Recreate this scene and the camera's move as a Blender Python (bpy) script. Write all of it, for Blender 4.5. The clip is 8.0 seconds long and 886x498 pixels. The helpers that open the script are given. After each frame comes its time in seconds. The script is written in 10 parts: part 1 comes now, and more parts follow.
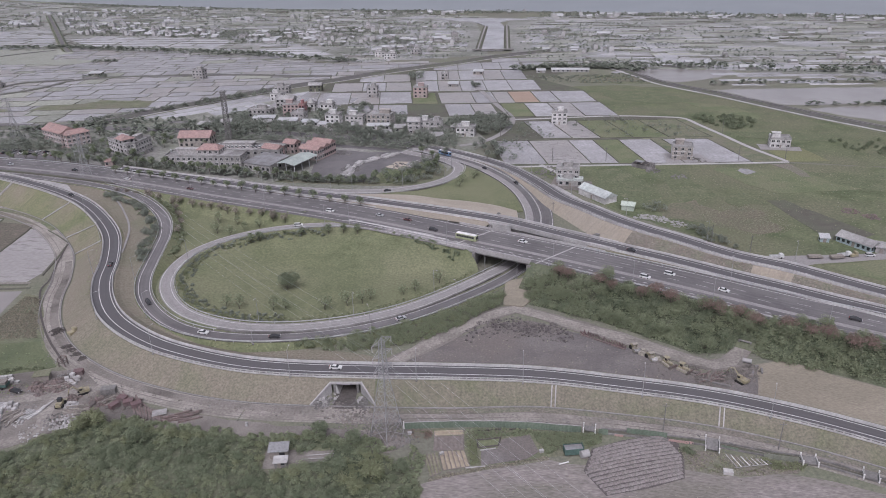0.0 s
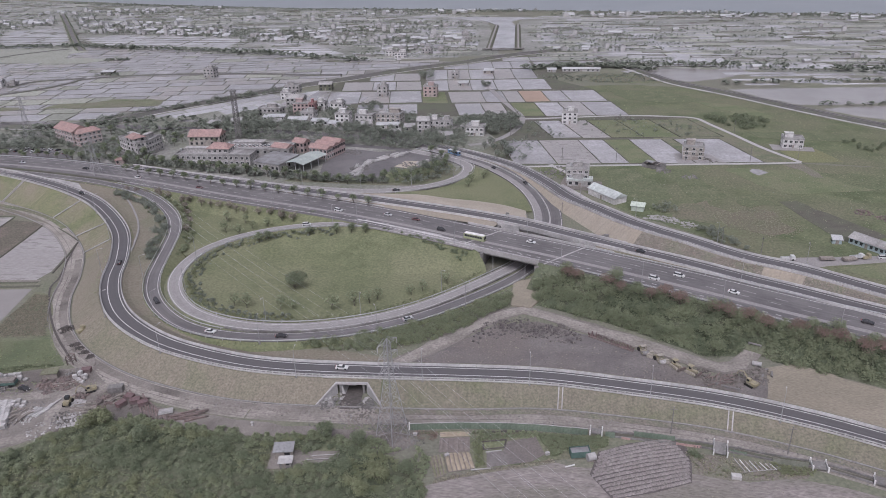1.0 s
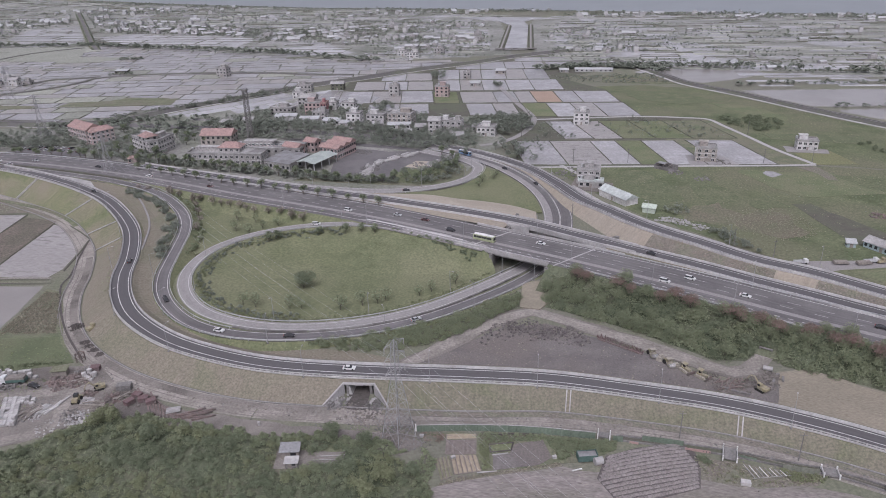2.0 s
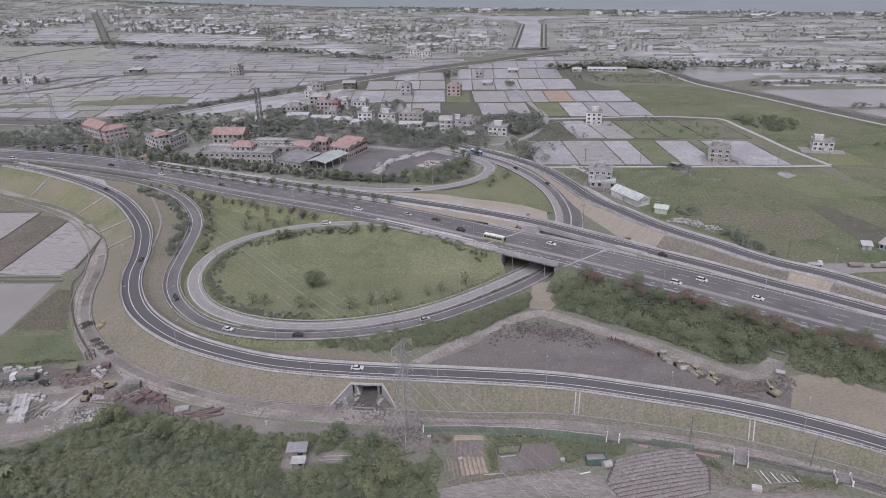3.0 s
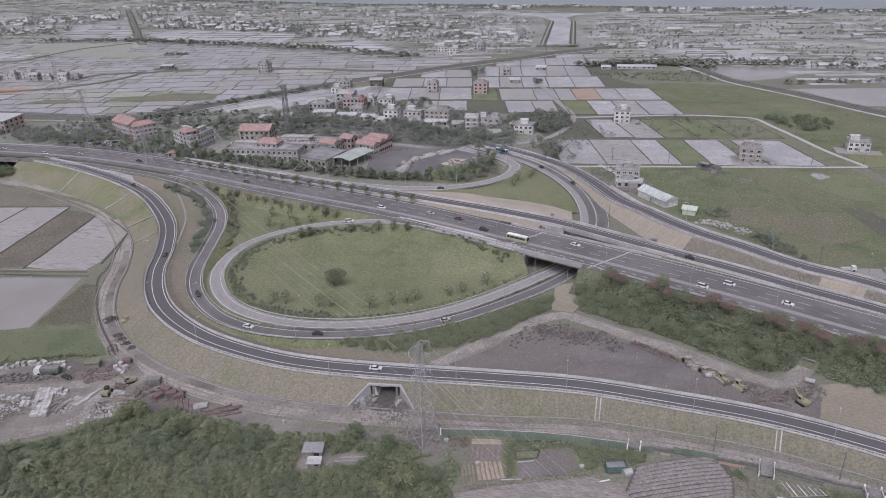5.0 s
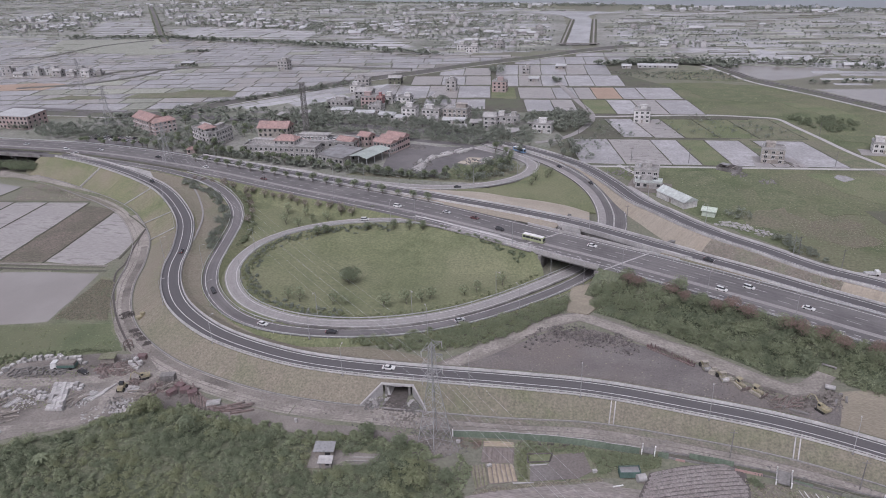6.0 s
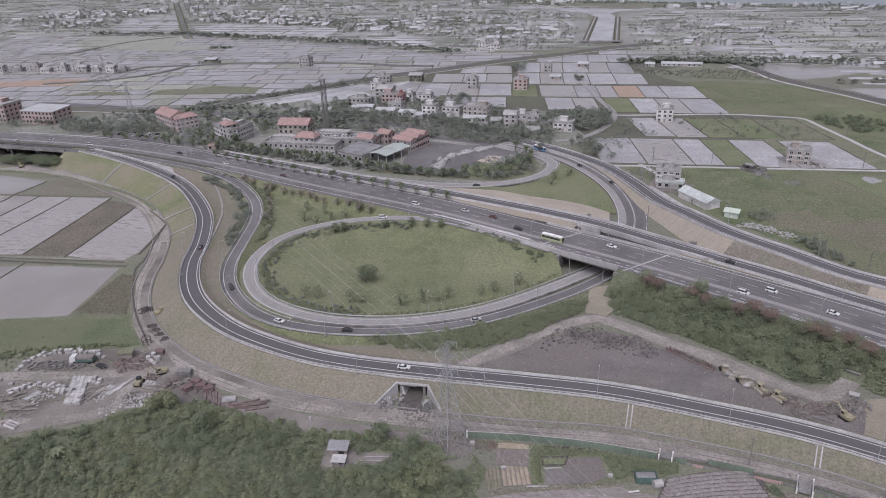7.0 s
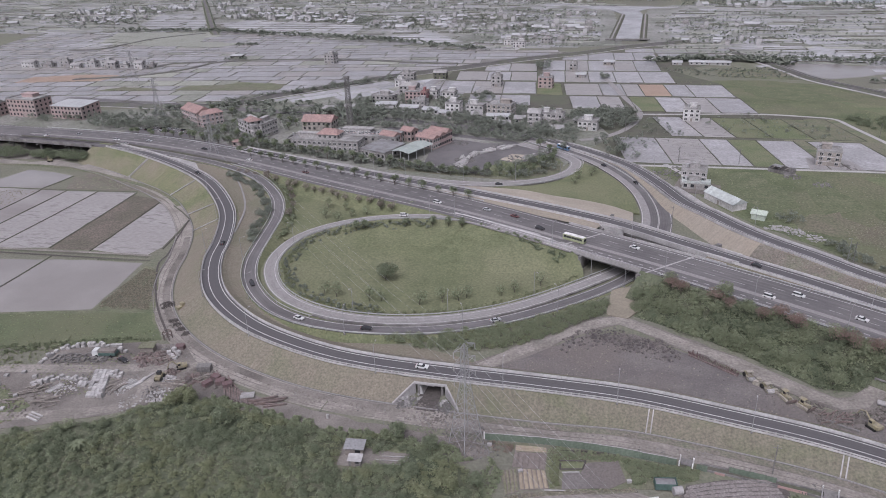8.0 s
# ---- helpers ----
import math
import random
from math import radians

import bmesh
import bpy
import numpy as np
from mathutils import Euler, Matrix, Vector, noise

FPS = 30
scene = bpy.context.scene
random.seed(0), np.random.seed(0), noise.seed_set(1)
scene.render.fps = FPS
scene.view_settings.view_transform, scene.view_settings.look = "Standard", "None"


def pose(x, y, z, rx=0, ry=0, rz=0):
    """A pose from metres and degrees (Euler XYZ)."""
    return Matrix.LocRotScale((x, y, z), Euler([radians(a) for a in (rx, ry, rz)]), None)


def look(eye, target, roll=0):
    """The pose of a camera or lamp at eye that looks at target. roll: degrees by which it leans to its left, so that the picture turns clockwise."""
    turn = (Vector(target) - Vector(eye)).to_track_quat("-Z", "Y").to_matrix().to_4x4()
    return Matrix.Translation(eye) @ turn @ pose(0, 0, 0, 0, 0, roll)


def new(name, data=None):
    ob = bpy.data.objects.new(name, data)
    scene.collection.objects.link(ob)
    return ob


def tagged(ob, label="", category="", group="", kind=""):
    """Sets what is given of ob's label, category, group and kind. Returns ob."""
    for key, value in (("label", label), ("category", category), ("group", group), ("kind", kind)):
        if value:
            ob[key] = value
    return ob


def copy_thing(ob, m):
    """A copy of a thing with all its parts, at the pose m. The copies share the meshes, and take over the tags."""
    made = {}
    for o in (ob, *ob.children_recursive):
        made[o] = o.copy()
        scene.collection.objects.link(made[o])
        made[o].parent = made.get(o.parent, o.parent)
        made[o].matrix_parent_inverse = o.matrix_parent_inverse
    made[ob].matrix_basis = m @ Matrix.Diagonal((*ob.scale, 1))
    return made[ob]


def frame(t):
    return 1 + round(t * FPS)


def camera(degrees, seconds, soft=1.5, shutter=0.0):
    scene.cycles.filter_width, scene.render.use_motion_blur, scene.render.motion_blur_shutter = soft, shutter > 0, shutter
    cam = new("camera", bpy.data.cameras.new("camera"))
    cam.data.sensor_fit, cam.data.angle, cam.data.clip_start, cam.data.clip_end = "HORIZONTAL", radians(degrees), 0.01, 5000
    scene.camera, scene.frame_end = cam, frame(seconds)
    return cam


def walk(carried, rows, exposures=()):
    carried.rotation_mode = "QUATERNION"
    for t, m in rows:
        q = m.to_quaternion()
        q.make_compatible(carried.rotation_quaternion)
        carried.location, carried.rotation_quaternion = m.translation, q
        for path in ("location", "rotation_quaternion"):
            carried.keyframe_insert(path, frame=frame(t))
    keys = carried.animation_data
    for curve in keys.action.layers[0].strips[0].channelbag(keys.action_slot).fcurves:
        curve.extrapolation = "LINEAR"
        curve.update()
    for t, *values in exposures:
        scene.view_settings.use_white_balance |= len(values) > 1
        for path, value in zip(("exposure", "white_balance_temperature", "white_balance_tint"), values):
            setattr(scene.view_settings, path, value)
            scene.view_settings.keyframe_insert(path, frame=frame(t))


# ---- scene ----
cam = camera(64.0, 8.0, soft=0.92)
PATH = [
    (0, (1.885, 0.048, 118.81), (1.801, 1.874, 118.0), -1.4),
    (0.5, (2.394, 0.568, 118.793), (2.296, 2.394, 117.982), -1.4),
    (1, (2.914, 1.079, 118.779), (2.8, 2.903, 117.967), -1.5),
    (1.5, (3.373, 1.562, 118.77), (3.243, 3.385, 117.958), -1.5),
    (3, (4.652, 3.12, 118.598), (4.471, 4.938, 117.785), -1.6),
    (3.5, (5.072, 3.772, 118.572), (4.874, 5.587, 117.757), -1.7),
    (4, (5.486, 4.456, 118.54), (5.27, 6.269, 117.724), -1.7),
    (4.5, (5.881, 5.172, 118.493), (5.646, 6.982, 117.676), -1.8),
    (6, (7.076, 7.52, 118.223), (6.769, 9.318, 117.401), -1.9),
    (6.5, (7.451, 8.351, 118.184), (7.117, 10.143, 117.36), -1.9),
    (7, (7.819, 9.196, 118.116), (7.456, 10.981, 117.289), -2.0),
    (7.5, (8.119, 10.06, 118.052), (7.726, 11.838, 117.224), -2.0),
    (8, (8.402, 10.836, 118.005), (7.976, 12.604, 117.174), -2.1),
]
walk(cam, [(t, look(eye, target, roll)) for t, eye, target, roll in PATH], [(0, 0.22, 6000, 19), (8, 0.22, 6000, 19)])

# ---------------- light ----------------
world = bpy.data.worlds.new("overcast_sky")
scene.world = world
world.use_nodes = True
wn, wl = world.node_tree.nodes, world.node_tree.links
wn.clear()
sky = wn.new("ShaderNodeTexSky")
sky.sky_type, sky.sun_disc = "NISHITA", False
sky.sun_elevation, sky.sun_rotation = radians(55), radians(200)
sky.air_density, sky.dust_density, sky.ozone_density = 1.0, 6.0, 1.0
veil = wn.new("ShaderNodeHueSaturation")
veil.inputs["Saturation"].default_value = 0.22
back = wn.new("ShaderNodeBackground")
back.inputs["Strength"].default_value = 0.12
wout = wn.new("ShaderNodeOutputWorld")
wl.new(sky.outputs[0], veil.inputs["Color"])
wl.new(veil.outputs[0], back.inputs["Color"])
wl.new(back.outputs[0], wout.inputs["Surface"])

sun_data = bpy.data.lights.new("sun", "SUN")
sun_data.energy, sun_data.angle, sun_data.color = 0.9, radians(25), (1.0, 0.96, 0.92)
sun = new("sun", sun_data)
sun.matrix_world = look((60, -120, 300), (0, 100, 0))


# ---------------- materials ----------------
def muted(c, keep=0.74):
    """Pulls a base colour towards grey, for the day's washed-out look."""
    g = 0.3 * c[0] + 0.55 * c[1] + 0.15 * c[2]
    return tuple(g + (v - g) * keep for v in c)


def material(name, c1, c2, scale=0.5, c3=None, scale3=0.05, rough=0.85, bump=0.0, bump_scale=4.0, metal=0.0,
             spread=0.5, rand=0.0, island=0.0, stretch=None, spec=0.3, grain=0.16, fine=1.6, fall=0.0, lane=0.0, middle=0.5):
    """Two scales of noise between c1 and c2, with large stains of c3; rand / island vary single pieces."""
    m = bpy.data.materials.new(name)
    m.use_nodes = True
    n, l = m.node_tree.nodes, m.node_tree.links
    b = n["Principled BSDF"]
    b.inputs["Roughness"].default_value = rough
    b.inputs["Metallic"].default_value = metal
    b.inputs["Specular IOR Level"].default_value = spec
    c1, c2, c3 = muted(c1), muted(c2), muted(c3) if c3 else None
    tc = n.new("ShaderNodeTexCoord")
    at = tc.outputs["Object"]
    if stretch:
        mp = n.new("ShaderNodeMapping")
        mp.inputs["Scale"].default_value = stretch[:3]
        if len(stretch) > 3:
            mp.inputs["Rotation"].default_value = (0, 0, radians(stretch[3]))
        l.new(at, mp.inputs[0])
        at = mp.outputs[0]

    def cloud(s, detail, lo, hi):
        t = n.new("ShaderNodeTexNoise")
        t.inputs["Scale"].default_value, t.inputs["Detail"].default_value = s, detail
        t.inputs["Roughness"].default_value = 0.6
        l.new(at, t.inputs["Vector"])
        r = n.new("ShaderNodeMapRange")
        r.inputs[1].default_value, r.inputs[2].default_value = lo, hi
        l.new(t.outputs["Fac"], r.inputs[0])
        return r.outputs[0]

    def mix(f, a, c):
        x = n.new("ShaderNodeMix")
        x.data_type = "RGBA"
        l.new(f, x.inputs[0])
        for v, k in ((a, 6), (c, 7)):
            if hasattr(v, "is_linked"):
                l.new(v, x.inputs[k])
            else:
                x.inputs[k].default_value = (*v, 1)
        return x.outputs[2]

    col = mix(cloud(scale, 6, middle - spread / 2, middle + spread / 2), c1, c2)
    if c3:
        col = mix(cloud(scale3, 4, 0.42, 0.62), col, c3)
    if fall or lane:
        fall = fall or lane
        run = n.new("ShaderNodeMapping")
        run.inputs["Scale"].default_value = (0.02, 1.4, 1) if lane else (1.3, 0.10, 1)
        l.new(tc.outputs["UV"], run.inputs[0])
        t = n.new("ShaderNodeTexNoise")
        t.inputs["Scale"].default_value, t.inputs["Detail"].default_value, t.inputs["Roughness"].default_value = 0.7, 7, 0.7
        l.new(run.outputs[0], t.inputs["Vector"])
        r = n.new("ShaderNodeMapRange")
        r.inputs[1].default_value, r.inputs[2].default_value, r.inputs[3].default_value, r.inputs[4].default_value = 0.35, 0.65, 1 - fall, 1 + fall
        l.new(t.outputs["Fac"], r.inputs[0])
        x = n.new("ShaderNodeMix")
        x.data_type, x.blend_type = "RGBA", "MULTIPLY"
        x.inputs[0].default_value = 1.0
        l.new(col, x.inputs[6])
        l.new(r.outputs[0], x.inputs[7])
        col = x.outputs[2]
    if grain:
        x = n.new("ShaderNodeMix")
        x.data_type, x.blend_type = "RGBA", "MULTIPLY"
        x.inputs[0].default_value = 1.0
        speck = n.new("ShaderNodeMapRange")
        speck.inputs[3].default_value, speck.inputs[4].default_value = 1 - grain, 1 + grain
        l.new(cloud(fine, 9, 0.34, 0.66), speck.inputs[0])
        l.new(col, x.inputs[6])
        l.new(speck.outputs[0], x.inputs[7])
        col = x.outputs[2]
    if rand or island:
        h = n.new("ShaderNodeHueSaturation")
        src = n.new("ShaderNodeObjectInfo").outputs["Random"] if rand else n.new("ShaderNodeNewGeometry").outputs["Random Per Island"]
        amount = rand or island
        r = n.new("ShaderNodeMapRange")
        r.inputs[3].default_value, r.inputs[4].default_value = 1 - amount, 1 + amount
        l.new(src, r.inputs[0])
        l.new(r.outputs[0], h.inputs["Value"])
        r2 = n.new("ShaderNodeMapRange")
        r2.inputs[3].default_value, r2.inputs[4].default_value = 0.5 + amount * 0.04, 0.5 - amount * 0.04
        l.new(src, r2.inputs[0])
        l.new(r2.outputs[0], h.inputs["Hue"])
        l.new(col, h.inputs["Color"])
        col = h.outputs[0]
    l.new(col, b.inputs["Base Color"])
    if bump:
        t = n.new("ShaderNodeTexNoise")
        t.inputs["Scale"].default_value, t.inputs["Detail"].default_value = bump_scale, 8
        l.new(at, t.inputs["Vector"])
        bp = n.new("ShaderNodeBump")
        bp.inputs["Strength"].default_value, bp.inputs["Distance"].default_value = bump * 0.4, 0.1
        l.new(t.outputs["Fac"], bp.inputs["Height"])
        l.new(bp.outputs[0], b.inputs["Normal"])
    return m


M = dict(
    ground=material("ground_scrub", (0.13, 0.145, 0.085), (0.19, 0.18, 0.13), 0.08, (0.155, 0.15, 0.115), 0.012, 0.95, 0.5, 0.6, grain=0.2, fine=1.1),
    sea=material("sea_water", (0.20, 0.22, 0.24), (0.24, 0.26, 0.28), 0.01, None, 0, 0.35, 0.2, 0.2, grain=0.04),
    asphalt=material("asphalt_new", (0.090, 0.084, 0.090), (0.108, 0.101, 0.106), 0.6, (0.100, 0.093, 0.098), 0.08, 0.85, 0.2, 8, grain=0.07, fine=2.5, lane=0.10),
    asphalt_old=material("asphalt_worn", (0.106, 0.098, 0.102), (0.140, 0.128, 0.130), 0.25, (0.155, 0.142, 0.144), 0.05, 0.9, 0.2, 6, grain=0.10, fine=2.5, lane=0.18),
    concrete_road=material("concrete_road", (0.22, 0.205, 0.205), (0.29, 0.27, 0.265), 0.3, (0.25, 0.23, 0.225), 0.05, 0.9, 0.2, 6, lane=0.10),
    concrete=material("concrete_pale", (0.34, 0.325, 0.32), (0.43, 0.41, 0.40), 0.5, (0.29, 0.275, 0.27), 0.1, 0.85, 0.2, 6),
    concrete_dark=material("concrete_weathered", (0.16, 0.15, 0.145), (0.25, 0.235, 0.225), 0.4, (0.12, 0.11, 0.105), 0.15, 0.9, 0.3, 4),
    barrier=material("pale_barrier_concrete", (0.385, 0.372, 0.366), (0.475, 0.458, 0.45), 0.5, (0.34, 0.325, 0.32), 0.15, 0.8, 0.1, 5),
    concrete_pile=material("weathered_pipes", (0.27, 0.26, 0.255), (0.42, 0.40, 0.39), 0.8, (0.22, 0.21, 0.205), 0.3, 0.85, 0.2, 5, rand=0.3, grain=0.2),
    rubble_dark=material("dark_rubble", (0.085, 0.074, 0.071), (0.125, 0.110, 0.106), 0.5, (0.15, 0.13, 0.122), 0.2, 0.95, 0.5, 3, island=0.25),
    bare_earth=material("bare_earth", (0.215, 0.182, 0.135), (0.25, 0.215, 0.16), 0.3, (0.19, 0.165, 0.12), 0.1, 0.95, 0.6, 2, grain=0.22, fine=1.3),
    line=material("road_paint", (0.50, 0.485, 0.475), (0.60, 0.58, 0.57), 1.5, (0.42, 0.40, 0.39), 0.3, 0.7),
    line_old=material("worn_road_paint", (0.36, 0.35, 0.345), (0.46, 0.445, 0.44), 1.5, (0.31, 0.30, 0.295), 0.3, 0.8),
    steel=material("galvanised_steel", (0.42, 0.42, 0.43), (0.55, 0.55, 0.56), 1.0, None, 0, 0.5, 0, 1, 0.4),
    grass=material("mown_grass", (0.112, 0.132, 0.056), (0.158, 0.170, 0.074), 0.11, (0.166, 0.172, 0.084), 0.028, 0.95, 0.5, 2.0, spread=0.3, grain=0.24, fine=1.2),
    grass_wild=material("wild_grass", (0.100, 0.126, 0.060), (0.170, 0.176, 0.095), 0.16, (0.16, 0.15, 0.10), 0.05, 0.95, 0.9, 1.2, spread=0.25, grain=0.25, fine=1.1),
    crop_yellow=material("yellow_green_crop", (0.150, 0.160, 0.060), (0.185, 0.188, 0.078), 0.1, (0.165, 0.165, 0.07), 0.05, 0.95, 0.5, 1.5, grain=0.24, fine=1.2),
    grass_bright=material("young_crop", (0.108, 0.136, 0.056), (0.148, 0.170, 0.076), 0.1, (0.160, 0.165, 0.086), 0.05, 0.95, 0.5, 1.5, grain=0.24, fine=1.2),
    bank=material("seeded_bank", (0.196, 0.168, 0.122), (0.138, 0.146, 0.078), 0.05, (0.190, 0.167, 0.119), 0.10, 0.95, 0.8, 1.5, spread=0.16, grain=0.26, fine=1.6, fall=0.08, middle=0.56),
    bank_mixed=material("patchy_green_bank", (0.184, 0.160, 0.116), (0.124, 0.136, 0.066), 0.06, (0.172, 0.153, 0.108), 0.11, 0.95, 0.8, 1.5, spread=0.22, grain=0.26, fine=1.6, fall=0.08, middle=0.52),
    bank_green=material("green_seeded_bank", (0.118, 0.142, 0.054), (0.178, 0.174, 0.086), 0.06, (0.205, 0.178, 0.118), 0.035, 0.95, 0.8, 1.5, spread=0.3, grain=0.26, fine=1.3, fall=0.10),
    pasture=material("pasture", (0.086, 0.112, 0.050), (0.122, 0.146, 0.066), 0.12, (0.13, 0.14, 0.07), 0.04, 0.95, 0.6, 1.5, spread=0.3, grain=0.2, fine=1.6),
    # Lighter than bank_tan, to offset a far slope tilting away from the sky.
    brightened_soil=material("fresh_tan_soil", (0.36, 0.305, 0.235), (0.42, 0.36, 0.285), 0.15, (0.34, 0.29, 0.225), 0.05, 0.95, 0.5, 2, grain=0.12, fine=1.2),
    bank_tan=material("bare_bank", (0.315, 0.262, 0.20), (0.265, 0.222, 0.165), 0.2, (0.295, 0.25, 0.195), 0.05, 0.95, 0.5, 2, grain=0.12, fine=1.2, fall=0.1),
    tan=material("tan_soil_field", (0.240, 0.203, 0.146), (0.292, 0.250, 0.184), 0.5, (0.23, 0.196, 0.142), 0.05, 0.95, 0.8, 2, stretch=(0.5, 1.6, 1, 25), grain=0.2, fine=2.2),
    dirt=material("dirt_track", (0.232, 0.204, 0.180), (0.305, 0.271, 0.240), 0.3, (0.195, 0.172, 0.150), 0.08, 0.95, 0.8, 2, grain=0.24, fine=1.3),
    dirt_pale=material("dusty_track", (0.262, 0.232, 0.203), (0.345, 0.308, 0.272), 0.3, (0.215, 0.190, 0.166), 0.08, 0.95, 0.8, 2, grain=0.24, fine=1.3),
    dirt_dark=material("rubble_soil", (0.175, 0.152, 0.134), (0.25, 0.220, 0.196), 0.18, (0.13, 0.112, 0.10), 0.06, 0.95, 0.9, 1.5, grain=0.2, fine=2.4),
    ash=material("ash_grey_soil", (0.122, 0.107, 0.105), (0.178, 0.157, 0.150), 0.10, (0.16, 0.135, 0.124), 0.04, 0.95, 0.8, 1.5, spread=0.3, grain=0.2, fine=2.0),
    mud=material("wet_mud", (0.255, 0.226, 0.212), (0.335, 0.304, 0.290), 0.10, (0.21, 0.180, 0.167), 0.03, 0.34, 0.3, 0.4, spec=0.45, stretch=(0.5, 1.4, 1, 24), grain=0.1),
    water=material("pond_water", (0.255, 0.230, 0.214), (0.288, 0.262, 0.246), 0.02, (0.238, 0.212, 0.196), 0.03, 0.16, 0.05, 0.8, spec=0.45, grain=0.03),
    paddy=material("flooded_paddy", (0.245, 0.228, 0.228), (0.39, 0.37, 0.38), 0.16, (0.275, 0.257, 0.26), 0.03, 0.24, 0.05, 0.8, rand=0.12, spec=0.5, spread=0.55, grain=0.16, fine=0.7),
    paddy_brown=material("brown_field", (0.30, 0.20, 0.14), (0.35, 0.245, 0.18), 0.1, None, 0, 0.9, 0.4, 1),
    bund=material("field_bund", (0.085, 0.08, 0.062), (0.125, 0.115, 0.09), 0.2, (0.105, 0.115, 0.07), 0.05, 0.95, 0.5, 1, grain=0.17, fine=1.8),
    white_road=material("pale_farm_road", (0.33, 0.315, 0.31), (0.40, 0.38, 0.37), 0.2, None, 0, 0.9),
)


# ---------------- geometry helpers ----------------
class Geo:
    """Vertices and faces of one mesh."""

    def __init__(self):
        self.v, self.f = [], []

    def add(self, verts, faces):
        k = len(self.v)
        self.v += [tuple(p) for p in verts]
        self.f += [tuple(i + k for i in f) for f in faces]
        return self

    def box(self, x0, y0, z0, x1, y1, z1, m=None):
        c = [Vector(p) for p in ((x0, y0, z0), (x1, y0, z0), (x1, y1, z0), (x0, y1, z0), (x0, y0, z1), (x1, y0, z1), (x1, y1, z1), (x0, y1, z1))]
        if m:
            c = [m @ p for p in c]
        return self.add(c, [(3, 2, 1, 0), (4, 5, 6, 7), (0, 1, 5, 4), (1, 2, 6, 5), (2, 3, 7, 6), (3, 0, 4, 7)])

    def prism(self, poly, z0, z1):
        n = len(poly)
        area = sum(poly[i][0] * poly[(i + 1) % n][1] - poly[(i + 1) % n][0] * poly[i][1] for i in range(n))
        poly = poly if area > 0 else poly[::-1]
        return self.add([(*p[:2], z0) for p in poly] + [(*p[:2], z1) for p in poly],
                        [tuple(range(n, 2 * n))] + [(i, (i + 1) % n, n + (i + 1) % n, n + i) for i in range(n)])

    def tube(self, p, q, r, r2=None, n=6, caps=True):
        p, q = Vector(p), Vector(q)
        r2 = r if r2 is None else r2
        t = (q - p).to_track_quat("Z", "Y").to_matrix()
        ring = [t @ Vector((math.cos(i * math.tau / n), math.sin(i * math.tau / n), 0)) for i in range(n)]
        faces = [(i, (i + 1) % n, n + (i + 1) % n, n + i) for i in range(n)]
        if caps:
            faces += [tuple(range(n))[::-1], tuple(range(n, 2 * n))]
        return self.add([p + o * r for o in ring] + [q + o * r2 for o in ring], faces)

    def mesh(self, name, mat):
        me = bpy.data.meshes.new(name)
        me.from_pydata(self.v, [], self.f)
        me.materials.append(mat)
        me.update()
        return me


def part(name, geo, mat, parent=None, label=""):
    """One mesh object under a thing, or at top level; geo may be a mesh that is shared."""
    ob = new(name, geo if isinstance(geo, bpy.types.Mesh) else geo.mesh(name, mat))
    if parent:
        ob.parent = parent
    return tagged(ob, label)


def structure(name, geo, mat, label, category):
    return tagged(part(name, geo, mat), label, category, kind="structure")


def spline(points, step=3.0):
    """A smooth line through the points, resampled at even steps."""
    p = np.array(points, float)
    p = np.vstack([2 * p[0] - p[1], p, 2 * p[-1] - p[-2]])
    out = []
    for i in range(1, len(p) - 2):
        t = np.linspace(0, 1, 16, endpoint=False)[:, None]
        a, b, c, d = p[i - 1:i + 3]
        out.append(0.5 * (2 * b + (c - a) * t + (2 * a - 5 * b + 4 * c - d) * t ** 2 + (3 * b - a - 3 * c + d) * t ** 3))
    out = np.vstack(out + [p[-2:-1]])
    s = np.r_[0, np.cumsum(np.linalg.norm(np.diff(out[:, :2], axis=0), axis=1))]
    k = np.linspace(0, s[-1], max(3, int(s[-1] / step) + 1))
    return np.stack([np.interp(k, s, out[:, j]) for j in range(out.shape[1])], 1)


def sideways(path):
    d = np.gradient(path[:, :2], axis=0)
    d /= np.linalg.norm(d, axis=1)[:, None]
    return np.stack([-d[:, 1], d[:, 0]], 1)


def sweep(path, profile, geo=None, closed=False):
    """Carries a profile of (offset to the left, height above the path) along the path; heights may be functions of z."""
    geo = geo or Geo()
    nrm = sideways(path)
    rows = []
    for o, h in profile:
        oo = np.array([o(z) if callable(o) else o for z in path[:, 2]])
        hh = np.array([h(z) if callable(h) else h for z in path[:, 2]])
        rows.append(np.column_stack([path[:, :2] + nrm * oo[:, None], path[:, 2] + hh]))
    m, n = len(rows), len(path)
    verts = [tuple(rows[j][i]) for i in range(n) for j in range(m)]
    span = m if closed else m - 1
    faces = [(i * m + j, (i + 1) * m + j, (i + 1) * m + (j + 1) % m, i * m + (j + 1) % m) for i in range(n - 1) for j in range(span)]
    if closed:
        faces += [tuple(range(m)), tuple((n - 1) * m + j for j in range(m))[::-1]]
    return geo.add(verts, faces)


def along(path, gap, start=0.0):
    """Places and headings along a path at even gaps."""
    s = np.r_[0, np.cumsum(np.linalg.norm(np.diff(path[:, :2], axis=0), axis=1))]
    k = np.arange(start, s[-1], gap)
    p = np.stack([np.interp(k, s, path[:, j]) for j in range(3)], 1)
    q = np.stack([np.interp(k + 0.5, s, path[:, j]) for j in range(3)], 1) - np.stack([np.interp(k - 0.5, s, path[:, j]) for j in range(3)], 1)
    return [(Vector(a), math.atan2(b[1], b[0])) for a, b in zip(p, q)]


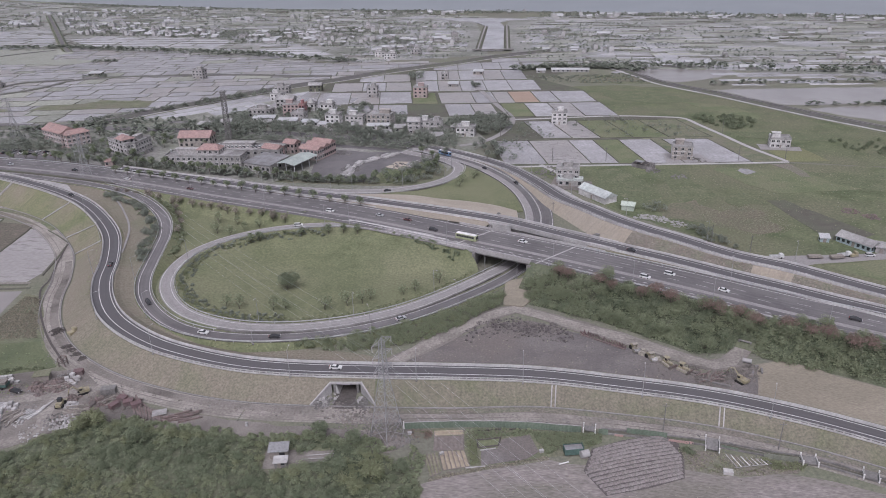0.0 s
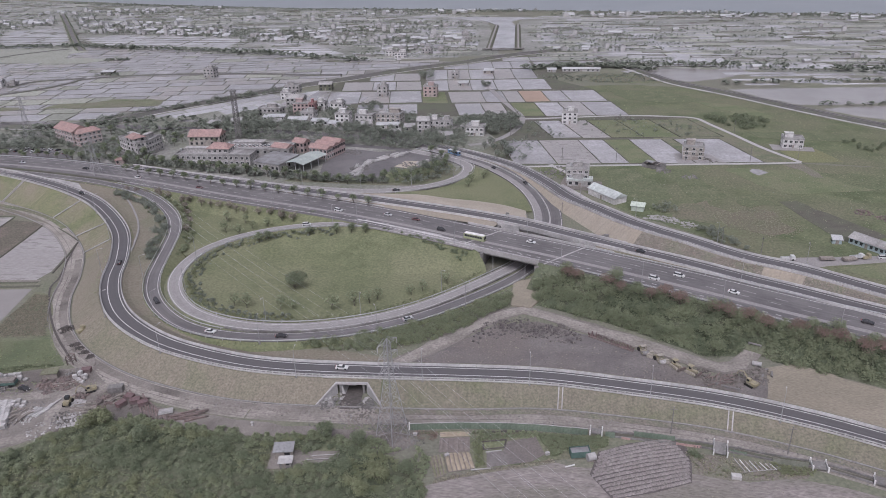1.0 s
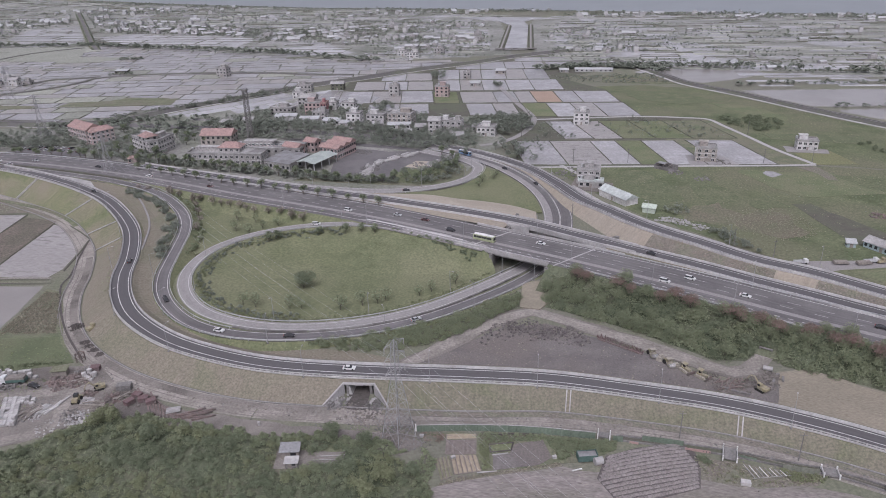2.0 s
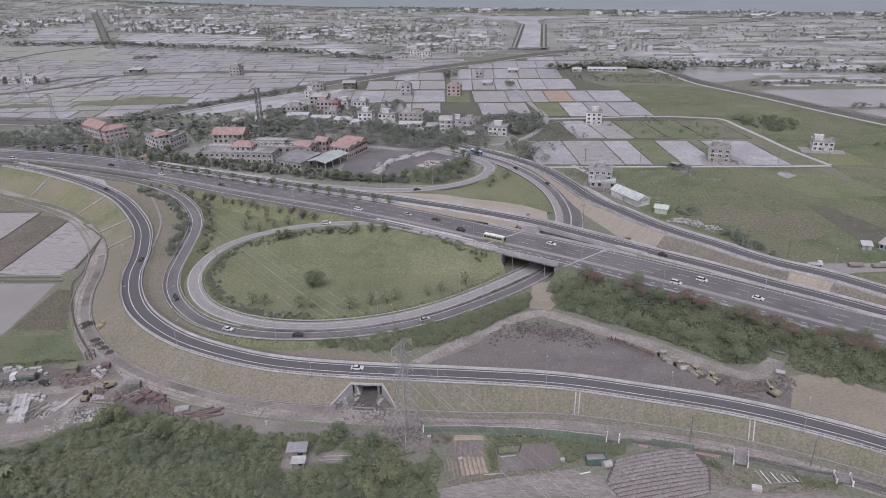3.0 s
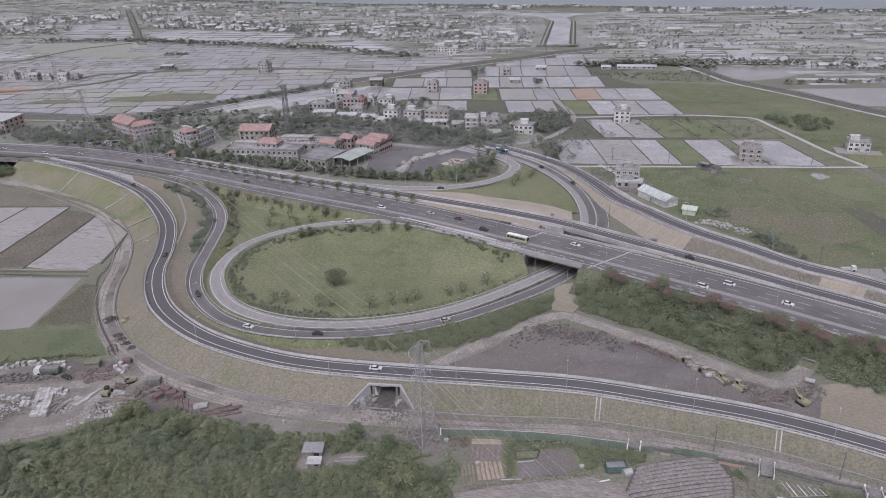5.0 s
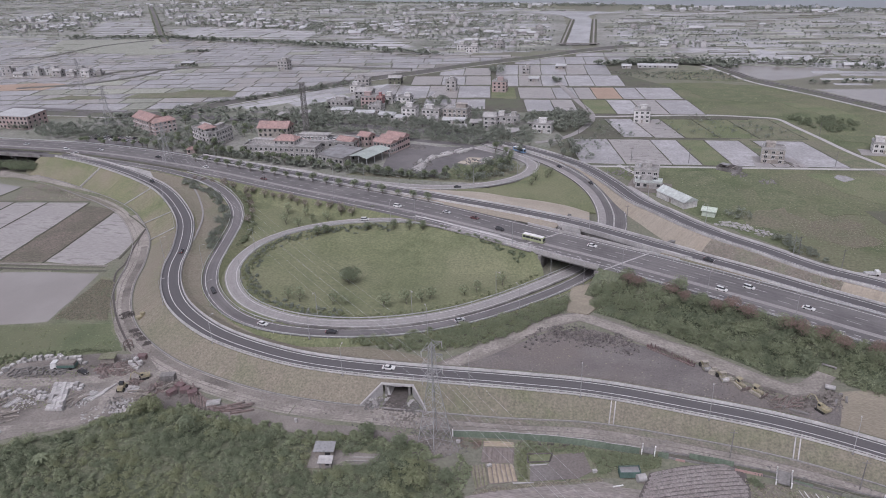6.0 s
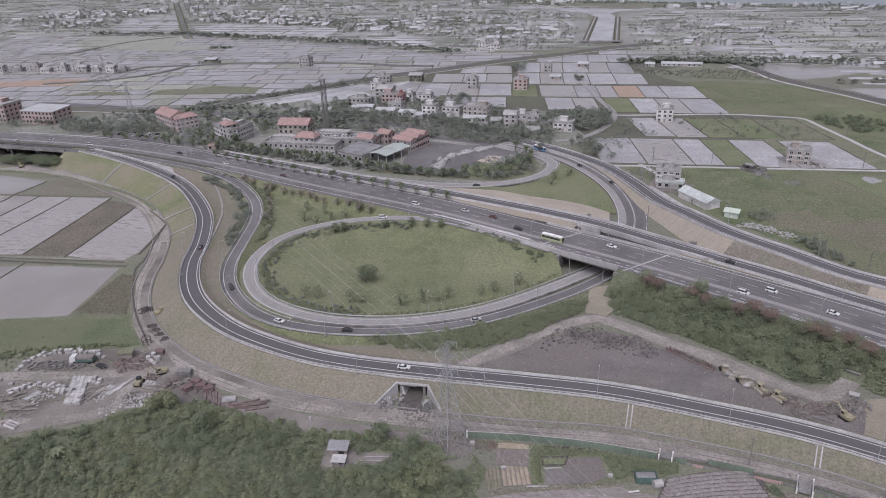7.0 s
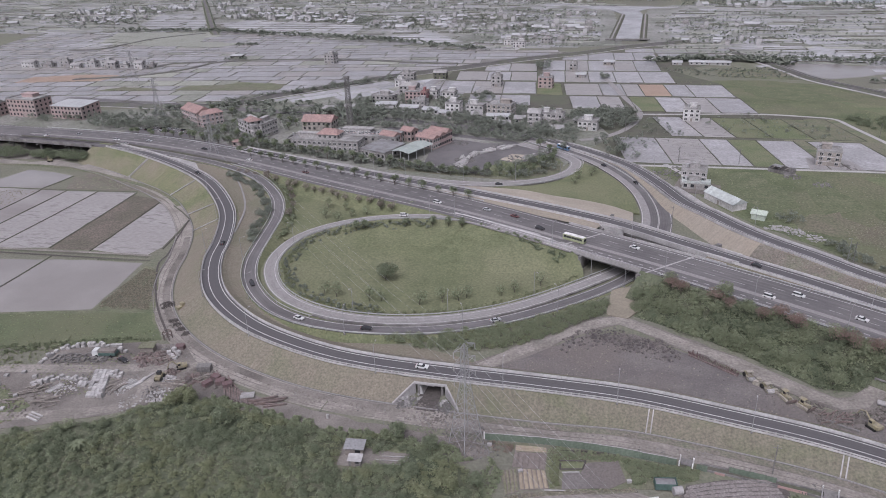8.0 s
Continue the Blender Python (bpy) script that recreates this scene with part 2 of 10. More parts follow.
def shifted(path, o, dz=0.0):
    out = path.copy()
    out[:, :2] += sideways(path) * o
    out[:, 2] += dz
    return out


def inside(x, y, poly):
    hit = False
    for (x0, y0), (x1, y1) in zip(poly, poly[1:] + poly[:1]):
        if (y0 > y) != (y1 > y) and x < (x1 - x0) * (y - y0) / (y1 - y0) + x0:
            hit = not hit
    return hit


def rough_edge(poly, wobble=0.6, step=5.0, seed=0):
    """A polygon whose sides are split and pushed about, like the edge of a field."""
    out = []
    for (x0, y0), (x1, y1) in zip(poly, poly[1:] + poly[:1]):
        n = max(1, int(math.hypot(x1 - x0, y1 - y0) / step))
        for i in range(n):
            x, y = x0 + (x1 - x0) * i / n, y0 + (y1 - y0) * i / n
            v = noise.noise_vector(Vector((x * 0.13 + seed, y * 0.13, seed * 1.7)))
            out.append((x + v.x * wobble * 1.6, y + v.y * wobble * 1.6))
    return out


def field(name, poly, mat, z, label, category, wobble=0.6, thick=0.6, kind=""):
    ob = part(name, Geo().prism(rough_edge(poly, wobble, seed=len(bpy.data.objects) * 0.37), z - thick, z), mat)
    return tagged(ob, label, category, kind=kind or "structure")


# ---------------- ground and sea ----------------
def fan(radius, n=64):
    return [(radius * math.cos(i * math.tau / n), 300 + radius * math.sin(i * math.tau / n)) for i in range(n)]


structure("ground", Geo().prism(fan(4400), -3, 0), M["ground"], "flat scrubby green and brown coastal plain", "ground")
COAST = [(-4200, 3200), (-1500, 1950), (-675, 1509), (-345, 1358), (-131, 1303), (197, 1200), (398, 1135), (593, 1082), (1500, 800), (3900, 100)]
structure("sea", Geo().prism(rough_edge(COAST + [(4200, 900), (2600, 3700), (0, 4600), (-2600, 3900)], 3, 40), -1, 0.35), M["sea"],
          "calm grey sea beyond the plain", "sea")

# ---------------- roads ----------------
RAMP = spline([(-274, 361, 7), (-248, 350, 7), (-221.6, 336.1, 7), (-199.8, 322.9, 6.6), (-181, 308.1, 6.3), (-163.2, 288.2, 6), (-150.1, 269.1, 5.8),
               (-140.4, 247, 5.5), (-135.2, 230.2, 5.2), (-127.8, 215, 5), (-118.3, 202.3, 4.7), (-105.5, 191.5, 4.4), (-91.5, 183.6, 4.1),
               (-71.7, 176.7, 3.9), (-53.9, 173.6, 3.8), (-28.8, 172.3, 3.7), (-4.3, 171.8, 3.6), (19.9, 171.4, 2.9), (43.2, 167.5, 2.5),
               (65.1, 162.6, 2.3), (84.8, 155.3, 2.2), (104.1, 145.6, 2.1), (152.1, 118.7, 2.0)])
LOOP_OUT = spline([(30, 268, 0.3), (20.5, 249, 0.3), (11.5, 237.3, 0.3), (1.6, 227.3, 0.4), (-9.2, 217.8, 0.5), (-20, 209.6, 0.7), (-31.8, 202.9, 1.0), (-44.3, 198, 1.3), (-57.8, 195.2, 1.6),
                   (-71.4, 194.4, 1.9), (-84.8, 196.2, 2.2), (-97.1, 201.5, 2.5), (-107.4, 210.3, 2.8), (-115.4, 221.1, 3.2), (-120.7, 233.6, 3.5), (-123.6, 246.8, 3.9),
                   (-126.1, 260.6, 4.3), (-129, 274.4, 4.7), (-134.2, 287.9, 5.1), (-142.6, 301, 5.5), (-155.5, 315, 6.1), (-170.3, 325.6, 6.7), (-184.8, 332.8, 6.98), (-198.2, 338.9, 7.02), (-213.5, 344, 7.02), (-229.4, 349.3, 7.02), (-246, 354.2, 7.02), (-266, 359.5, 7.02)])
LOOP_IN = spline([(28, 275, 0.3), (17.5, 254.5, 0.3), (8.3, 243.3, 0.4), (-1.3, 233, 0.6), (-11.3, 223.2, 0.8), (-21.8, 214.8, 1.0), (-33.2, 208, 1.3), (-45.6, 203, 1.7), (-58.7, 200.1, 2.1),
                  (-72.7, 199.9, 2.5), (-85.9, 203, 2.9), (-97.3, 209.3, 3.3), (-106, 219, 3.7), (-111.6, 231, 4.1), (-112.6, 244, 4.6), (-109.3, 256.2, 5.1),
                  (-101, 266.6, 5.5), (-89.6, 273.8, 5.9), (-76.6, 278, 6.3), (-61.5, 279.6, 6.6), (-45.5, 277.6, 6.9), (-30, 270.3, 7.02), (-14, 261.8, 7.02), (0, 254, 7.02)])
HIGHWAY = spline([(-420, 390, 7), (-344, 383, 7), (-262, 372, 7), (-186, 348.5, 7), (-116.5, 318.3, 7), (-51, 291, 7), (-1, 265, 7), (35, 245.5, 7), (73, 223, 7),
                  (103.5, 203.5, 7), (126, 190, 7), (190, 150, 7)])
FAR_RAMP = spline([(-190, 362, 7), (-128.6, 337.8, 7), (-90.4, 323.7, 7), (-60.9, 313.2, 7), (-33.2, 302.6, 7), (-7.2, 291.9, 7), (17.1, 280, 7), (39, 265.3, 7),
                   (58.8, 251.6, 7), (76.8, 239.6, 7), (93.6, 227.2, 7), (108.5, 217, 7), (131, 201, 7), (190, 161, 7)])
RIGHT_RAMP = spline([(-22, 418, 0.6), (-4, 405, 0.6), (14.6, 386.2, 0.6), (25.1, 371, 0.9), (35.5, 346.8, 1.8), (44.2, 321.5, 3), (53.2, 305, 4.2), (62, 289, 5.2), (71.5, 275.5, 6),
                     (84.2, 262.6, 6.3), (99.8, 247, 6.3), (116.8, 235.9, 6.3), (139.6, 216, 6.3), (195, 170, 6.3)])
FAR_LOOP = spline([(-128, 344, 6.3), (-100, 337, 4.5), (-65.9, 336, 2), (-42.7, 338.7, 1), (-26, 345.3, 0.8), (-14.7, 354.1, 0.6), (-7.5, 365.3, 0.5), (-5.6, 378.5, 0.5), (-9.6, 387.2, 0.5),
                   (-18, 396, 0.5), (-40, 412, 0.5)])
CROSS = spline([(-34, 424, 0.5), (-8, 399, 0.5), (6, 384, 0.5), (18, 364.3, 0.5), (25.7, 346.6, 0.4), (30, 330.2, 0.4), (32.2, 311.5, 0.3), (31.4, 294.4, 0.3), (27.5, 274, 0.3), (20, 255, 0.3)])


def road(name, path, half, mat, label, lines=(), thick=0.35):
    a, b = (half, half) if not isinstance(half, tuple) else half
    ob = structure(name, sweep(path, [(b, 0), (b, -thick), (-a, -thick), (-a, 0)], closed=True), mat, label, "road")
    run = np.r_[0, np.cumsum(np.linalg.norm(np.diff(path[:, :2], axis=0), axis=1))]
    uv = ob.data.uv_layers.new(name="run")
    for loop in ob.data.loops:
        k = min(loop.vertex_index, 4 * len(path) - 1)
        uv.data[loop.index].uv = (run[k // 4], b if k % 4 < 2 else -a)
    for o, w in lines:
        part("edge_line", sweep(path, [(o + w / 2, 0.03), (o - w / 2, 0.03)]), M["line"], ob)
    return ob


def bank(name, path, half, mat, label, left=True, right=True, slope=1.5, base=0.0, toe=None, shelf=0.5):
    """The slopes at both sides of a raised road, down to the plain."""
    a, b = half
    geo = Geo()
    foot_r = toe or (lambda z: a + shelf + slope * (z - base))
    foot_l = toe or (lambda z: b + shelf + slope * (z - base))
    if right:
        sweep(path, [(-a + 0.02, -0.05), (-a - shelf, -0.08), (lambda z: -foot_r(z), lambda z: -z + base - 0.1)], geo)
    if left:
        sweep(path, [(foot_l, lambda z: -z + base - 0.1), (b + shelf, -0.08), (b - 0.02, -0.05)], geo)
    ob = structure(name, geo, mat, label, "embankment")
    run = np.r_[0, np.cumsum(np.linalg.norm(np.diff(path[:, :2], axis=0), axis=1))]
    uv = ob.data.uv_layers.new(name="run")
    for loop in ob.data.loops:
        k = loop.vertex_index
        side, k = divmod(k, 3 * len(path))
        high = k % 3 if not right or side else 2 - k % 3
        uv.data[loop.index].uv = (run[k // 3] + 37 * side, (0.0, 9.0, 9.6)[high])
    return ob


ramp = road("ramp_road", RAMP, (2.9, 3.75), M["asphalt"], "new dark asphalt slip road with white edge lines", [(2.95, 0.26), (-0.6, 0.26)])
outer = road("loop_road", LOOP_OUT, (2.5, 3.0), M["asphalt_old"], "worn asphalt loop road with white edge lines", [(1.9, 0.2), (-1.9, 0.2)])
bank("loop_embankment", LOOP_OUT, (2.5, 3.0), M["grass"], "grassy bank under the loop road")
inner = road("inner_loop_road", LOOP_IN, (2.9, 2.2), M["concrete_road"], "pale concrete loop road round a lawn", [(1.8, 0.2), (-1.9, 0.2)])
bank("inner_loop_embankment", LOOP_IN, (2.9, 2.2), M["grass_wild"], "grassy bank under the inner loop road", right=False, slope=1.0, shelf=0.15)
HB = 10.6
road("highway", HIGHWAY, HB, M["asphalt_old"], "wide worn asphalt highway on an embankment", [(HB - 1.5, 0.25), (-HB + 2.2, 0.25)], thick=0.9)
road("far_ramp_road", FAR_RAMP, (3.4, 3.6), M["asphalt"], "dark asphalt slip road beside the highway", [(2.3, 0.22), (-1.6, 0.22)], thick=0.9)
road("right_ramp_road", RIGHT_RAMP, (4.4, 3.0), M["asphalt"], "dark asphalt slip road climbing past fields", [(1.8, 0.22), (-2.4, 0.22)])
bank("right_ramp_embankment", RIGHT_RAMP, (5.2, 3.6), M["bank_tan"], "bare tan bank under the slip road", slope=1.3)
road("far_loop_road", FAR_LOOP, 3.4, M["concrete_road"], "pale concrete loop road beyond the highway", [(2.4, 0.2), (-2.4, 0.2)])
road("cross_road", CROSS, (6.4, 6.4), M["asphalt_old"], "worn two-way road passing beneath the bridges", [(5.9, 0.2), (1.0, 0.2), (-5.9, 0.2)])
structure("cross_lane", sweep(CROSS, [(-2.6, 0.02), (-6.3, 0.02)]), M["concrete_road"], "pale concrete lane beside the worn cross road", "road")

from mathutils.bvhtree import BVHTree

# ---------------- more materials ----------------
def leaf(name, c1, c2, amount=0.35):
    m = material(name, c1, c2, 0.35, None, 0, 0.8, 0, 1, island=amount, spread=0.4, spec=0.2)
    n, l = m.node_tree.nodes, m.node_tree.links
    b = n["Principled BSDF"]
    thin = n.new("ShaderNodeBsdfTranslucent")
    both = n.new("ShaderNodeMixShader")
    both.inputs[0].default_value = 0.36
    l.new(b.inputs["Base Color"].links[0].from_socket, thin.inputs["Color"])
    l.new(b.outputs[0], both.inputs[1])
    l.new(thin.outputs[0], both.inputs[2])
    l.new(both.outputs[0], n["Material Output"].inputs["Surface"])
    return m


M.update(
    creeper=material("matted_creepers", (0.072, 0.092, 0.048), (0.112, 0.132, 0.070), 0.5, (0.122, 0.128, 0.074), 0.05, 0.95, 0.9, 1.2, grain=0.3, fine=1.5),
    leaf=leaf("leaves_green", (0.197, 0.236, 0.126), (0.263, 0.296, 0.162), 0.10),
    leaf_dark=leaf("leaves_dark", (0.164, 0.204, 0.113), (0.214, 0.248, 0.142), 0.11),
    leaf_olive=leaf("leaves_olive", (0.212, 0.240, 0.112), (0.266, 0.287, 0.148), 0.14),
    # Leaf colour lightened and greyed for haze on distant trees; also grey-green shrubs.
    leaf_haze_grey=leaf("leaves_far", (0.192, 0.220, 0.172), (0.245, 0.268, 0.208), 0.12),
    leaf_red=leaf("leaves_rusty", (0.295, 0.188, 0.158), (0.250, 0.195, 0.145), 0.15),
    wet_earth_shade=material("wet_dark_earth", (0.07, 0.060, 0.055), (0.105, 0.090, 0.083), 0.6, None, 0, 0.9, 0.6, 2, grain=0.2),
    leaf_rose=leaf("leaves_faded_rose", (0.30, 0.235, 0.205), (0.255, 0.235, 0.18), 0.15),
    leaf_straw=leaf("dry_grass", (0.27, 0.245, 0.17), (0.33, 0.295, 0.215), 0.2),
    bark=material("bark", (0.10, 0.08, 0.06), (0.17, 0.14, 0.115), 2.0, None, 0, 0.95, 0.5, 6),
    glass=material("dark_glass", (0.03, 0.032, 0.036), (0.045, 0.048, 0.052), 1.0, None, 0, 0.12, spec=0.6, grain=0),
    tyre=material("tyre_rubber", (0.02, 0.02, 0.02), (0.035, 0.033, 0.032), 4, None, 0, 0.9),
    car_white=material("white_car_paint", (0.52, 0.52, 0.515), (0.58, 0.58, 0.575), 2, None, 0, 0.3, spec=0.4, grain=0),
    car_silver=material("silver_car_paint", (0.40, 0.41, 0.42), (0.48, 0.49, 0.50), 2, None, 0, 0.3, 0, 1, 0.3, spec=0.5),
    car_dark=material("dark_car_paint", (0.035, 0.033, 0.037), (0.05, 0.048, 0.052), 2, None, 0, 0.25, spec=0.5),
    car_maroon=material("maroon_car_paint", (0.10, 0.03, 0.03), (0.13, 0.04, 0.04), 2, None, 0, 0.3, spec=0.5),
    bus_green=material("green_bus_paint", (0.27, 0.30, 0.15), (0.32, 0.35, 0.18), 1, None, 0, 0.35, spec=0.5),
    bus_blue=material("blue_bus_paint", (0.10, 0.22, 0.40), (0.14, 0.27, 0.46), 1, None, 0, 0.35, spec=0.5),
    lamp_red=material("red_lens", (0.4, 0.02, 0.02), (0.5, 0.03, 0.03), 2, None, 0, 0.3),
    machine=material("machine_yellow", (0.265, 0.225, 0.118), (0.325, 0.278, 0.15), 0.8, (0.24, 0.215, 0.16), 0.6, 0.7, 0.1, 3),
    rust=material("rusty_steel", (0.165, 0.115, 0.105), (0.215, 0.155, 0.14), 1.2, (0.145, 0.118, 0.11), 0.3, 0.85, 0.2, 4, grain=0.25),
    red_paint=material("faded_red_paint", (0.165, 0.085, 0.090), (0.145, 0.088, 0.090), 0.9, (0.15, 0.115, 0.112), 0.2, 0.8),
    green_panel=material("green_fence_panel", (0.112, 0.165, 0.112), (0.148, 0.200, 0.140), 0.4, (0.155, 0.185, 0.145), 0.15, 0.7, rand=0.09),
    pink_panel=material("faded_pink_panel", (0.38, 0.22, 0.20), (0.44, 0.28, 0.26), 0.6, None, 0, 0.8),
    teal=material("teal_sheet", (0.055, 0.115, 0.098), (0.08, 0.145, 0.125), 0.8, None, 0, 0.7),
    white=material("white_paint", (0.66, 0.65, 0.64), (0.76, 0.75, 0.74), 0.9, (0.55, 0.53, 0.52), 0.25, 0.75),
    slab=material("pale_concrete_block", (0.36, 0.345, 0.335), (0.44, 0.42, 0.41), 0.9, (0.29, 0.275, 0.265), 0.4, 0.85, 0.2, 5, rand=0.22, grain=0.2),
    metal_roof=material("grey_sheet_roof", (0.20, 0.20, 0.21), (0.27, 0.265, 0.27), 0.8, (0.16, 0.15, 0.15), 0.2, 0.6, 0.1, 3),
    timber=material("weathered_timber", (0.20, 0.17, 0.145), (0.28, 0.245, 0.215), 1.5, None, 0, 0.9, 0.3, 5),
    straw=material("straw_soil", (0.31, 0.245, 0.165), (0.38, 0.305, 0.21), 0.8, (0.28, 0.225, 0.155), 0.2, 0.95, 0.5, 4),
    brown_soil=material("brown_tilled_soil", (0.165, 0.135, 0.122), (0.215, 0.178, 0.160), 0.8, None, 0, 0.95, 0.6, 3),
    ridge_soil=material("grey_ridge_soil", (0.168, 0.146, 0.140), (0.258, 0.228, 0.220), 0.7, (0.20, 0.172, 0.164), 0.2, 0.95, 0.9, 3, grain=0.3, fine=2.2),
    olive_soil=material("greenish_tilled_soil", (0.19, 0.175, 0.115), (0.25, 0.215, 0.145), 0.8, (0.16, 0.165, 0.09), 0.3, 0.95, 0.6, 3),
    weedy_earth=material("brown_weedy_earth", (0.150, 0.128, 0.104), (0.205, 0.178, 0.145), 0.4, (0.165, 0.165, 0.110), 0.15, 0.95, 0.9, 2, grain=0.26, fine=1.6),
    green_net=material("faded_green_sheet", (0.165, 0.185, 0.140), (0.215, 0.225, 0.175), 0.5, (0.19, 0.18, 0.14), 0.2, 0.8, rand=0.1),
    # Same soil as the ridges, darkened: the shade between ridges is painted in.
    furrow=material("dark_furrow_soil", (0.088, 0.075, 0.071), (0.125, 0.108, 0.102), 0.7, None, 0, 0.95, 0.6, 3, grain=0.2, fine=2.5),
    bare=material("bare_grey_soil", (0.195, 0.165, 0.156), (0.276, 0.240, 0.222), 0.45, (0.185, 0.166, 0.140), 0.06, 0.95, 0.9, 1.6, spread=0.35, grain=0.26, fine=1.3, stretch=(0.55, 1.5, 1, 35)),
)


# ---------------- cutting paths ----------------
def near_index(path, x, y):
    return int(np.argmin((path[:, 0] - x) ** 2 + (path[:, 1] - y) ** 2))


def cut(path, a, b):
    """The stretch of a path between the points nearest to a and b, ending exactly abreast of them."""
    i, j = near_index(path, *a), near_index(path, *b)
    return path[i:j + 1].copy()


# ---------------- bank of the new ramp, with the hole for its culvert ----------------
RAMP_W, RAMP_E = cut(RAMP, (-274, 361), (-43, 173)), cut(RAMP, (-25, 172), (150, 117))
RAMP_W[-1, :2], RAMP_E[0, :2] = (-43.0, 172.9), (-25.8, 172.2)
SPLIT = near_index(RAMP, -148, 264)
TOE = lambda z: 5.9 + 1.5 * z
bank("ramp_embankment", RAMP_W[:SPLIT + 1], (3.5, 4.2), M["bank_green"], "new roadside bank with fresh green grass", toe=TOE)
ramp_bank = bank("ramp_embankment", RAMP_W[SPLIT:], (3.5, 4.2), M["bank"], "new roadside bank with patchy dry seeded grass", toe=TOE)
bank("ramp_embankment", RAMP_E, (3.5, 4.2), M["bank_mixed"], "new roadside bank with green and dry patches of seeded grass", toe=TOE)
MID = RAMP[near_index(RAMP, -43, 173) - 1:near_index(RAMP, -25, 172) + 2]
bank("ramp_embankment", MID, (3.5, 4.2), M["bank"], "new roadside bank with patchy dry seeded grass", right=False, toe=TOE)
flank = Geo()
for x0, x1, xf in ((-43.2, -38.3, -43.5), (-25.6, -30.1, -25.3)):
    v = [(x0, 169.0, 3.62), (x1, 169.2, 3.6), (x1, 167.1, 3.5), (xf, 160.9, -0.1)]
    f = [(0, 1, 2), (0, 2, 3)] if x0 > x1 else [(2, 1, 0), (3, 2, 0)]
    flank.add(v, f)
part("bank_flank", flank, M["bank"], ramp_bank)
structure("gutter", sweep(RAMP, [(-2.86, 0.14), (-2.86, -0.3), (-3.32, -0.3), (-3.32, 0.12)], closed=True), M["barrier"], "pale concrete kerb along the outer edge of the slip road", "kerb")

for ends in (((-86.5, 181.8), (-83.2, 180.4)),):
    structure("bare_strip", sweep(cut(spline(RAMP, 1.0), *ends), [(-4.1, 0.03), (lambda z: -5.8 - 1.5 * z, lambda z: -z + 0.06)]), M["bare_earth"], "bare tan strip of washed-out soil down the bank", "earth")
culvert = tagged(new("culvert"), "new concrete box culvert with flared wing walls through the bank", "culvert")
# Floor colour is part mud, part painted shade that makes the mouth look deep.
part("floor", Geo().box(-37.2, 158.5, -0.1, -31.3, 177.2, 0.06), M["wet_earth_shade"], culvert)
# Inner side walls take a darker concrete than the wing walls.
part("side_wall", Geo().box(-37.9, 167.0, 0, -37.2, 177.2, 3.2), M["concrete_dark"], culvert)
part("side_wall", Geo().box(-31.3, 167.0, 0, -30.6, 177.2, 3.2), M["concrete_dark"], culvert)
part("roof_slab", Geo().box(-38.4, 167.05, 3.2, -30.0, 169.4, 3.5).box(-38.4, 169.4, 2.9, -30.0, 177.3, 3.25), M["concrete"], culvert)
part("soil_cover", Geo().box(-38.4, 167.1, 3.5, -30.0, 169.3, 3.62), M["bank"], culvert, "dry grass and soil over the slab")
part("head_wall", Geo().box(-38.6, 166.6, 3.2, -29.8, 167.05, 3.85), M["concrete"], culvert)
for x0, x1, y1 in ((-38.4, -43.3, 160.6), (-30.1, -25.4, 160.7)):
    g = Geo()
    s = -0.35 if x1 < x0 else 0.35
    g.add([(x0, 166.9, 0), (x1, y1, 0), (x1, y1, 0.5), (x0, 166.9, 3.85), (x0 + s, 167.2, 0), (x1 + s, y1 + 0.3, 0), (x1 + s, y1 + 0.3, 0.5), (x0 + s, 167.2, 3.85)],
          [(0, 1, 2, 3), (7, 6, 5, 4), (3, 2, 6, 7), (1, 5, 6, 2), (0, 3, 7, 4)])
    part("wing_wall", g, M["concrete"], culvert)
part("ledge", Geo().box(-35.3, 166.8, 2.85, -33.1, 168.2, 3.4), M["concrete"], culvert)
part("inner_wall", Geo().add([(-37.1, 166.6, 0), (-36.2, 166.6, 0), (-35.4, 176, 0), (-37.1, 176, 0), (-37.1, 166.6, 2.6), (-36.8, 166.6, 2.6), (-36.6, 176, 2.2), (-37.1, 176, 2.2)], [(4, 5, 6, 7), (0, 1, 5, 4), (1, 2, 6, 5)]), M["concrete"], culvert)
# Added wall closes the open tunnel; its dark colour stands for shade inside.
part("back_wall", Geo().box(-37.2, 176.9, 0, -31.3, 177.2, 3.3), M["wet_earth_shade"], culvert)


def rubble(name, places, size, mat, label, category, seed=0, flat=0.6):
    """Heaps of broken angular lumps."""
    rng = random.Random(seed)
    g = Geo()
    for x, y, r, n, z in places:
        for _ in range(n):
            a, d = rng.uniform(0, math.tau), r * math.sqrt(rng.random())
            s = size * rng.uniform(0.4, 1.5)
            h = max(0.0, 1 - d / r) * z
            m = pose(x + d * math.cos(a), y + d * math.sin(a), h + s * 0.15, rng.uniform(-25, 25), rng.uniform(-25, 25), rng.uniform(0, 360))
            w = [rng.uniform(0.6, 1.0) for _ in range(4)]
            c = [m @ Vector(p) for p in ((-s * w[0], -s * w[1], -s * flat), (s * w[1], -s * w[2], -s * flat), (s * w[2], s * w[3], -s * flat), (-s * w[3], s * w[0], -s * flat),
                                         (-s * w[2] * .7, -s * w[3] * .7, s * flat * w[0]), (s * w[0] * .7, -s * w[1] * .7, s * flat * w[1]), (s * w[3] * .7, s * w[2] * .7, s * flat), (-s * w[1] * .7, s * w[0] * .7, s * flat * w[2]))]
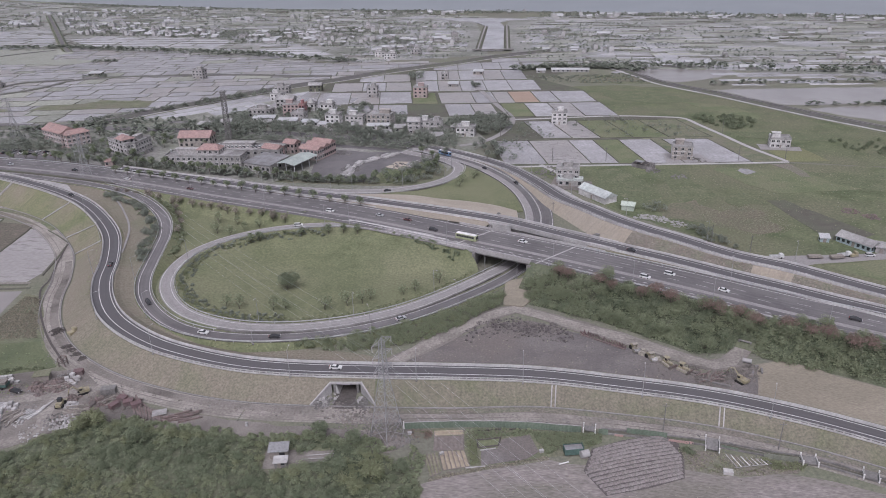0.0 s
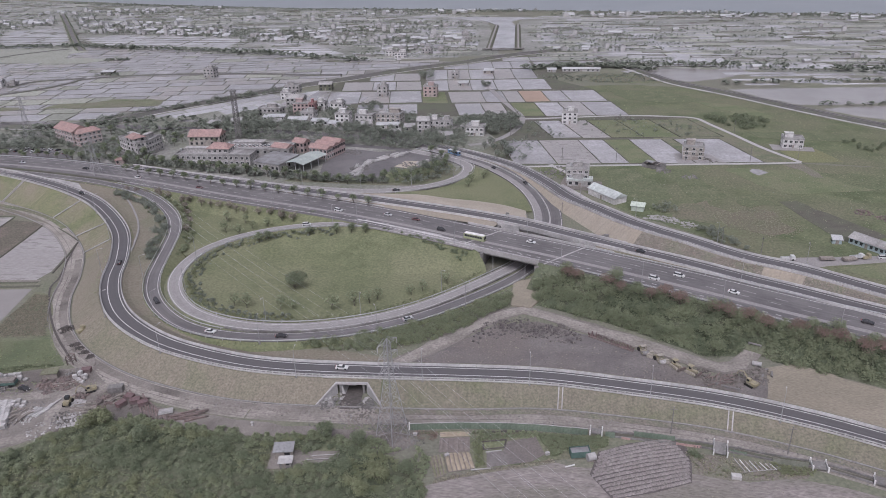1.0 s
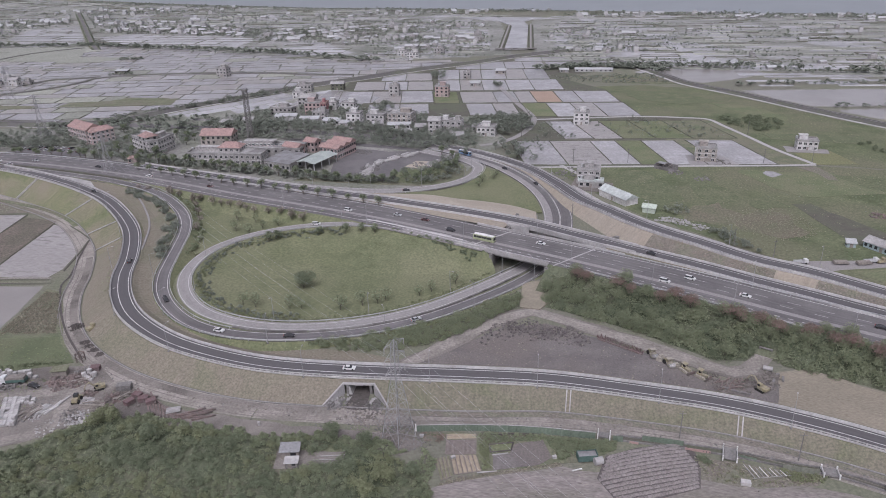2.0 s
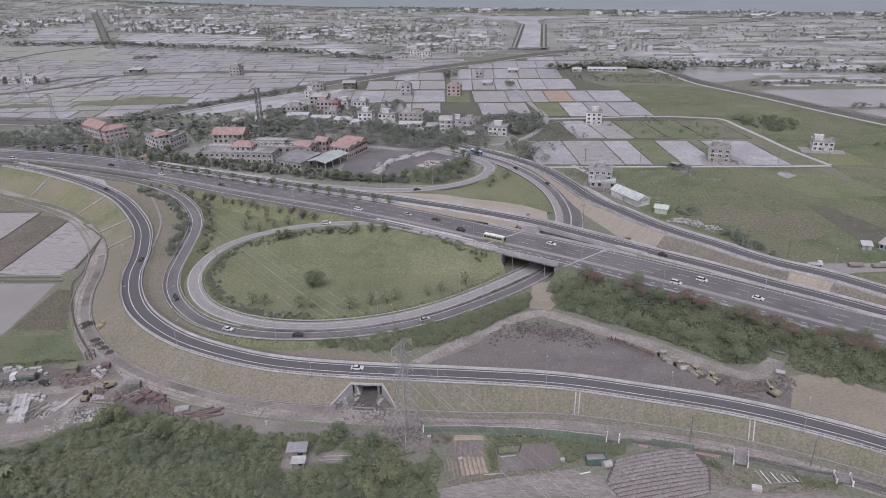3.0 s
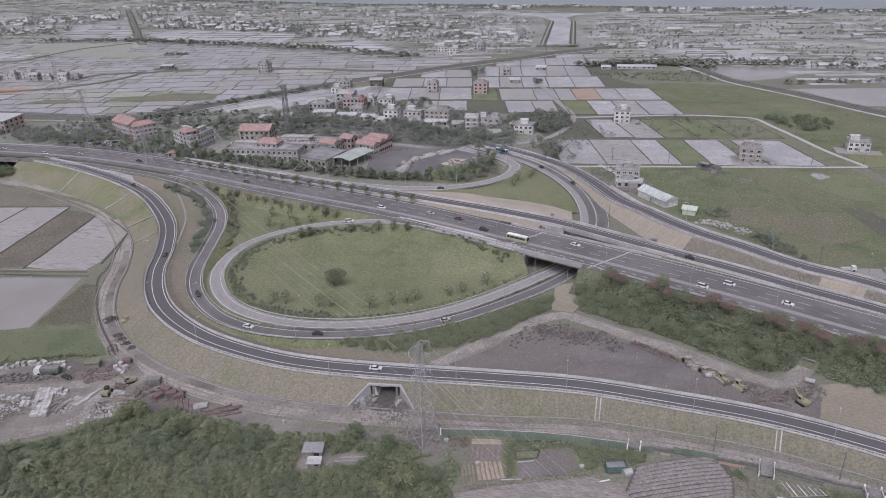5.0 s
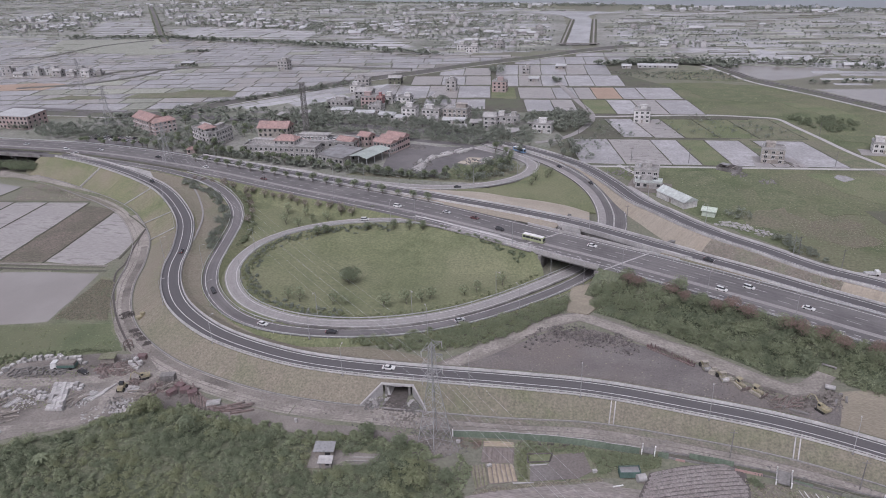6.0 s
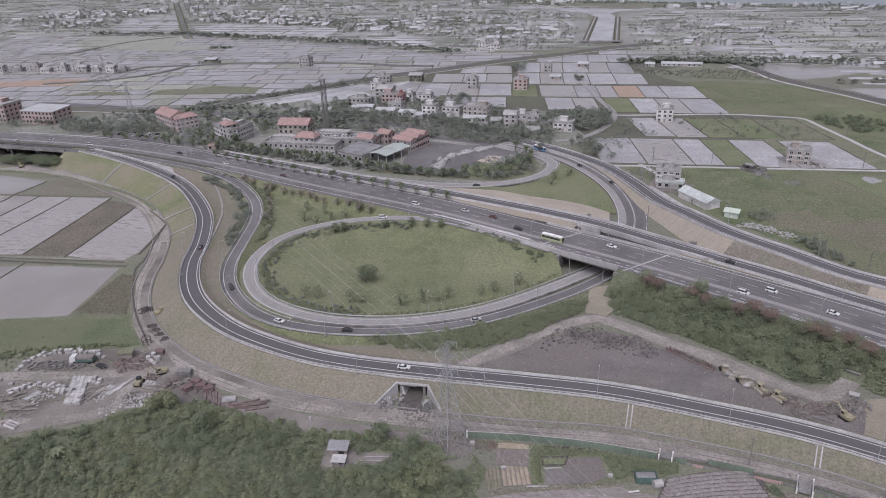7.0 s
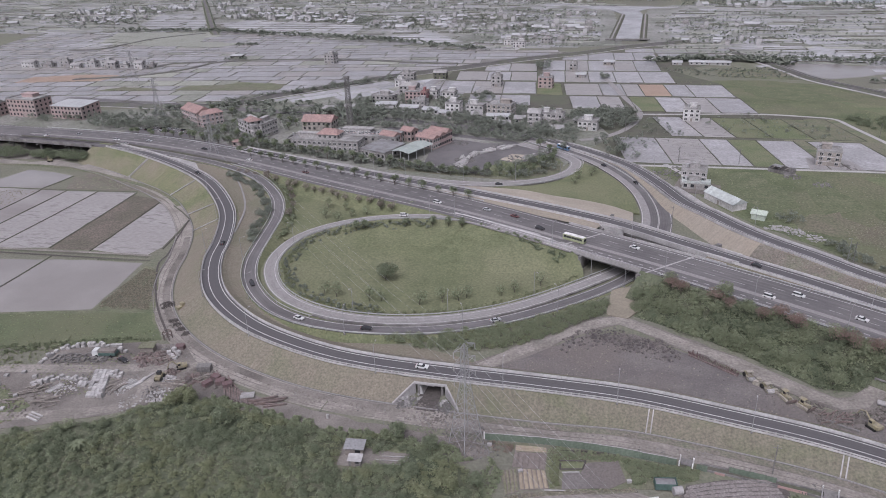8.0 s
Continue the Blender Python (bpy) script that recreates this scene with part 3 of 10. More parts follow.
            g.add(c, [(3, 2, 1, 0), (4, 5, 6, 7), (0, 1, 5, 4), (1, 2, 6, 5), (2, 3, 7, 6), (3, 0, 4, 7)])
    return tagged(part(name, g, mat), label, category, kind="stuff")


rubble("rubble", [(-40.5, 161.8, 2.6, 40, 0.7), (-38.5, 163, 1.6, 25, 0.6), (-29.3, 162.2, 2.2, 40, 0.8), (-28, 160.4, 1.6, 20, 0.4)], 0.38, M["concrete_dark"],
       "broken concrete lumps before the culvert", "rubble", 3)
rubble("spoil", [(-34, 156, 7, 90, 0.25), (-28, 154, 5, 60, 0.2), (-20, 148.6, 5, 120, 0.5)], 0.3, M["dirt_dark"], "scattered stones and earth on the track", "stones", 4)


def slope_drain(top, foot, label="pale concrete kerbs of a grassed drain down the bank"):
    """Two kerbs with steps between them, from the shoulder to the toe."""
    top, foot = Vector(top), Vector(foot)
    d = foot - top
    side = Vector((-d.y, d.x, 0)).normalized()
    ob = tagged(new("slope_drain"), label, "drain", "slope drains")
    for s in (-0.55, 0.55):
        g = Geo()
        a, b, w = top + side * s, foot + side * s, side * 0.15
        up = Vector((0, 0, 0.3))
        g.add([a - w, a + w, b + w, b - w, a - w + up, a + w + up, b + w + up, b - w + up], [(4, 5, 6, 7), (0, 1, 5, 4), (1, 2, 6, 5), (2, 3, 7, 6), (3, 0, 4, 7)])
        part("kerb", g, M["concrete"], ob)
    w = side * 0.45
    part("bed", Geo().add([top - w, top + w, foot + w, foot - w], [(0, 1, 2, 3)]), M["bank"], ob, "grass and earth between the kerbs")
    return ob


slope_drain((99.5, 240.6, 6.1), (97.2, 236.9, 3.6))
def ramp_drain(top, foot):
    """A drain from the shoulder abreast of top to the toe abreast of foot."""
    i, j, n = near_index(RAMP, *top), near_index(RAMP, *foot), sideways(RAMP)
    p, q = RAMP[i], RAMP[j]
    slope_drain((p[0] - n[i, 0] * 4.0, p[1] - n[i, 1] * 4.0, p[2] - 0.05), (q[0] - n[j, 0] * TOE(q[2]), q[1] - n[j, 1] * TOE(q[2]), 0.0))


for top, foot in (((24.2, 165.6), (24.0, 159.8)), ((66.6, 157.2), (66.6, 152.6)), ((-233.7, 338.4), (-240.5, 328.4)), ((-191.2, 310.6), (-200.4, 307.6)), ((-163.6, 281.4), (-171.8, 285.4)), ((-152.4, 264.3), (-161.4, 268.1))):
    ramp_drain(top, foot)

# ---------------- the service track, ditch kerb and land along the toe ----------------
TRACK_SPLIT = near_index(RAMP, -60, 175)
track_profile = [(lambda z: -6.6 - 1.5 * z, lambda z: -z + 0.05), (lambda z: -9.4 - 1.5 * z, lambda z: -z + 0.09), (lambda z: -13.6 - 1.5 * z, lambda z: -z + 0.05)]
structure("service_track", sweep(RAMP[:TRACK_SPLIT + 1], track_profile), M["dirt_pale"], "pale dusty service track along the bank", "track")
structure("service_track", sweep(RAMP[TRACK_SPLIT:], track_profile), M["dirt"], "pale earth service track along the bank", "track")
for a, b in ((10.9, 11.15), (12.7, 12.95)):
    structure("rut", sweep(RAMP, [(lambda z, a=a: -a - 1.5 * z, lambda z: -z + 0.13), (lambda z, b=b: -b - 1.5 * z, lambda z: -z + 0.13)]), M["dirt_dark"], "dark wheel rut in the service track", "track")
structure("ditch_kerb", sweep(cut(RAMP, (-274, 361), (-128, 216)), [(lambda z: -13.2 - 1.5 * z, lambda z: -z + 0.3), (lambda z: -13.2 - 1.5 * z, lambda z: -z), (lambda z: -13.5 - 1.5 * z, lambda z: -z), (lambda z: -13.5 - 1.5 * z, lambda z: -z + 0.3)], closed=True), M["concrete_road"], "low pale kerb on the outer side of the track", "kerb")
st = random.Random(66)
stones = []
for p, a in along(cut(RAMP, (-128, 216), (110, 139)), 2.2):
    d = 7.4 + 1.5 * p.z + st.uniform(0, 7.5)
    stones.append((p.x + math.sin(a) * d, p.y - math.cos(a) * d, st.uniform(0.8, 3.0), st.randrange(1, 9), 0.08))
rubble("track_stones", stones, 0.19, M["concrete_dark"], "stones and lumps strewn along the service track", "stones", 6)
structure("stony_strip", sweep(cut(RAMP, (-150, 262), (-45, 164)), [(lambda z: -7.15 - 1.5 * z, lambda z: -z + 0.14), (lambda z: -8.4 - 1.5 * z, lambda z: -z + 0.22), (lambda z: -9.7 - 1.5 * z, lambda z: -z + 0.12)]), M["dirt_dark"], "dark stony strip beside the ditch wall", "earth")
band = along(cut(RAMP, (-140, 245), (-45, 164)), 1.1)
rubble("strip_stones", [(p.x + math.sin(a) * (8.2 + 1.5 * p.z + (i * 5 % 7) * 0.22), p.y - math.cos(a) * (8.2 + 1.5 * p.z + (i * 5 % 7) * 0.22), 1.1, 7, 0.25) for i, (p, a) in enumerate(band)], 0.2, M["dirt_dark"], "lumps of earth and stones along the ditch wall", "stones", 7)
structure("toe_ditch", sweep(RAMP, [(lambda z: -6.5 - 1.5 * z, lambda z: -z + 0.12), (lambda z: -6.75 - 1.5 * z, lambda z: -z + 0.12)]), M["concrete_dark"], "narrow ditch along the toe of the bank", "ditch")
structure("toe_kerb", sweep(RAMP, [(lambda z: -6.25 - 1.5 * z, lambda z: -z + 0.3), (lambda z: -6.25 - 1.5 * z, lambda z: -z), (lambda z: -6.5 - 1.5 * z, lambda z: -z), (lambda z: -6.5 - 1.5 * z, lambda z: -z + 0.3)], closed=True),
          M["concrete_road"], "low pale concrete kerb at the toe of the bank", "kerb")
structure("stony_strip", sweep(cut(RAMP, (-28, 165), (110, 139)), [(lambda z: -6.75 - 1.5 * z, lambda z: -z + 0.12), (lambda z: -7.6 - 1.5 * z, lambda z: -z + 0.18), (lambda z: -8.9 - 1.5 * z, lambda z: -z + 0.12)]), M["weedy_earth"], "brown weedy strip below the bank", "earth")
structure("track_edge", sweep(cut(RAMP, (-28, 165), (110, 139)), [(lambda z: -8.9 - 1.5 * z, lambda z: -z + 0.13), (lambda z: -9.15 - 1.5 * z, lambda z: -z + 0.13)]), M["dirt_dark"], "dark rut between the strip and the track", "track")

# ---------------- highway bridge and banks ----------------
bank("highway_embankment", cut(HIGHWAY, (-282, 375), (-9, 269)), (HB, HB), M["grass"], "grassy highway bank above the lawn", left=False)
bank("highway_embankment", cut(HIGHWAY, (27.5, 249), (190, 150)), (HB, HB), M["creeper"], "overgrown highway bank", left=False)
WEST_END = shifted(cut(HIGHWAY, (-282, 375), (-262, 372)), -17.3)[0]
FAR_END = shifted(cut(HIGHWAY, (-282, 375), (-262, 372)), HB)[0]
end_slope = Geo().add([(WEST_END[0], WEST_END[1], 6.5), (FAR_END[0], FAR_END[1], 6.5), (FAR_END[0] - 8, FAR_END[1], -0.1), (WEST_END[0] - 8, WEST_END[1] + 1, -0.1), (-290.5, 350.5, -0.1), (-275.4, 357.5, 6.93), (-274.6, 344.0, -0.1), (-270.6, 355.2, 6.9), (-283.0, 344.6, -0.1)],
                      [(0, 1, 2, 3), (0, 3, 4, 5), (5, 4, 8), (5, 8, 6, 7)])
structure("end_slope", end_slope, M["bank_green"], "green end slope of the bank beside the viaduct", "embankment")
viaduct = tagged(new("viaduct"), "long low concrete viaduct carrying the highway over trees", "bridge")
vspan = cut(HIGHWAY, (-420, 390), (-282, 375))
part("parapet", sweep(vspan, [(-17.3, 0.75), (-17.3, -1.1), (-17.7, -1.1), (-17.7, 0.75)], closed=True), M["concrete_dark"], viaduct, "weathered edge parapet")
for o in (-15.5, -11.0, -6.5, -2.0, 2.5, 7.0):
    part("beam", sweep(vspan, [(o + 0.5, -0.4), (o + 0.5, -1.7), (o - 0.5, -1.7), (o - 0.5, -0.4)], closed=True), M["concrete_dark"], viaduct)
for p, a in along(vspan, 22, 6):
    m = pose(p.x, p.y, 0, 0, 0, math.degrees(a))
    part("pier_cap", Geo().box(-0.7, -17.0, 4.5, 0.7, 8.5, 5.3, m), M["concrete_dark"], viaduct)
    for o in (-14.5, -6.0, 2.5):
        part("pier", Geo().tube(m @ Vector((0, o, -0.3)), m @ Vector((0, o, 4.5)), 0.65, 0.65, 10), M["concrete_dark"], viaduct)
edge = shifted(cut(FAR_RAMP, (-75, 318), (18.5, 279.5)), 4.1, -0.15)
foot = spline([(-74, 334, 1.0), (-57, 334.6, 1.0), (-42.5, 333.5, 1.0), (-28.3, 332, 1.0), (-14, 326.4, 1.0), (-0.4, 322.5, 1.0), (12.9, 316.5, 1.0), (22.5, 309, 1.0)], 3.0)
n = len(edge)
k = np.linspace(0, len(foot) - 1, n)
foot = np.stack([np.interp(k, np.arange(len(foot)), foot[:, q]) for q in range(3)], 1)
g = Geo()
rows = [edge * (1 - s) + foot * s for s in (0, 0.33, 0.66, 1)] + [foot - np.array([0, 0, 1.2])]
g.add([tuple(r[q]) for q in range(n) for r in rows], [(q * 5 + s, q * 5 + s + 1, (q + 1) * 5 + s + 1, (q + 1) * 5 + s) for q in range(n - 1) for s in range(4)])
tan_bank = structure("far_embankment", g, M["brightened_soil"], "broad bare tan bank beside the slip road", "embankment")
part("end_wall", Geo().add([tuple(edge[-1]), tuple(foot[-1]), (foot[-1][0], foot[-1][1], -0.2), (edge[-1][0], edge[-1][1], -0.2)], [(0, 1, 2, 3)]), M["concrete"], tan_bank, "pale concrete end wall of the bank")
bank("far_embankment", cut(FAR_RAMP, (54, 255), (190, 161)), (4.1, 4.1), M["bank_tan"], "bare tan bank beside the slip road", slope=1.6)
# Its stretch behind the viaduct is added, unseen, to block light underneath.
bank("far_embankment", cut(HIGHWAY, (-420, 390), (-60, 296)), (HB, HB), M["grass_wild"], "overgrown highway bank", right=False)
verge = sweep(cut(FAR_RAMP, (-190, 362), (12, 282)), [(-3.7, -0.04), (-9.5, -0.06)])
structure("verge", verge, M["bank_tan"], "pale gravel verge between the carriageways", "verge")
structure("verge", sweep(cut(FAR_RAMP, (50, 258), (190, 161)), [(-3.7, -0.04), (-8.0, -0.06)]), M["bank"], "dry yellow verge between the carriageways", "verge")

bridge = tagged(new("highway_bridge"), "concrete highway bridge over the cross road", "bridge")
# Abutments and beams take a darker concrete than the parapets.
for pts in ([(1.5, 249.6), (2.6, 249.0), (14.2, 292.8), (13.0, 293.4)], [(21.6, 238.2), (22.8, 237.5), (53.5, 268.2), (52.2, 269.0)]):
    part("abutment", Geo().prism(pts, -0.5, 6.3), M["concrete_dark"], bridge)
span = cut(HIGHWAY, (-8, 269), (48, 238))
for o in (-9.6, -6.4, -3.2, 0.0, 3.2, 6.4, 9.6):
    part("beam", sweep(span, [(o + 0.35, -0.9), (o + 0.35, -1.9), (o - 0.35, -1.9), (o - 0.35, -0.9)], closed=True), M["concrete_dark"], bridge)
near_span = cut(HIGHWAY, (-14, 272), (30, 249))
part("parapet", sweep(near_span, [(-HB + 0.2, 0.9), (-HB + 0.2, -1.0), (-HB - 0.15, -1.0), (-HB - 0.15, 0.9)], closed=True), M["concrete"], bridge, "pale concrete edge parapet")
part("parapet", sweep(span, [(HB + 0.15, 0.9), (HB + 0.15, -1.0), (HB - 0.2, -1.0), (HB - 0.2, 0.9)], closed=True), M["concrete"], bridge, "pale concrete edge parapet")
for x, y in ((1.8, 263.2), (33, 246.5)):
    i = near_index(HIGHWAY, x, y)
    p = HIGHWAY[i]
    m = pose(p[0], p[1], p[2], 0, 0, -31 + 73)
    part("expansion_joint", Geo().box(-11.8, -0.35, 0.0, 11.8, 0.35, 0.035, m), M["concrete"], bridge, "pale expansion joint across the deck")

ramp_bridge = tagged(new("ramp_bridge"), "new concrete slip road bridge with pale parapets", "bridge")
rspan = cut(FAR_RAMP, (10, 283), (56, 253))
# Beams take a darker concrete than the rest of the new bridge.
for o in (-3.2, 0.0, 3.2):
    part("beam", sweep(rspan, [(o + 0.5, -0.9), (o + 0.5, -2.0), (o - 0.5, -2.0), (o - 0.5, -0.9)], closed=True), M["concrete_dark"], ramp_bridge)
for s in (1, -1):
    part("parapet", sweep(rspan, [(s * 3.7 + 0.32, 1.0), (s * 3.7 + 0.32, -1.0), (s * 3.7 - 0.32, -1.0), (s * 3.7 - 0.32, 1.0)], closed=True), M["concrete"], ramp_bridge)
part("pier", Geo().box(34.0, 271.5, 0, 36.5, 273.0, 5.2), M["concrete"], ramp_bridge)
part("retaining_wall", Geo().prism([(8.4, 278.8), (17.5, 273.6), (17.8, 274.2), (8.7, 279.4)], 0, 7.6), M["concrete"], ramp_bridge, "pale concrete retaining wall")
part("retaining_wall", Geo().prism([(46.5, 256.6), (56.5, 250.2), (56.9, 250.8), (46.9, 257.2)], 0, 7.6), M["concrete"], ramp_bridge, "pale concrete retaining wall")

# ---------------- highway paint ----------------
highway = bpy.data.objects["highway"]


def dashes(path, o, on, off, w, parent, start=0.0, z=0.03):
    mesh = Geo().box(-on / 2, -w / 2, 0.0, on / 2, w / 2, 0.02).mesh("lane_dash", M["line_old"])
    line = shifted(path, o)
    for p, a in along(line, on + off, start):
        ob = part("lane_dash", mesh, None, parent)
        ob.matrix_basis = pose(p.x, p.y, p.z + z, 0, 0, math.degrees(a))


seen_part = cut(HIGHWAY, (-344, 383), (150, 175))
dashes(seen_part, 0.9, 4, 6, 0.17, highway)
dashes(seen_part, 4.5, 4, 6, 0.17, highway, 3)
dashes(cut(HIGHWAY, (-20, 275), (150, 175)), -6.6, 1.6, 2.4, 0.35, highway)
dashes(cut(HIGHWAY, (-344, 383), (-30, 280)), -5.2, 4, 6, 0.17, highway, 5)
part("median_strip", sweep(seen_part, [(-2.2, 0.02), (-4.2, 0.02)]), M["concrete_road"], highway, "paler worn strip between the carriageways")
structure("gore", sweep(cut(HIGHWAY, (-50, 290.5), (-6, 267.6)), [(-6.2, 0.06), (-6.9, 0.06)]), M["line"], "white painted edge of the merging lane", "road")
structure("gore", Geo().prism([(-54, 283.5), (-47.5, 282.8), (-14, 266.3), (-13.5, 264.9), (-47.5, 281.6)], 6.95, 7.055), M["concrete"], "pale concrete gore where the loop joins the highway", "road")
structure("gore", Geo().prism([(-233, 346.6), (-218, 342), (-203.3, 335), (-197.2, 327.0), (-208.2, 334.1), (-219.6, 340.3)], 6.4, 7.05), M["concrete"], "pale new concrete gore beside the slip road", "road")
# Low raised strip in a dark earth colour.
structure("median", sweep(cut(HIGHWAY, (-344, 383), (-176, 345)), [(-9.3, 0.02), (-9.3, 0.55), (-10.3, 0.55), (-10.3, 0.02)]), M["bund"], "dark raised strip between the highway and the merging lanes", "median")
structure("merge_apron", sweep(cut(HIGHWAY, (-344, 383), (-176, 345)), [(-10.3, 0.005), (-10.3, -0.4), (-17.3, -0.4), (-17.3, 0.0)]), M["asphalt_old"], "worn asphalt of the merging lanes beside the highway", "road")


# ---------------- guardrails ----------------
def guardrail(path, o, gap=4.0, label="galvanised steel guardrail on short posts", high=0.75, mat="steel", thick=0.09):
    rail = tagged(new("guardrail"), label, "guardrail")
    line = shifted(path, o)
    prof = [(0.06, high), (0.06, high - 0.32), (-0.06, high - 0.32), (-0.06, high)]
    part("beam", sweep(line, prof, closed=True), M[mat], rail)
    post = Geo().box(-thick, -0.09, -0.3, thick, 0.09, high + 0.06).mesh("post", M[mat])
    for p, a in along(line, gap, 1.0):
        ob = part("post", post, None, rail)
        ob.matrix_basis = pose(p.x, p.y, p.z, 0, 0, math.degrees(a))
    return rail


def low_wall(path, o, label, h=0.85, w=0.4, mat="barrier", length=9.0):
    """A barrier cast in lengths with narrow joints."""
    ob = tagged(new("barrier"), label, "barrier")
    line = shifted(path, o)
    run = np.r_[0, np.cumsum(np.linalg.norm(np.diff(line[:, :2], axis=0), axis=1))]
    n = max(1, int(run[-1] / length))
    for i in range(n):
        k = np.linspace(i * run[-1] / n + 0.04, (i + 1) * run[-1] / n - 0.04, 5)
        piece = np.stack([np.interp(k, run, line[:, j]) for j in range(3)], 1)
        g = sweep(piece, [(w / 2 - 0.08, h), (w / 2, 0.25), (w / 2, -0.3), (-w / 2, -0.3), (-w / 2, 0.25), (-w / 2 + 0.08, h)], closed=True)
        g.f += [tuple(range(6)), tuple(range(24, 30))[::-1]]
        part("length", g, M[mat], ob)
    return ob


guardrail(RAMP, -3.05, 2.0, "new pale steel guardrail along the outer edge of the slip road", 0.8, "barrier", 0.16)
low_wall(RAMP, 3.95, "new pale concrete barrier along the inner edge of the slip road", 0.8, 0.4)
guardrail(cut(LOOP_OUT, (30, 268), (-184, 332)), 3.2, 6.0)
guardrail(cut(LOOP_OUT, (-84, 196), (-184, 332)), -2.75, 8.0)
guardrail(cut(LOOP_IN, (28, 275), (-45, 277.6)), -3.1, 6.0)
low_wall(FAR_RAMP, 3.8, "pale concrete barrier along the slip road", 0.8, 0.32)
low_wall(FAR_RAMP, -3.6, "pale concrete barrier along the slip road", 0.8, 0.32)
low_wall(RIGHT_RAMP, 3.2, "pale concrete barrier along the climbing slip road", 0.75, 0.32)
low_wall(RIGHT_RAMP, -4.6, "pale concrete barrier along the climbing slip road", 0.8, 0.36)
structure("shoulder", sweep(cut(RIGHT_RAMP, (46, 318), (88, 259)), [(6.6, -0.5), (3.45, -0.3)]), M["concrete"], "pale concrete shoulder along the slip road", "road")
guardrail(cut(HIGHWAY, (-344, 383), (-45, 288)), HB - 0.4, 8.0)
guardrail(cut(HIGHWAY, (33, 246), (160, 168)), -HB + 0.4, 8.0)
guardrail(cut(HIGHWAY, (40, 242), (160, 168)), HB - 0.6, 6.0)
guardrail(FAR_LOOP, -3.7, 8.0)
low_wall(CROSS, 0.6, "low concrete divider along the cross road", 0.6, 0.35)


# ---------------- leaves ----------------
def crown(rx, rz, n, size, seed, lobes=7, low=-0.35, loose=0.4):
    """Leaf clumps round several lobes: corners (n, 4, 3) about the crown's middle."""
    rng = np.random.default_rng(seed)
    c = rng.normal(0, 1, (lobes, 3))
    c /= np.linalg.norm(c, axis=1)[:, None]
    c *= rng.uniform(0.25, 0.62, (lobes, 1))
    c[:, 2] = np.maximum(c[:, 2], low)
    r = rng.uniform(0.38, 0.62, lobes)
    k = rng.integers(0, lobes, n)
    d = rng.normal(0, 1, (n, 3))
    d /= np.linalg.norm(d, axis=1)[:, None]
    d[:, 2] = np.where(d[:, 2] < -0.3, -d[:, 2], d[:, 2])
    p = c[k] + d * r[k][:, None] * rng.uniform(0.78, 1.08, (n, 1))
    nrm = d * 0.7 + np.array([0, 0, 0.95]) + rng.normal(0, loose, (n, 3))
    nrm /= np.linalg.norm(nrm, axis=1)[:, None]
    a = np.cross(nrm, rng.normal(0, 1, (n, 3)))
    a /= np.linalg.norm(a, axis=1)[:, None]
    b = np.cross(nrm, a)
    s = size * rng.uniform(0.55, 1.35, (n, 1)) / 2
    p = p * np.array([rx, rx, rz])
    bend = nrm * s * 0.35
    return np.stack([p - a * s, p - b * s * 0.7 + bend, p + a * s, p + b * s * 0.7 + bend], 1)


def leaf_mesh(name, quads, mat):
    me = bpy.data.meshes.new(name)
    n = len(quads)
    me.vertices.add(n * 4)
    me.vertices.foreach_set("co", quads.reshape(-1).astype(np.float32))
    me.loops.add(n * 4)
    me.loops.foreach_set("vertex_index", np.arange(n * 4, dtype=np.int32))
    me.polygons.add(n)
    me.polygons.foreach_set("loop_start", np.arange(0, n * 4, 4, dtype=np.int32))
    me.materials.append(mat)
    me.update(calc_edges=True)
    me.validate()
    return me


def leaf_stuff(name, places, kinds, mat, label, category, seed=0):
    """One object of many plants; places are (x, y, z of the foot, size)."""
    rng = np.random.default_rng(seed)
    out = []
    for x, y, z, s in places:
        q = kinds[rng.integers(len(kinds))]
        a = rng.uniform(0, math.tau)
        c, d = math.cos(a), math.sin(a)
        sx, sz = s * rng.uniform(0.85, 1.2), s * rng.uniform(0.85, 1.2)
        out.append(q @ np.array([[c * sx, d * sx, 0], [-d * sx, c * sx, 0], [0, 0, sz]]) + np.array([x, y, z]))
    return tagged(new(name, leaf_mesh(name, np.concatenate(out), mat)), label, category, kind="stuff")


UP = np.array([0, 0, 1.0])
BUSH = [crown(1.0, 0.95, 130, 0.42, s, 6, -0.1) + UP * 0.45 for s in range(6)]

BUSH_SOFT = [crown(1.0, 0.8, 165, 0.262, 60 + s, 12, -0.05) + UP * 0.4 for s in range(8)]
FINE = [crown(1.0, 0.85, 26, 0.34, 260 + s, 6, -0.1) + UP * 0.25 for s in range(10)]
WOOD = [crown(1.0, 0.92, 400, 0.185, 400 + s, 16, -0.1, 0.3) + UP * 0.5 for s in range(8)]
TUFT = [crown(1.0, 0.8, 14, 0.75, 80 + s, 4, 0.0) + UP * 0.2 for s in range(6)]
TREE_MID = [crown(1.0, 0.9, 84, 0.34, 240 + s, 10, -0.2, 0.3) + UP * 1.0 for s in range(6)]
TREE_FAR = [crown(1.0, 0.9, 24, 0.9, 40 + s, 5, -0.2) + UP * 1.0 for s in range(6)]


def scatter(poly, n, seed, size, z=0.0, avoid=(), gap=0.0):
    """Random spots in a polygon; size is (least, most); avoid holds circles (x, y, r)."""
    rng = random.Random(seed)
    xs, ys = [p[0] for p in poly], [p[1] for p in poly]
    out, tries = [], 0
    while len(out) < n and tries < n * 30:
        tries += 1
        x, y = rng.uniform(min(xs), max(xs)), rng.uniform(min(ys), max(ys))
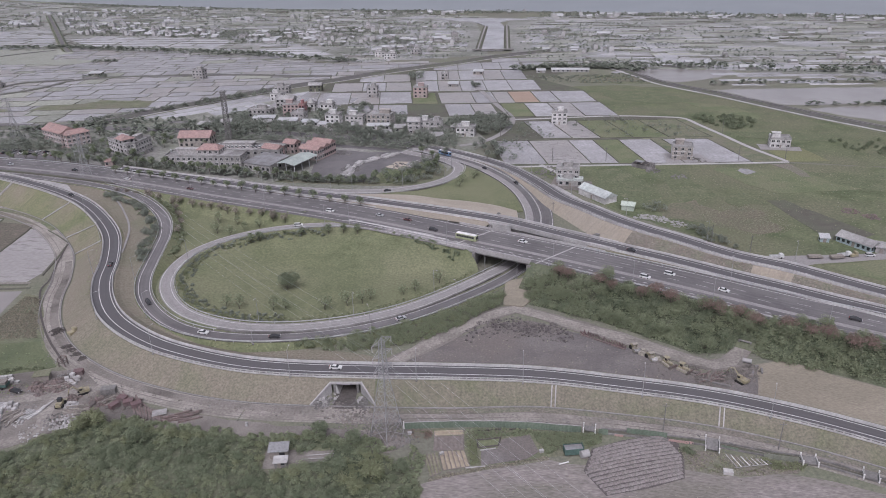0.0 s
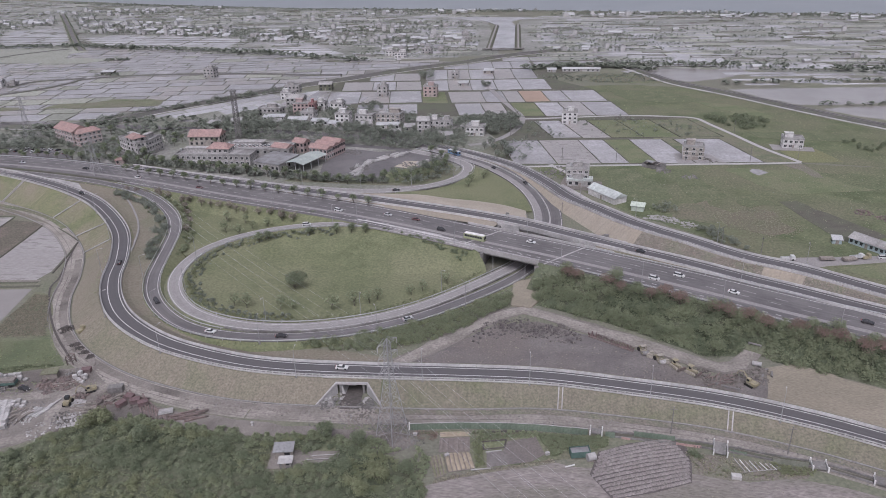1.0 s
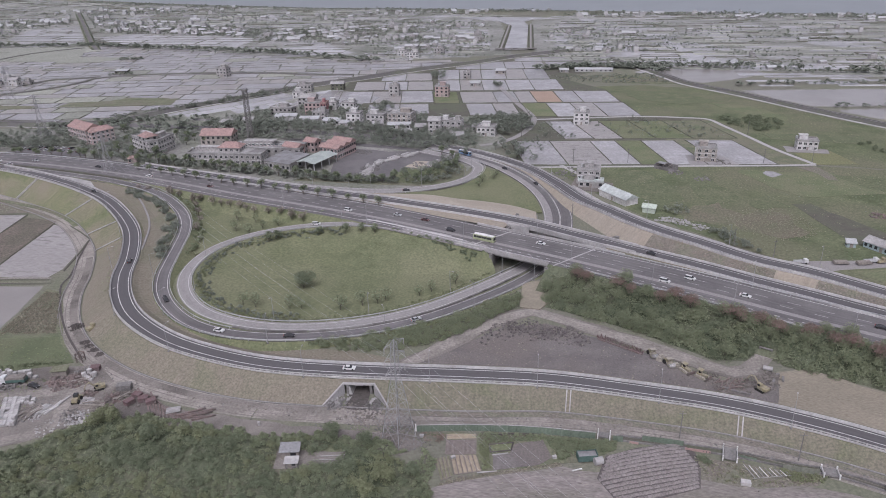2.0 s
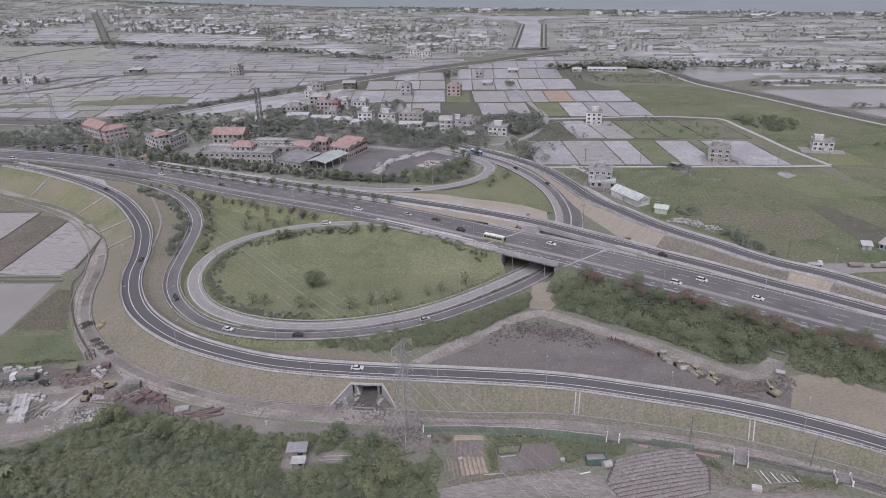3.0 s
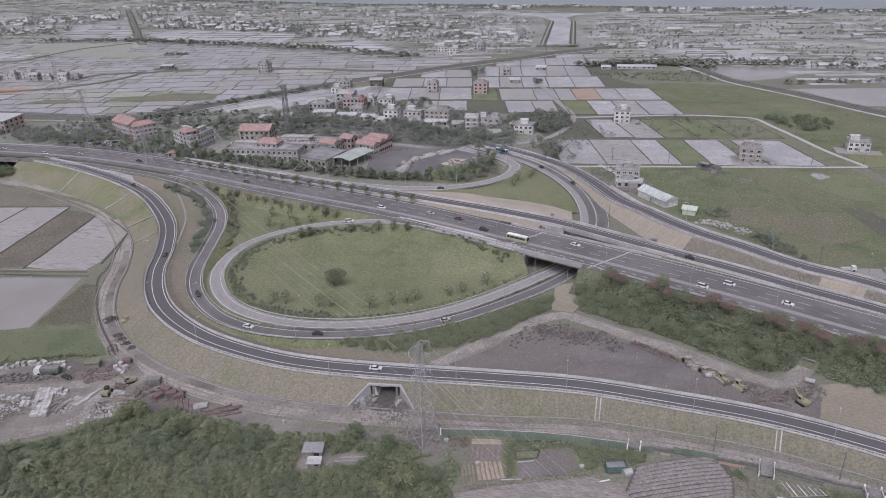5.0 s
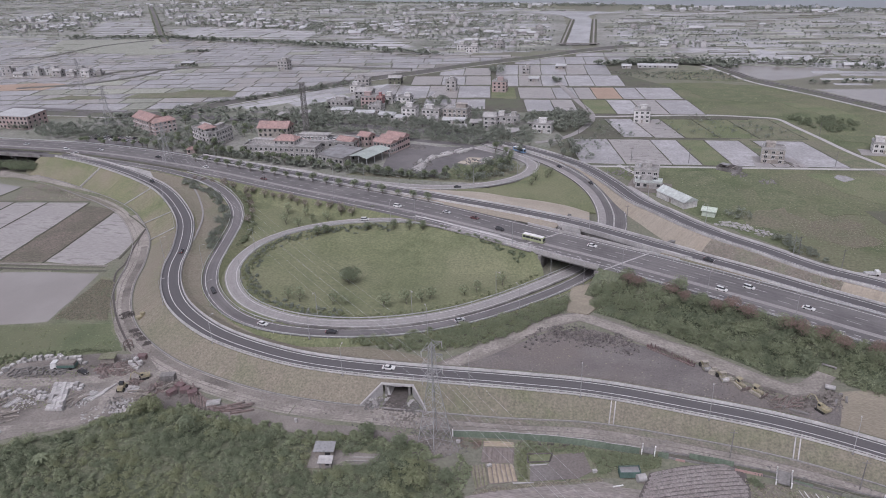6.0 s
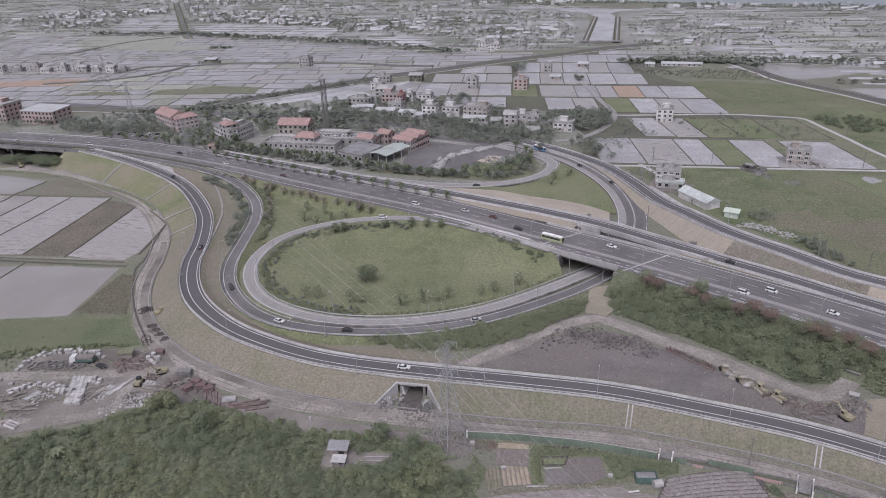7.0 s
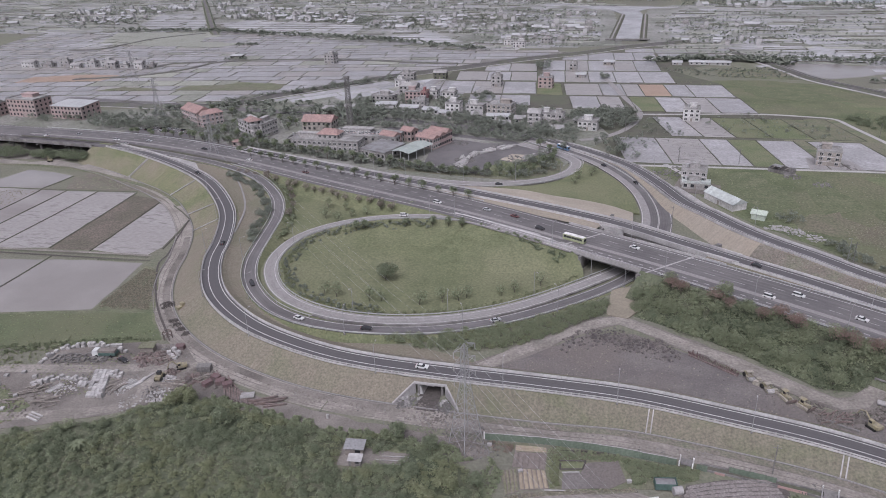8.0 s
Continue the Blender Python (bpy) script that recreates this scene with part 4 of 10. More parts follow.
        if inside(x, y, poly) and all((x - a) ** 2 + (y - b) ** 2 > r * r for a, b, r in avoid):
            if gap and any((x - q[0]) ** 2 + (y - q[1]) ** 2 < gap * gap for q in out[-120:]):
                continue
            out.append((x, y, z(x, y) if callable(z) else z, rng.uniform(*size)))
    return out


def belt_spots(points, width, n, size, seed):
    path = spline([(*p, 0.0) for p in points], 3)
    rng = random.Random(seed)
    return [(path[i, 0] + rng.uniform(-width, width), path[i, 1] + rng.uniform(-width, width), 0.0, rng.uniform(*size)) for i in (rng.randrange(len(path)) for _ in range(n))]


def tree(name, height, rx, mat, label, seed, n=420, leaf_size=0.6, trunk=None, rz=None, group=""):
    """A tapered trunk with limbs and a crown of leaf clumps."""
    rng = random.Random(seed)
    ob = tagged(new(name), label, "tree", group)
    rz = rz or rx * 0.85
    stem = trunk if trunk is not None else max(0.6, height - 1.7 * rz)
    g = Geo()
    w = 0.05 + height * 0.018
    top = Vector((rng.uniform(-.2, .2), rng.uniform(-.2, .2), stem))
    g.tube((0, 0, -0.2), top, w, w * 0.75, 7)
    for i in range(5):
        a = i * math.tau / 5 + rng.uniform(-.4, .4)
        tip = top + Vector((math.cos(a) * rx * 0.6, math.sin(a) * rx * 0.6, rz * rng.uniform(0.5, 1.1)))
        g.tube(top - Vector((0, 0, 0.15)), tip, w * 0.6, w * 0.2, 5)
    part("trunk", g, M["bark"], ob)
    q = crown(rx, rz, n, leaf_size, seed, 9, -0.3) + UP * (height - rz * 0.95)
    new_crown = new("crown", leaf_mesh("crown", q, mat))
    new_crown.parent = ob
    return ob


def plant(ob, spots, seed=0, size=(0.85, 1.2), first=True):
    """Puts the first spot's tree in place and copies it to the rest."""
    rng = random.Random(seed)
    for i, s in enumerate(spots):
        x, y, z = s if len(s) == 3 else (*s, 0)
        k = rng.uniform(*size)
        m = pose(x, y, z, 0, 0, rng.uniform(0, 360)) @ Matrix.Scale(k, 4)
        if i == 0 and first:
            ob.matrix_basis = m
        else:
            copy_thing(ob, m)


# lawn and grass areas
def dish(ring, middle, low, rings=14, power=2.6):
    """A lawn that falls smoothly from its raised rim to a flat middle."""
    v, n = [], len(ring)
    for k in range(rings):
        s = k / rings
        for x, y, z in ring:
            px, py = x + (middle[0] - x) * s, y + (middle[1] - y) * s
            v.append((px, py, low + (z - low) * (1 - s) ** power + 0.05 * noise.noise(Vector((px * 0.1, py * 0.1, 0)))))
    v.append((*middle, low))
    f = [(k * n + i, k * n + (i + 1) % n, (k + 1) * n + (i + 1) % n, (k + 1) * n + i) for k in range(rings - 1) for i in range(n)]
    f += [((rings - 1) * n + i, (rings - 1) * n + (i + 1) % n, len(v) - 1) for i in range(n)]
    return Geo().add(v, f)


rim_in = shifted(cut(LOOP_IN, (3.5, 239), (-44, 278.6)), -2.95, -0.06)
rim_up = shifted(cut(HIGHWAY, (-52, 291), (-2.5, 265.5)), -HB - 0.02, -0.08)
rim = [tuple(p) for p in rim_in] + [tuple(p) for p in rim_up if p[0] > rim_in[-1][0] + 1] + [(-0.6, 252.4, 6.7), (1.4, 250.4, 6.0), (3.4, 247.6, 2.4), (4.2, 243.2, 0.6)]
rim = rim[::-1]
lawn = structure("lawn", dish(rim, (-56, 240), 0.9), M["grass"], "mown lawn inside the loop road", "lawn")
for poly in lawn.data.polygons:
    poly.use_smooth = True
LAWN_TREE = BVHTree.FromPolygons([v.co for v in lawn.data.vertices], [tuple(p.vertices) for p in lawn.data.polygons])


def lawn_z(x, y):
    hit = LAWN_TREE.ray_cast(Vector((x, y, 50)), Vector((0, 0, -1)))
    return hit[0].z - 0.05 if hit[0] else 0.8


field("lawn", [(-150, 331), (-110, 314), (-56, 293), (-46, 284), (-75, 283), (-95, 279), (-108, 270), (-117, 256), (-122, 262), (-126, 285), (-136, 308)], M["grass"], 2.6, "grass between the loop and the highway", "lawn", 0.5, 3)
field("lawn", [(-48, 335), (-25, 339), (-14, 347), (-5, 360), (-2, 378), (8, 366), (17, 348), (23, 330), (25, 309), (0, 313), (-24, 323)], M["grass"], 0.9, "mown grass triangle beside the cross road", "lawn", 0.4)
field("ash_lot", [(-21.8, 182.2), (-6.7, 194), (6.1, 205.5), (21.3, 208), (36.9, 199), (49.9, 191), (62.9, 181), (70, 176), (86, 178), (84, 166), (60, 172), (30, 178), (0, 181)], M["ash"], 0.08, "dark ash-grey levelled soil", "lot", 0.8)
field("dry_strip", [(-72, 190), (-38, 189.5), (-22, 182.5), (0, 180), (-30, 178), (-70, 183), (-88, 189)], M["bank"], 0.06, "dry brownish rough grass", "grass", 0.8)
field("tan_field", [(80.5, 166), (84, 176), (86.2, 182), (97, 184.5), (106, 176), (117, 169.5), (150, 152), (150, 124), (120, 140)], M["tan"], 0.10, "levelled tan soil with fine rake lines", "field", 0.7)
TRACK = spline([(-24, 181, 0.12), (-10.3, 195, 0.14), (4.3, 209, 0.14), (17.1, 216, 0.14), (32.5, 206.5, 0.14), (49.2, 197, 0.14), (64, 186, 0.14), (73.5, 181, 0.14), (79.5, 184.5, 0.14), (84, 189.5, 0.14), (86, 192.5, 0.14)])
def lane_poly(path, half):
    a, b = shifted(path, half), shifted(path, -half)
    return [tuple(p[:2]) for p in a[::2]] + [tuple(p[:2]) for p in b[::-2]]


field("dirt_track", lane_poly(TRACK, 3.2), M["dirt_dark"], 0.12, "dark churned edges of the dirt track", "track", 0.9, 0.3)
field("dirt_track", lane_poly(TRACK, 2.3), M["dirt"], 0.16, "pale dirt track round the ash-grey lot", "track", 0.7, 0.3)
field("bare_slope", [(14.2, 237.5), (22, 240), (24, 224), (19, 217.5), (12.5, 219), (13, 228)], M["tan"], 0.5, "bare tan soil slope under the bridge", "slope", 0.6)
portal = tagged(new("underpass"), "small dark concrete underpass mouth beneath the highway", "underpass")
pm = pose(86.2, 192.6, 0, 0, 0, -32)
for x in (-1.9, 1.5):
    part("side_wall", Geo().box(x, -1.0, 0, x + 0.4, 5, 1.99, pm), M["concrete_dark"], portal)
part("lintel", Geo().box(-1.9, -1.2, 1.8, 1.9, -0.8, 2.2, pm), M["concrete_dark"], portal)
part("roof", Geo().box(-1.9, -0.8, 2.0, 1.9, 5, 2.15, pm), M["creeper"], portal, "overgrown top of the underpass")
# Dark end wall, added to close the passage and give its shade.
part("back", Geo().box(-1.5, 4.6, 0, 1.5, 5, 2.1, pm), M["asphalt"], portal)


# ---------------- woods on the highway's near slope ----------------
def slope_z(x, y):
    i = near_index(HIGHWAY, x, y)
    n = sideways(HIGHWAY)[i]
    d = -((x - HIGHWAY[i, 0]) * n[0] + (y - HIGHWAY[i, 1]) * n[1])
    return max(0.0, min(6.8, 7 - (d - HB - 0.5) / 1.5))


WOODS = [(23, 234), (21, 220), (42, 209), (56, 199), (68, 189.5), (76, 187.5), (82, 188.5), (87.5, 187.5), (89, 185), (102, 179.5), (117, 171.5), (152, 151), (152, 166), (121, 184), (99, 195), (69, 212), (35, 232)]
OPENING = [(84.5, 190.0, 4.2), (80.5, 186.5, 3.4)]
wood_tint = lambda x, y: noise.noise(Vector((x * 0.09, y * 0.09, 2.0)))
lumps = [(x, y, z - 0.7, s) for x, y, z, s in scatter(WOODS, 290, 5, (1.4, 3.0), slope_z, OPENING, 1.55)]
leaf_stuff("woodland", [p for p in lumps if wood_tint(p[0], p[1]) >= -0.05], WOOD, M["leaf"], "dense green scrub and young trees on the highway bank", "woodland", 2)
leaf_stuff("woodland", [p for p in lumps if wood_tint(p[0], p[1]) < -0.05], WOOD, M["leaf_dark"], "darker young trees on the highway bank", "woodland", 3)
leaf_stuff("undergrowth", [(x, y, z + 0.1, s) for x, y, z, s in scatter(WOODS, 1500, 9, (0.9, 1.6), slope_z, OPENING)], FINE, M["leaf"], "low grey-green undergrowth on the highway bank", "undergrowth", 4)
red = tree("rusty_tree", 6.0, 3.1, M["leaf_red"], "small tree with rusty red flowering crown beside the highway", 61, 800, 0.4, 1.3, group="rusty trees")
spots = []
rr = random.Random(8)
for p, a in along(shifted(cut(HIGHWAY, (40, 242), (150, 176)), -HB - 3.2), 5.2):
    if rr.random() < 0.8:
        spots.append((p.x + rr.uniform(-1, 1), p.y + rr.uniform(-1.2, 1.2), slope_z(p.x, p.y) - 0.4))
plant(red, spots, 3)
small_red = tree("rusty_tree", 4.2, 2.1, M["leaf_rose"], "small tree with thin rusty crown on the grass", 62, 230, 0.5, 1.3, group="rusty trees")
plant(small_red, [(p.x + rr.uniform(-2.4, 2.4), p.y + rr.uniform(-1.6, 1.6), 4.6) for p, a in along(shifted(cut(HIGHWAY, (-168, 341), (-72, 300)), -HB - 3.4), 5.4)] + [(-137, 306, 3.4), (-132, 297, 3.2), (-128, 289, 3.0), (-125.5, 279, 2.8), (-141, 313, 3.4)], 4)

bank_tree = tree("bank_tree", 5.6, 3.0, M["leaf"], "rounded green tree above the scrub on the highway bank", 63, 1000, 0.36, 1.4, group="bank trees")
plant(bank_tree, [(x, y, z - 0.6) for x, y, z, s in scatter(WOODS, 26, 66, (1, 1), slope_z, [(83.6, 188.6, 5.0)], 5.0)], 13, (0.85, 1.25))

field("wood_floor", WOODS, M["creeper"], 0.07, "matted undergrowth below the highway bank", "undergrowth", 0.6, 0.3)
leaf_stuff("underpass_bushes", [(86.4, 192.6, 1.7, 1.1), (87.8, 192.0, 1.7, 1.0), (85.4, 193.4, 1.7, 1.1), (87.5, 196.5, 2.0, 2.4), (84.5, 197, 2.2, 2.2), (90.5, 194, 1.6, 2.2), (82.2, 193.6, 0.4, 1.8), (89.5, 189.6, 0.2, 1.9), (86.3, 194.6, 2.4, 1.5), (88.6, 193.4, 2.0, 1.6), (84.6, 195.2, 2.3, 1.5)], WOOD, M["leaf_dark"], "dark bushes hanging over the underpass mouth", "bushes", 182)

# hedge between the loop road and the dirt track
HEDGE = [(-57, 191.5), (-42, 195.5), (-24, 204), (-5, 214.5), (11, 228.5), (13.5, 223), (4, 211), (-5, 203), (-13, 196.5), (-24, 191), (-38.7, 189)]
leaf_stuff("hedge", scatter(HEDGE, 105, 11, (1.2, 2.5), -0.2, (), 1.7), WOOD, M["leaf"], "overgrown green hedge beside the loop road", "hedge", 5)
leaf_stuff("hedge", scatter(HEDGE, 110, 12, (0.7, 1.3), 0.0), BUSH_SOFT, M["leaf_olive"], "paler bushes along the overgrown hedge", "hedge", 6)
# planting between the slip road and the loop

side_a = shifted(cut(RAMP, (-210, 329), (-84, 180.5)), 4.25, -0.12)
rim_b = shifted(LOOP_OUT, 3.05, -0.12)
side_b = np.array([rim_b[near_index(rim_b, p[0], p[1])] for p in side_a])
rows = []
for s in (0, 0.25, 0.5, 0.75, 1.0):
    r = side_a * (1 - s) + side_b * s
    r[:, 2] -= 4 * s * (1 - s) * (np.minimum(1.2, 0.06 * np.linalg.norm(side_a[:, :2] - side_b[:, :2], axis=1)) + np.clip(np.linspace(-5.2, 1, len(side_a)), 0, 1) * 1.7)
    rows.append(r)
n = len(side_a)
wedge = structure("wedge_bank", Geo().add([tuple(r[q]) for q in range(n) for r in rows], [(q * 5 + s, (q + 1) * 5 + s, (q + 1) * 5 + s + 1, q * 5 + s + 1) for q in range(n - 1) for s in range(4)]), M["bank"], "dry grassy hollow between the two roads", "bank")
WEDGE_TREE = BVHTree.FromPolygons([v.co for v in wedge.data.vertices], [tuple(p.vertices) for p in wedge.data.polygons])


def wedge_z(x, y):
    hit = WEDGE_TREE.ray_cast(Vector((x, y, 50)), Vector((0, 0, -1)))
    return hit[0].z if hit[0] else 4.0


WEDGE_LINE = shifted(cut(LOOP_OUT, (-124.5, 252), (-176, 328.5)), 6.2)
leaf_stuff("shrubbery", [(p.x + rr.uniform(-2.3, 2.3), p.y + rr.uniform(-2.3, 2.3), wedge_z(p.x, p.y) - 0.5, rr.uniform(1.1, 2.4)) for p, a in along(WEDGE_LINE, 1.5)], WOOD, M["leaf_haze_grey"], "row of grey-green roadside shrubs and small trees", "shrubs", 7)
leaf_stuff("shrubbery", [(p.x + rr.uniform(-1.8, 1.8), p.y + rr.uniform(-1.8, 1.8), wedge_z(p.x, p.y) - 0.3, rr.uniform(0.5, 1.1)) for p, a in along(WEDGE_LINE, 1.2)], BUSH, M["leaf_dark"], "dark low shrubs along the road", "shrubs", 17)
ditch = spline([(-193, 338.5, 0), (-171, 317.5, 0), (-156.5, 297, 0), (-147, 279.5, 0), (-140.5, 261, 0), (-136, 245, 0)], 3)
ditch[:, 2] = [wedge_z(x, y) for x, y in ditch[:, :2]]
structure("ditch", sweep(ditch[3:], [(0.4, 0.2), (0.4, -0.3), (-0.4, -0.3), (-0.4, 0.2)], closed=True), M["concrete_road"], "narrow pale concrete ditch between the roads", "ditch")
leaf_stuff("shrubbery", [(x, y, 2.6, s * 0.7) for x, y, z, s in scatter([(-142, 320), (-132, 297), (-124, 279), (-118, 260), (-122, 258), (-129, 280), (-136, 298), (-148, 318)], 60, 14, (0.8, 1.6), 3.0)], BUSH, M["leaf_olive"],
           "thin shrubs on the grass bank", "shrubs", 8)
leaf_stuff("shrubbery", [(p.x + rr.uniform(-1.8, 1.8), p.y + rr.uniform(-1.8, 1.8), p.z - 1.6, rr.uniform(0.8, 1.8)) for p, a in along(shifted(cut(LOOP_OUT, (-125, 255), (-160, 319)), -5.4), 1.7)], BUSH_SOFT, M["leaf"], "grey-green shrubs on the grass bank beside the loop road", "shrubs", 18)
leaf_stuff("loop_shrubs", [(p.x + n.x * o, p.y + n.y * o, lawn_z(p.x + n.x * o, p.y + n.y * o) - 0.1, rr.uniform(0.45, 0.95)) for (p, a) in along(cut(LOOP_IN, (-60, 202), (-60, 279.5)), 0.75) for n in [Vector((math.sin(a), -math.cos(a), 0))] for o in [4.2 + rr.random() ** 1.4 * 5.5]], BUSH, M["leaf_haze_grey"], "band of grey-green shrubs inside the loop road", "shrubs", 18)
leaf_stuff("loop_shrubs", [(p.x + n.x * o, p.y + n.y * o, lawn_z(p.x + n.x * o, p.y + n.y * o) - 0.1, rr.uniform(0.5, 0.9)) for (p, a) in along(cut(LOOP_IN, (-60, 202), (-60, 279.5)), 1.1) for n in [Vector((math.sin(a), -math.cos(a), 0))] for o in [4.2 + rr.random() * 4.0]], BUSH, M["leaf_olive"], "green shrubs inside the loop road", "shrubs", 19)

leaf_stuff("bank_bushes", scatter([(-322, 351.5), (-286, 349.0), (-286, 355), (-322, 357)], 26, 183, (2.3, 3.9), 0.6, (), 2.4) + scatter([(-372, 346), (-330, 351), (-330, 360), (-372, 364)], 24, 184, (2.6, 4.4), 0.4, (), 3.0), WOOD, M["leaf_dark"], "dark trees below the highway bank", "bushes", 183)
# Low divider in the darker concrete colour.
structure("divider_kerb", sweep(cut(LOOP_IN, (28, 275), (-80, 201.5)), [(2.95, -0.4), (2.95, 0.22), (2.2, 0.22), (2.2, -0.1)]), M["concrete_dark"], "dark concrete divider between the two loop roads", "kerb")
leaf_stuff("divider_shrubs", [(p.x + rr.uniform(-.15, .15), p.y + rr.uniform(-.15, .15), p.z - 0.35, rr.uniform(0.35, 0.6)) for p, a in along(shifted(cut(LOOP_IN, (14, 250), (-80, 201.5)), 2.55), 1.1) if rr.random() < 0.8], TUFT, M["leaf_dark"], "low dark shrubs between the two loop roads", "shrubs", 181)

# lawn trees
big = tree("lawn_tree", 7.0, 5.0, M["leaf_dark"], "single round dark green tree on the mown lawn", 70, 3200, 0.42, 0.9, 3.7)
big.matrix_basis = pose(-66.2, 229.8, lawn_z(-66.2, 229.8))
airy = tree("young_tree", 4.4, 2.3, M["leaf"], "young airy tree on the edge of the lawn", 71, 200, 0.5, 1.4, group="lawn trees")
plant(airy, [(-83.7, 214.5, lawn_z(-83.7, 214.5)), (-79, 213.5, lawn_z(-79, 213.5)), (-67, 213, lawn_z(-67, 213)), (-63, 214, lawn_z(-63, 214)), (-49.3, 213.7, lawn_z(-49.3, 213.7)), (-42, 216.9, lawn_z(-42, 216.9)), (-37, 219, lawn_z(-37, 219)), (-34.7, 221.9, lawn_z(-34.7, 221.9)), (-22.9, 225.3, lawn_z(-22.9, 225.3)), (-19, 228.4, lawn_z(-19, 228.4)), (-10.5, 235.2, lawn_z(-10.5, 235.2)),
              (-108.6, 280, 2.6), (-101.5, 276.5, 2.6), (-97.8, 283.1, 2.6), (-91.7, 286.2, 2.6), (-86.6, 290.8, 2.6), (-80.7, 292.7, 2.6), (-73.6, 293.5, 2.6), (-103, 290, 2.6), (-112, 292, 2.6),
              (-3, 352, .5), (-4.5, 344, .5), (3, 357, .5), (4, 362, .5)], 5)
full = tree("verge_tree", 4.0, 1.9, M["leaf_dark"], "small dense dark green tree on the verge", 72, 300, 0.5, 1.2, group="verge trees")
plant(full, [(-89.3, 264.8, lawn_z(-89.3, 264.8)), (-86, 267, lawn_z(-86, 267)), (-69.8, 271.3, lawn_z(-69.8, 271.3)), (-58.6, 272.3, lawn_z(-58.6, 272.3)), (-52.1, 272.5, lawn_z(-52.1, 272.5)), (-46.3, 272.3, lawn_z(-46.3, 272.3))]
      + [(p.x, p.y, p.z - 0.1) for p, a in along(shifted(cut(FAR_RAMP, (-185, 360), (-45, 307)), -7.0), 8.2)], 6)
leaf_stuff("shrub_row", [(x, y, lawn_z(x, y) - 0.1, s) for x, y, z, s in scatter([(-40, 276), (-25, 268.5), (-12, 258.5), (-1, 249), (-5, 247), (-17, 258), (-28, 266), (-42, 273)], 90, 15, (0.5, 0.9), 5.0)], BUSH, M["leaf_dark"],
           "row of low clipped shrubs on the bank", "shrubs", 9)
leaf_stuff("shrub_row", [(p.x + dx, p.y, lawn_z(p.x + dx, p.y) - 0.1, s) for (p, a), dx, s in zip(along(shifted(cut(LOOP_IN, (4, 240), (-112, 245)), -5.6), 1.7), [0.2, -0.3, 0.5] * 99, [0.6, 0.8, 0.45, 0.7] * 99)], BUSH, M["leaf_olive"], "low shrubs round the foot of the loop", "shrubs", 10)

# ---------------- thicket in the foreground ----------------
THICKET = [(-178, 108), (-143, 129), (-119, 140), (-104, 152.5), (-90, 152.5), (-78, 149.5), (-53, 145.5), (-40, 148), (-31, 143), (-19, 140), (-11, 131), (-9, 108)]
hut_clear = [(-46.5, 138.6, 4.6), (-37.5, 140.3, 3.2)]


def edge_gap(x, y, poly):
    """Distance from a point to the nearest side of a polygon."""
    best = 1e9
    for (x0, y0), (x1, y1) in zip(poly, poly[1:] + poly[:1]):
        t = max(0.0, min(1.0, ((x - x0) * (x1 - x0) + (y - y0) * (y1 - y0)) / ((x1 - x0) ** 2 + (y1 - y0) ** 2)))
        best = min(best, math.hypot(x - x0 - t * (x1 - x0), y - y0 - t * (y1 - y0)))
    return best


def mound(x, y):
    """Height of the thicket's green surface: low swells with smaller humps."""
    k = min(1.0, edge_gap(x, y, THICKET) / 3.0)
    for a, b, r in hut_clear:
        k = min(k, max(0.0, (math.hypot(x - a, y - b) - r) / 1.5))
    big = noise.noise(Vector((x * 0.045, y * 0.045, 3.0)))
    small = noise.noise(Vector((x * 0.22, y * 0.22, 1.0)))
    mid = noise.noise(Vector((x * 0.11, y * 0.13, 7.0)))
    return 0.1 + k * max(0.25, 1.4 + 0.8 * big + 0.9 * mid + 0.75 * small)


step, v, f, at = 1.5, [], [], {}
for a in range(int((180 - 6) / step)):
    for b in range(int((156 - 104) / step)):
        q = [(-180 + (a + u) * step, 104 + (b + w) * step) for u, w in ((0, 0), (1, 0), (1, 1), (0, 1))]
        if all(inside(x, y, THICKET) and all(math.hypot(x - p, y - r) > s for p, r, s in hut_clear) for x, y in q):
            for p in q:
                if p not in at:
                    at[p] = len(v)
                    v.append((*p, mound(*p) - 0.5))
            f.append(tuple(at[p] for p in q))
mat_mass = structure("thicket_mass", Geo().add(v, f), M["creeper"], "matted green creepers over the ground", "creepers")
for p in mat_mass.data.polygons:
    p.use_smooth = True
tufts = [(x, y, mound(x, y) - 0.25, s) for x, y, z, s in scatter(THICKET, 4200, 21, (0.5, 0.95), 0, hut_clear)]
clumps = [(x, y, mound(x, y) - 0.3 * s, s) for x, y, z, s in scatter(THICKET, 1000, 221, (0.6, 1.25), 0, hut_clear)]
tint = lambda x, y: noise.noise(Vector((x * 0.07, y * 0.07, 9.0))) + 0.6 * noise.noise(Vector((x * 0.5, y * 0.5, 4.0)))
leaf_stuff("thicket", [t for t in tufts if -0.06 < tint(t[0], t[1]) < 0.24], FINE, M["leaf"], "dense green thicket of grass and creepers", "thicket", 11)
leaf_stuff("thicket", [t for t in tufts if tint(t[0], t[1]) >= 0.24], FINE, M["leaf_olive"], "yellow-green patches in the thicket", "thicket", 12)
leaf_stuff("thicket", [t for t in tufts if tint(t[0], t[1]) <= -0.06], FINE, M["leaf_dark"], "darker green patches in the thicket", "thicket", 24)
crowns = [(x, y, mound(x, y) - 0.5 * s, s) for x, y, z, s in scatter(THICKET, 220, 22, (0.9, 2.3), 0, [(a, b, r + 2) for a, b, r in hut_clear], 1.6)]
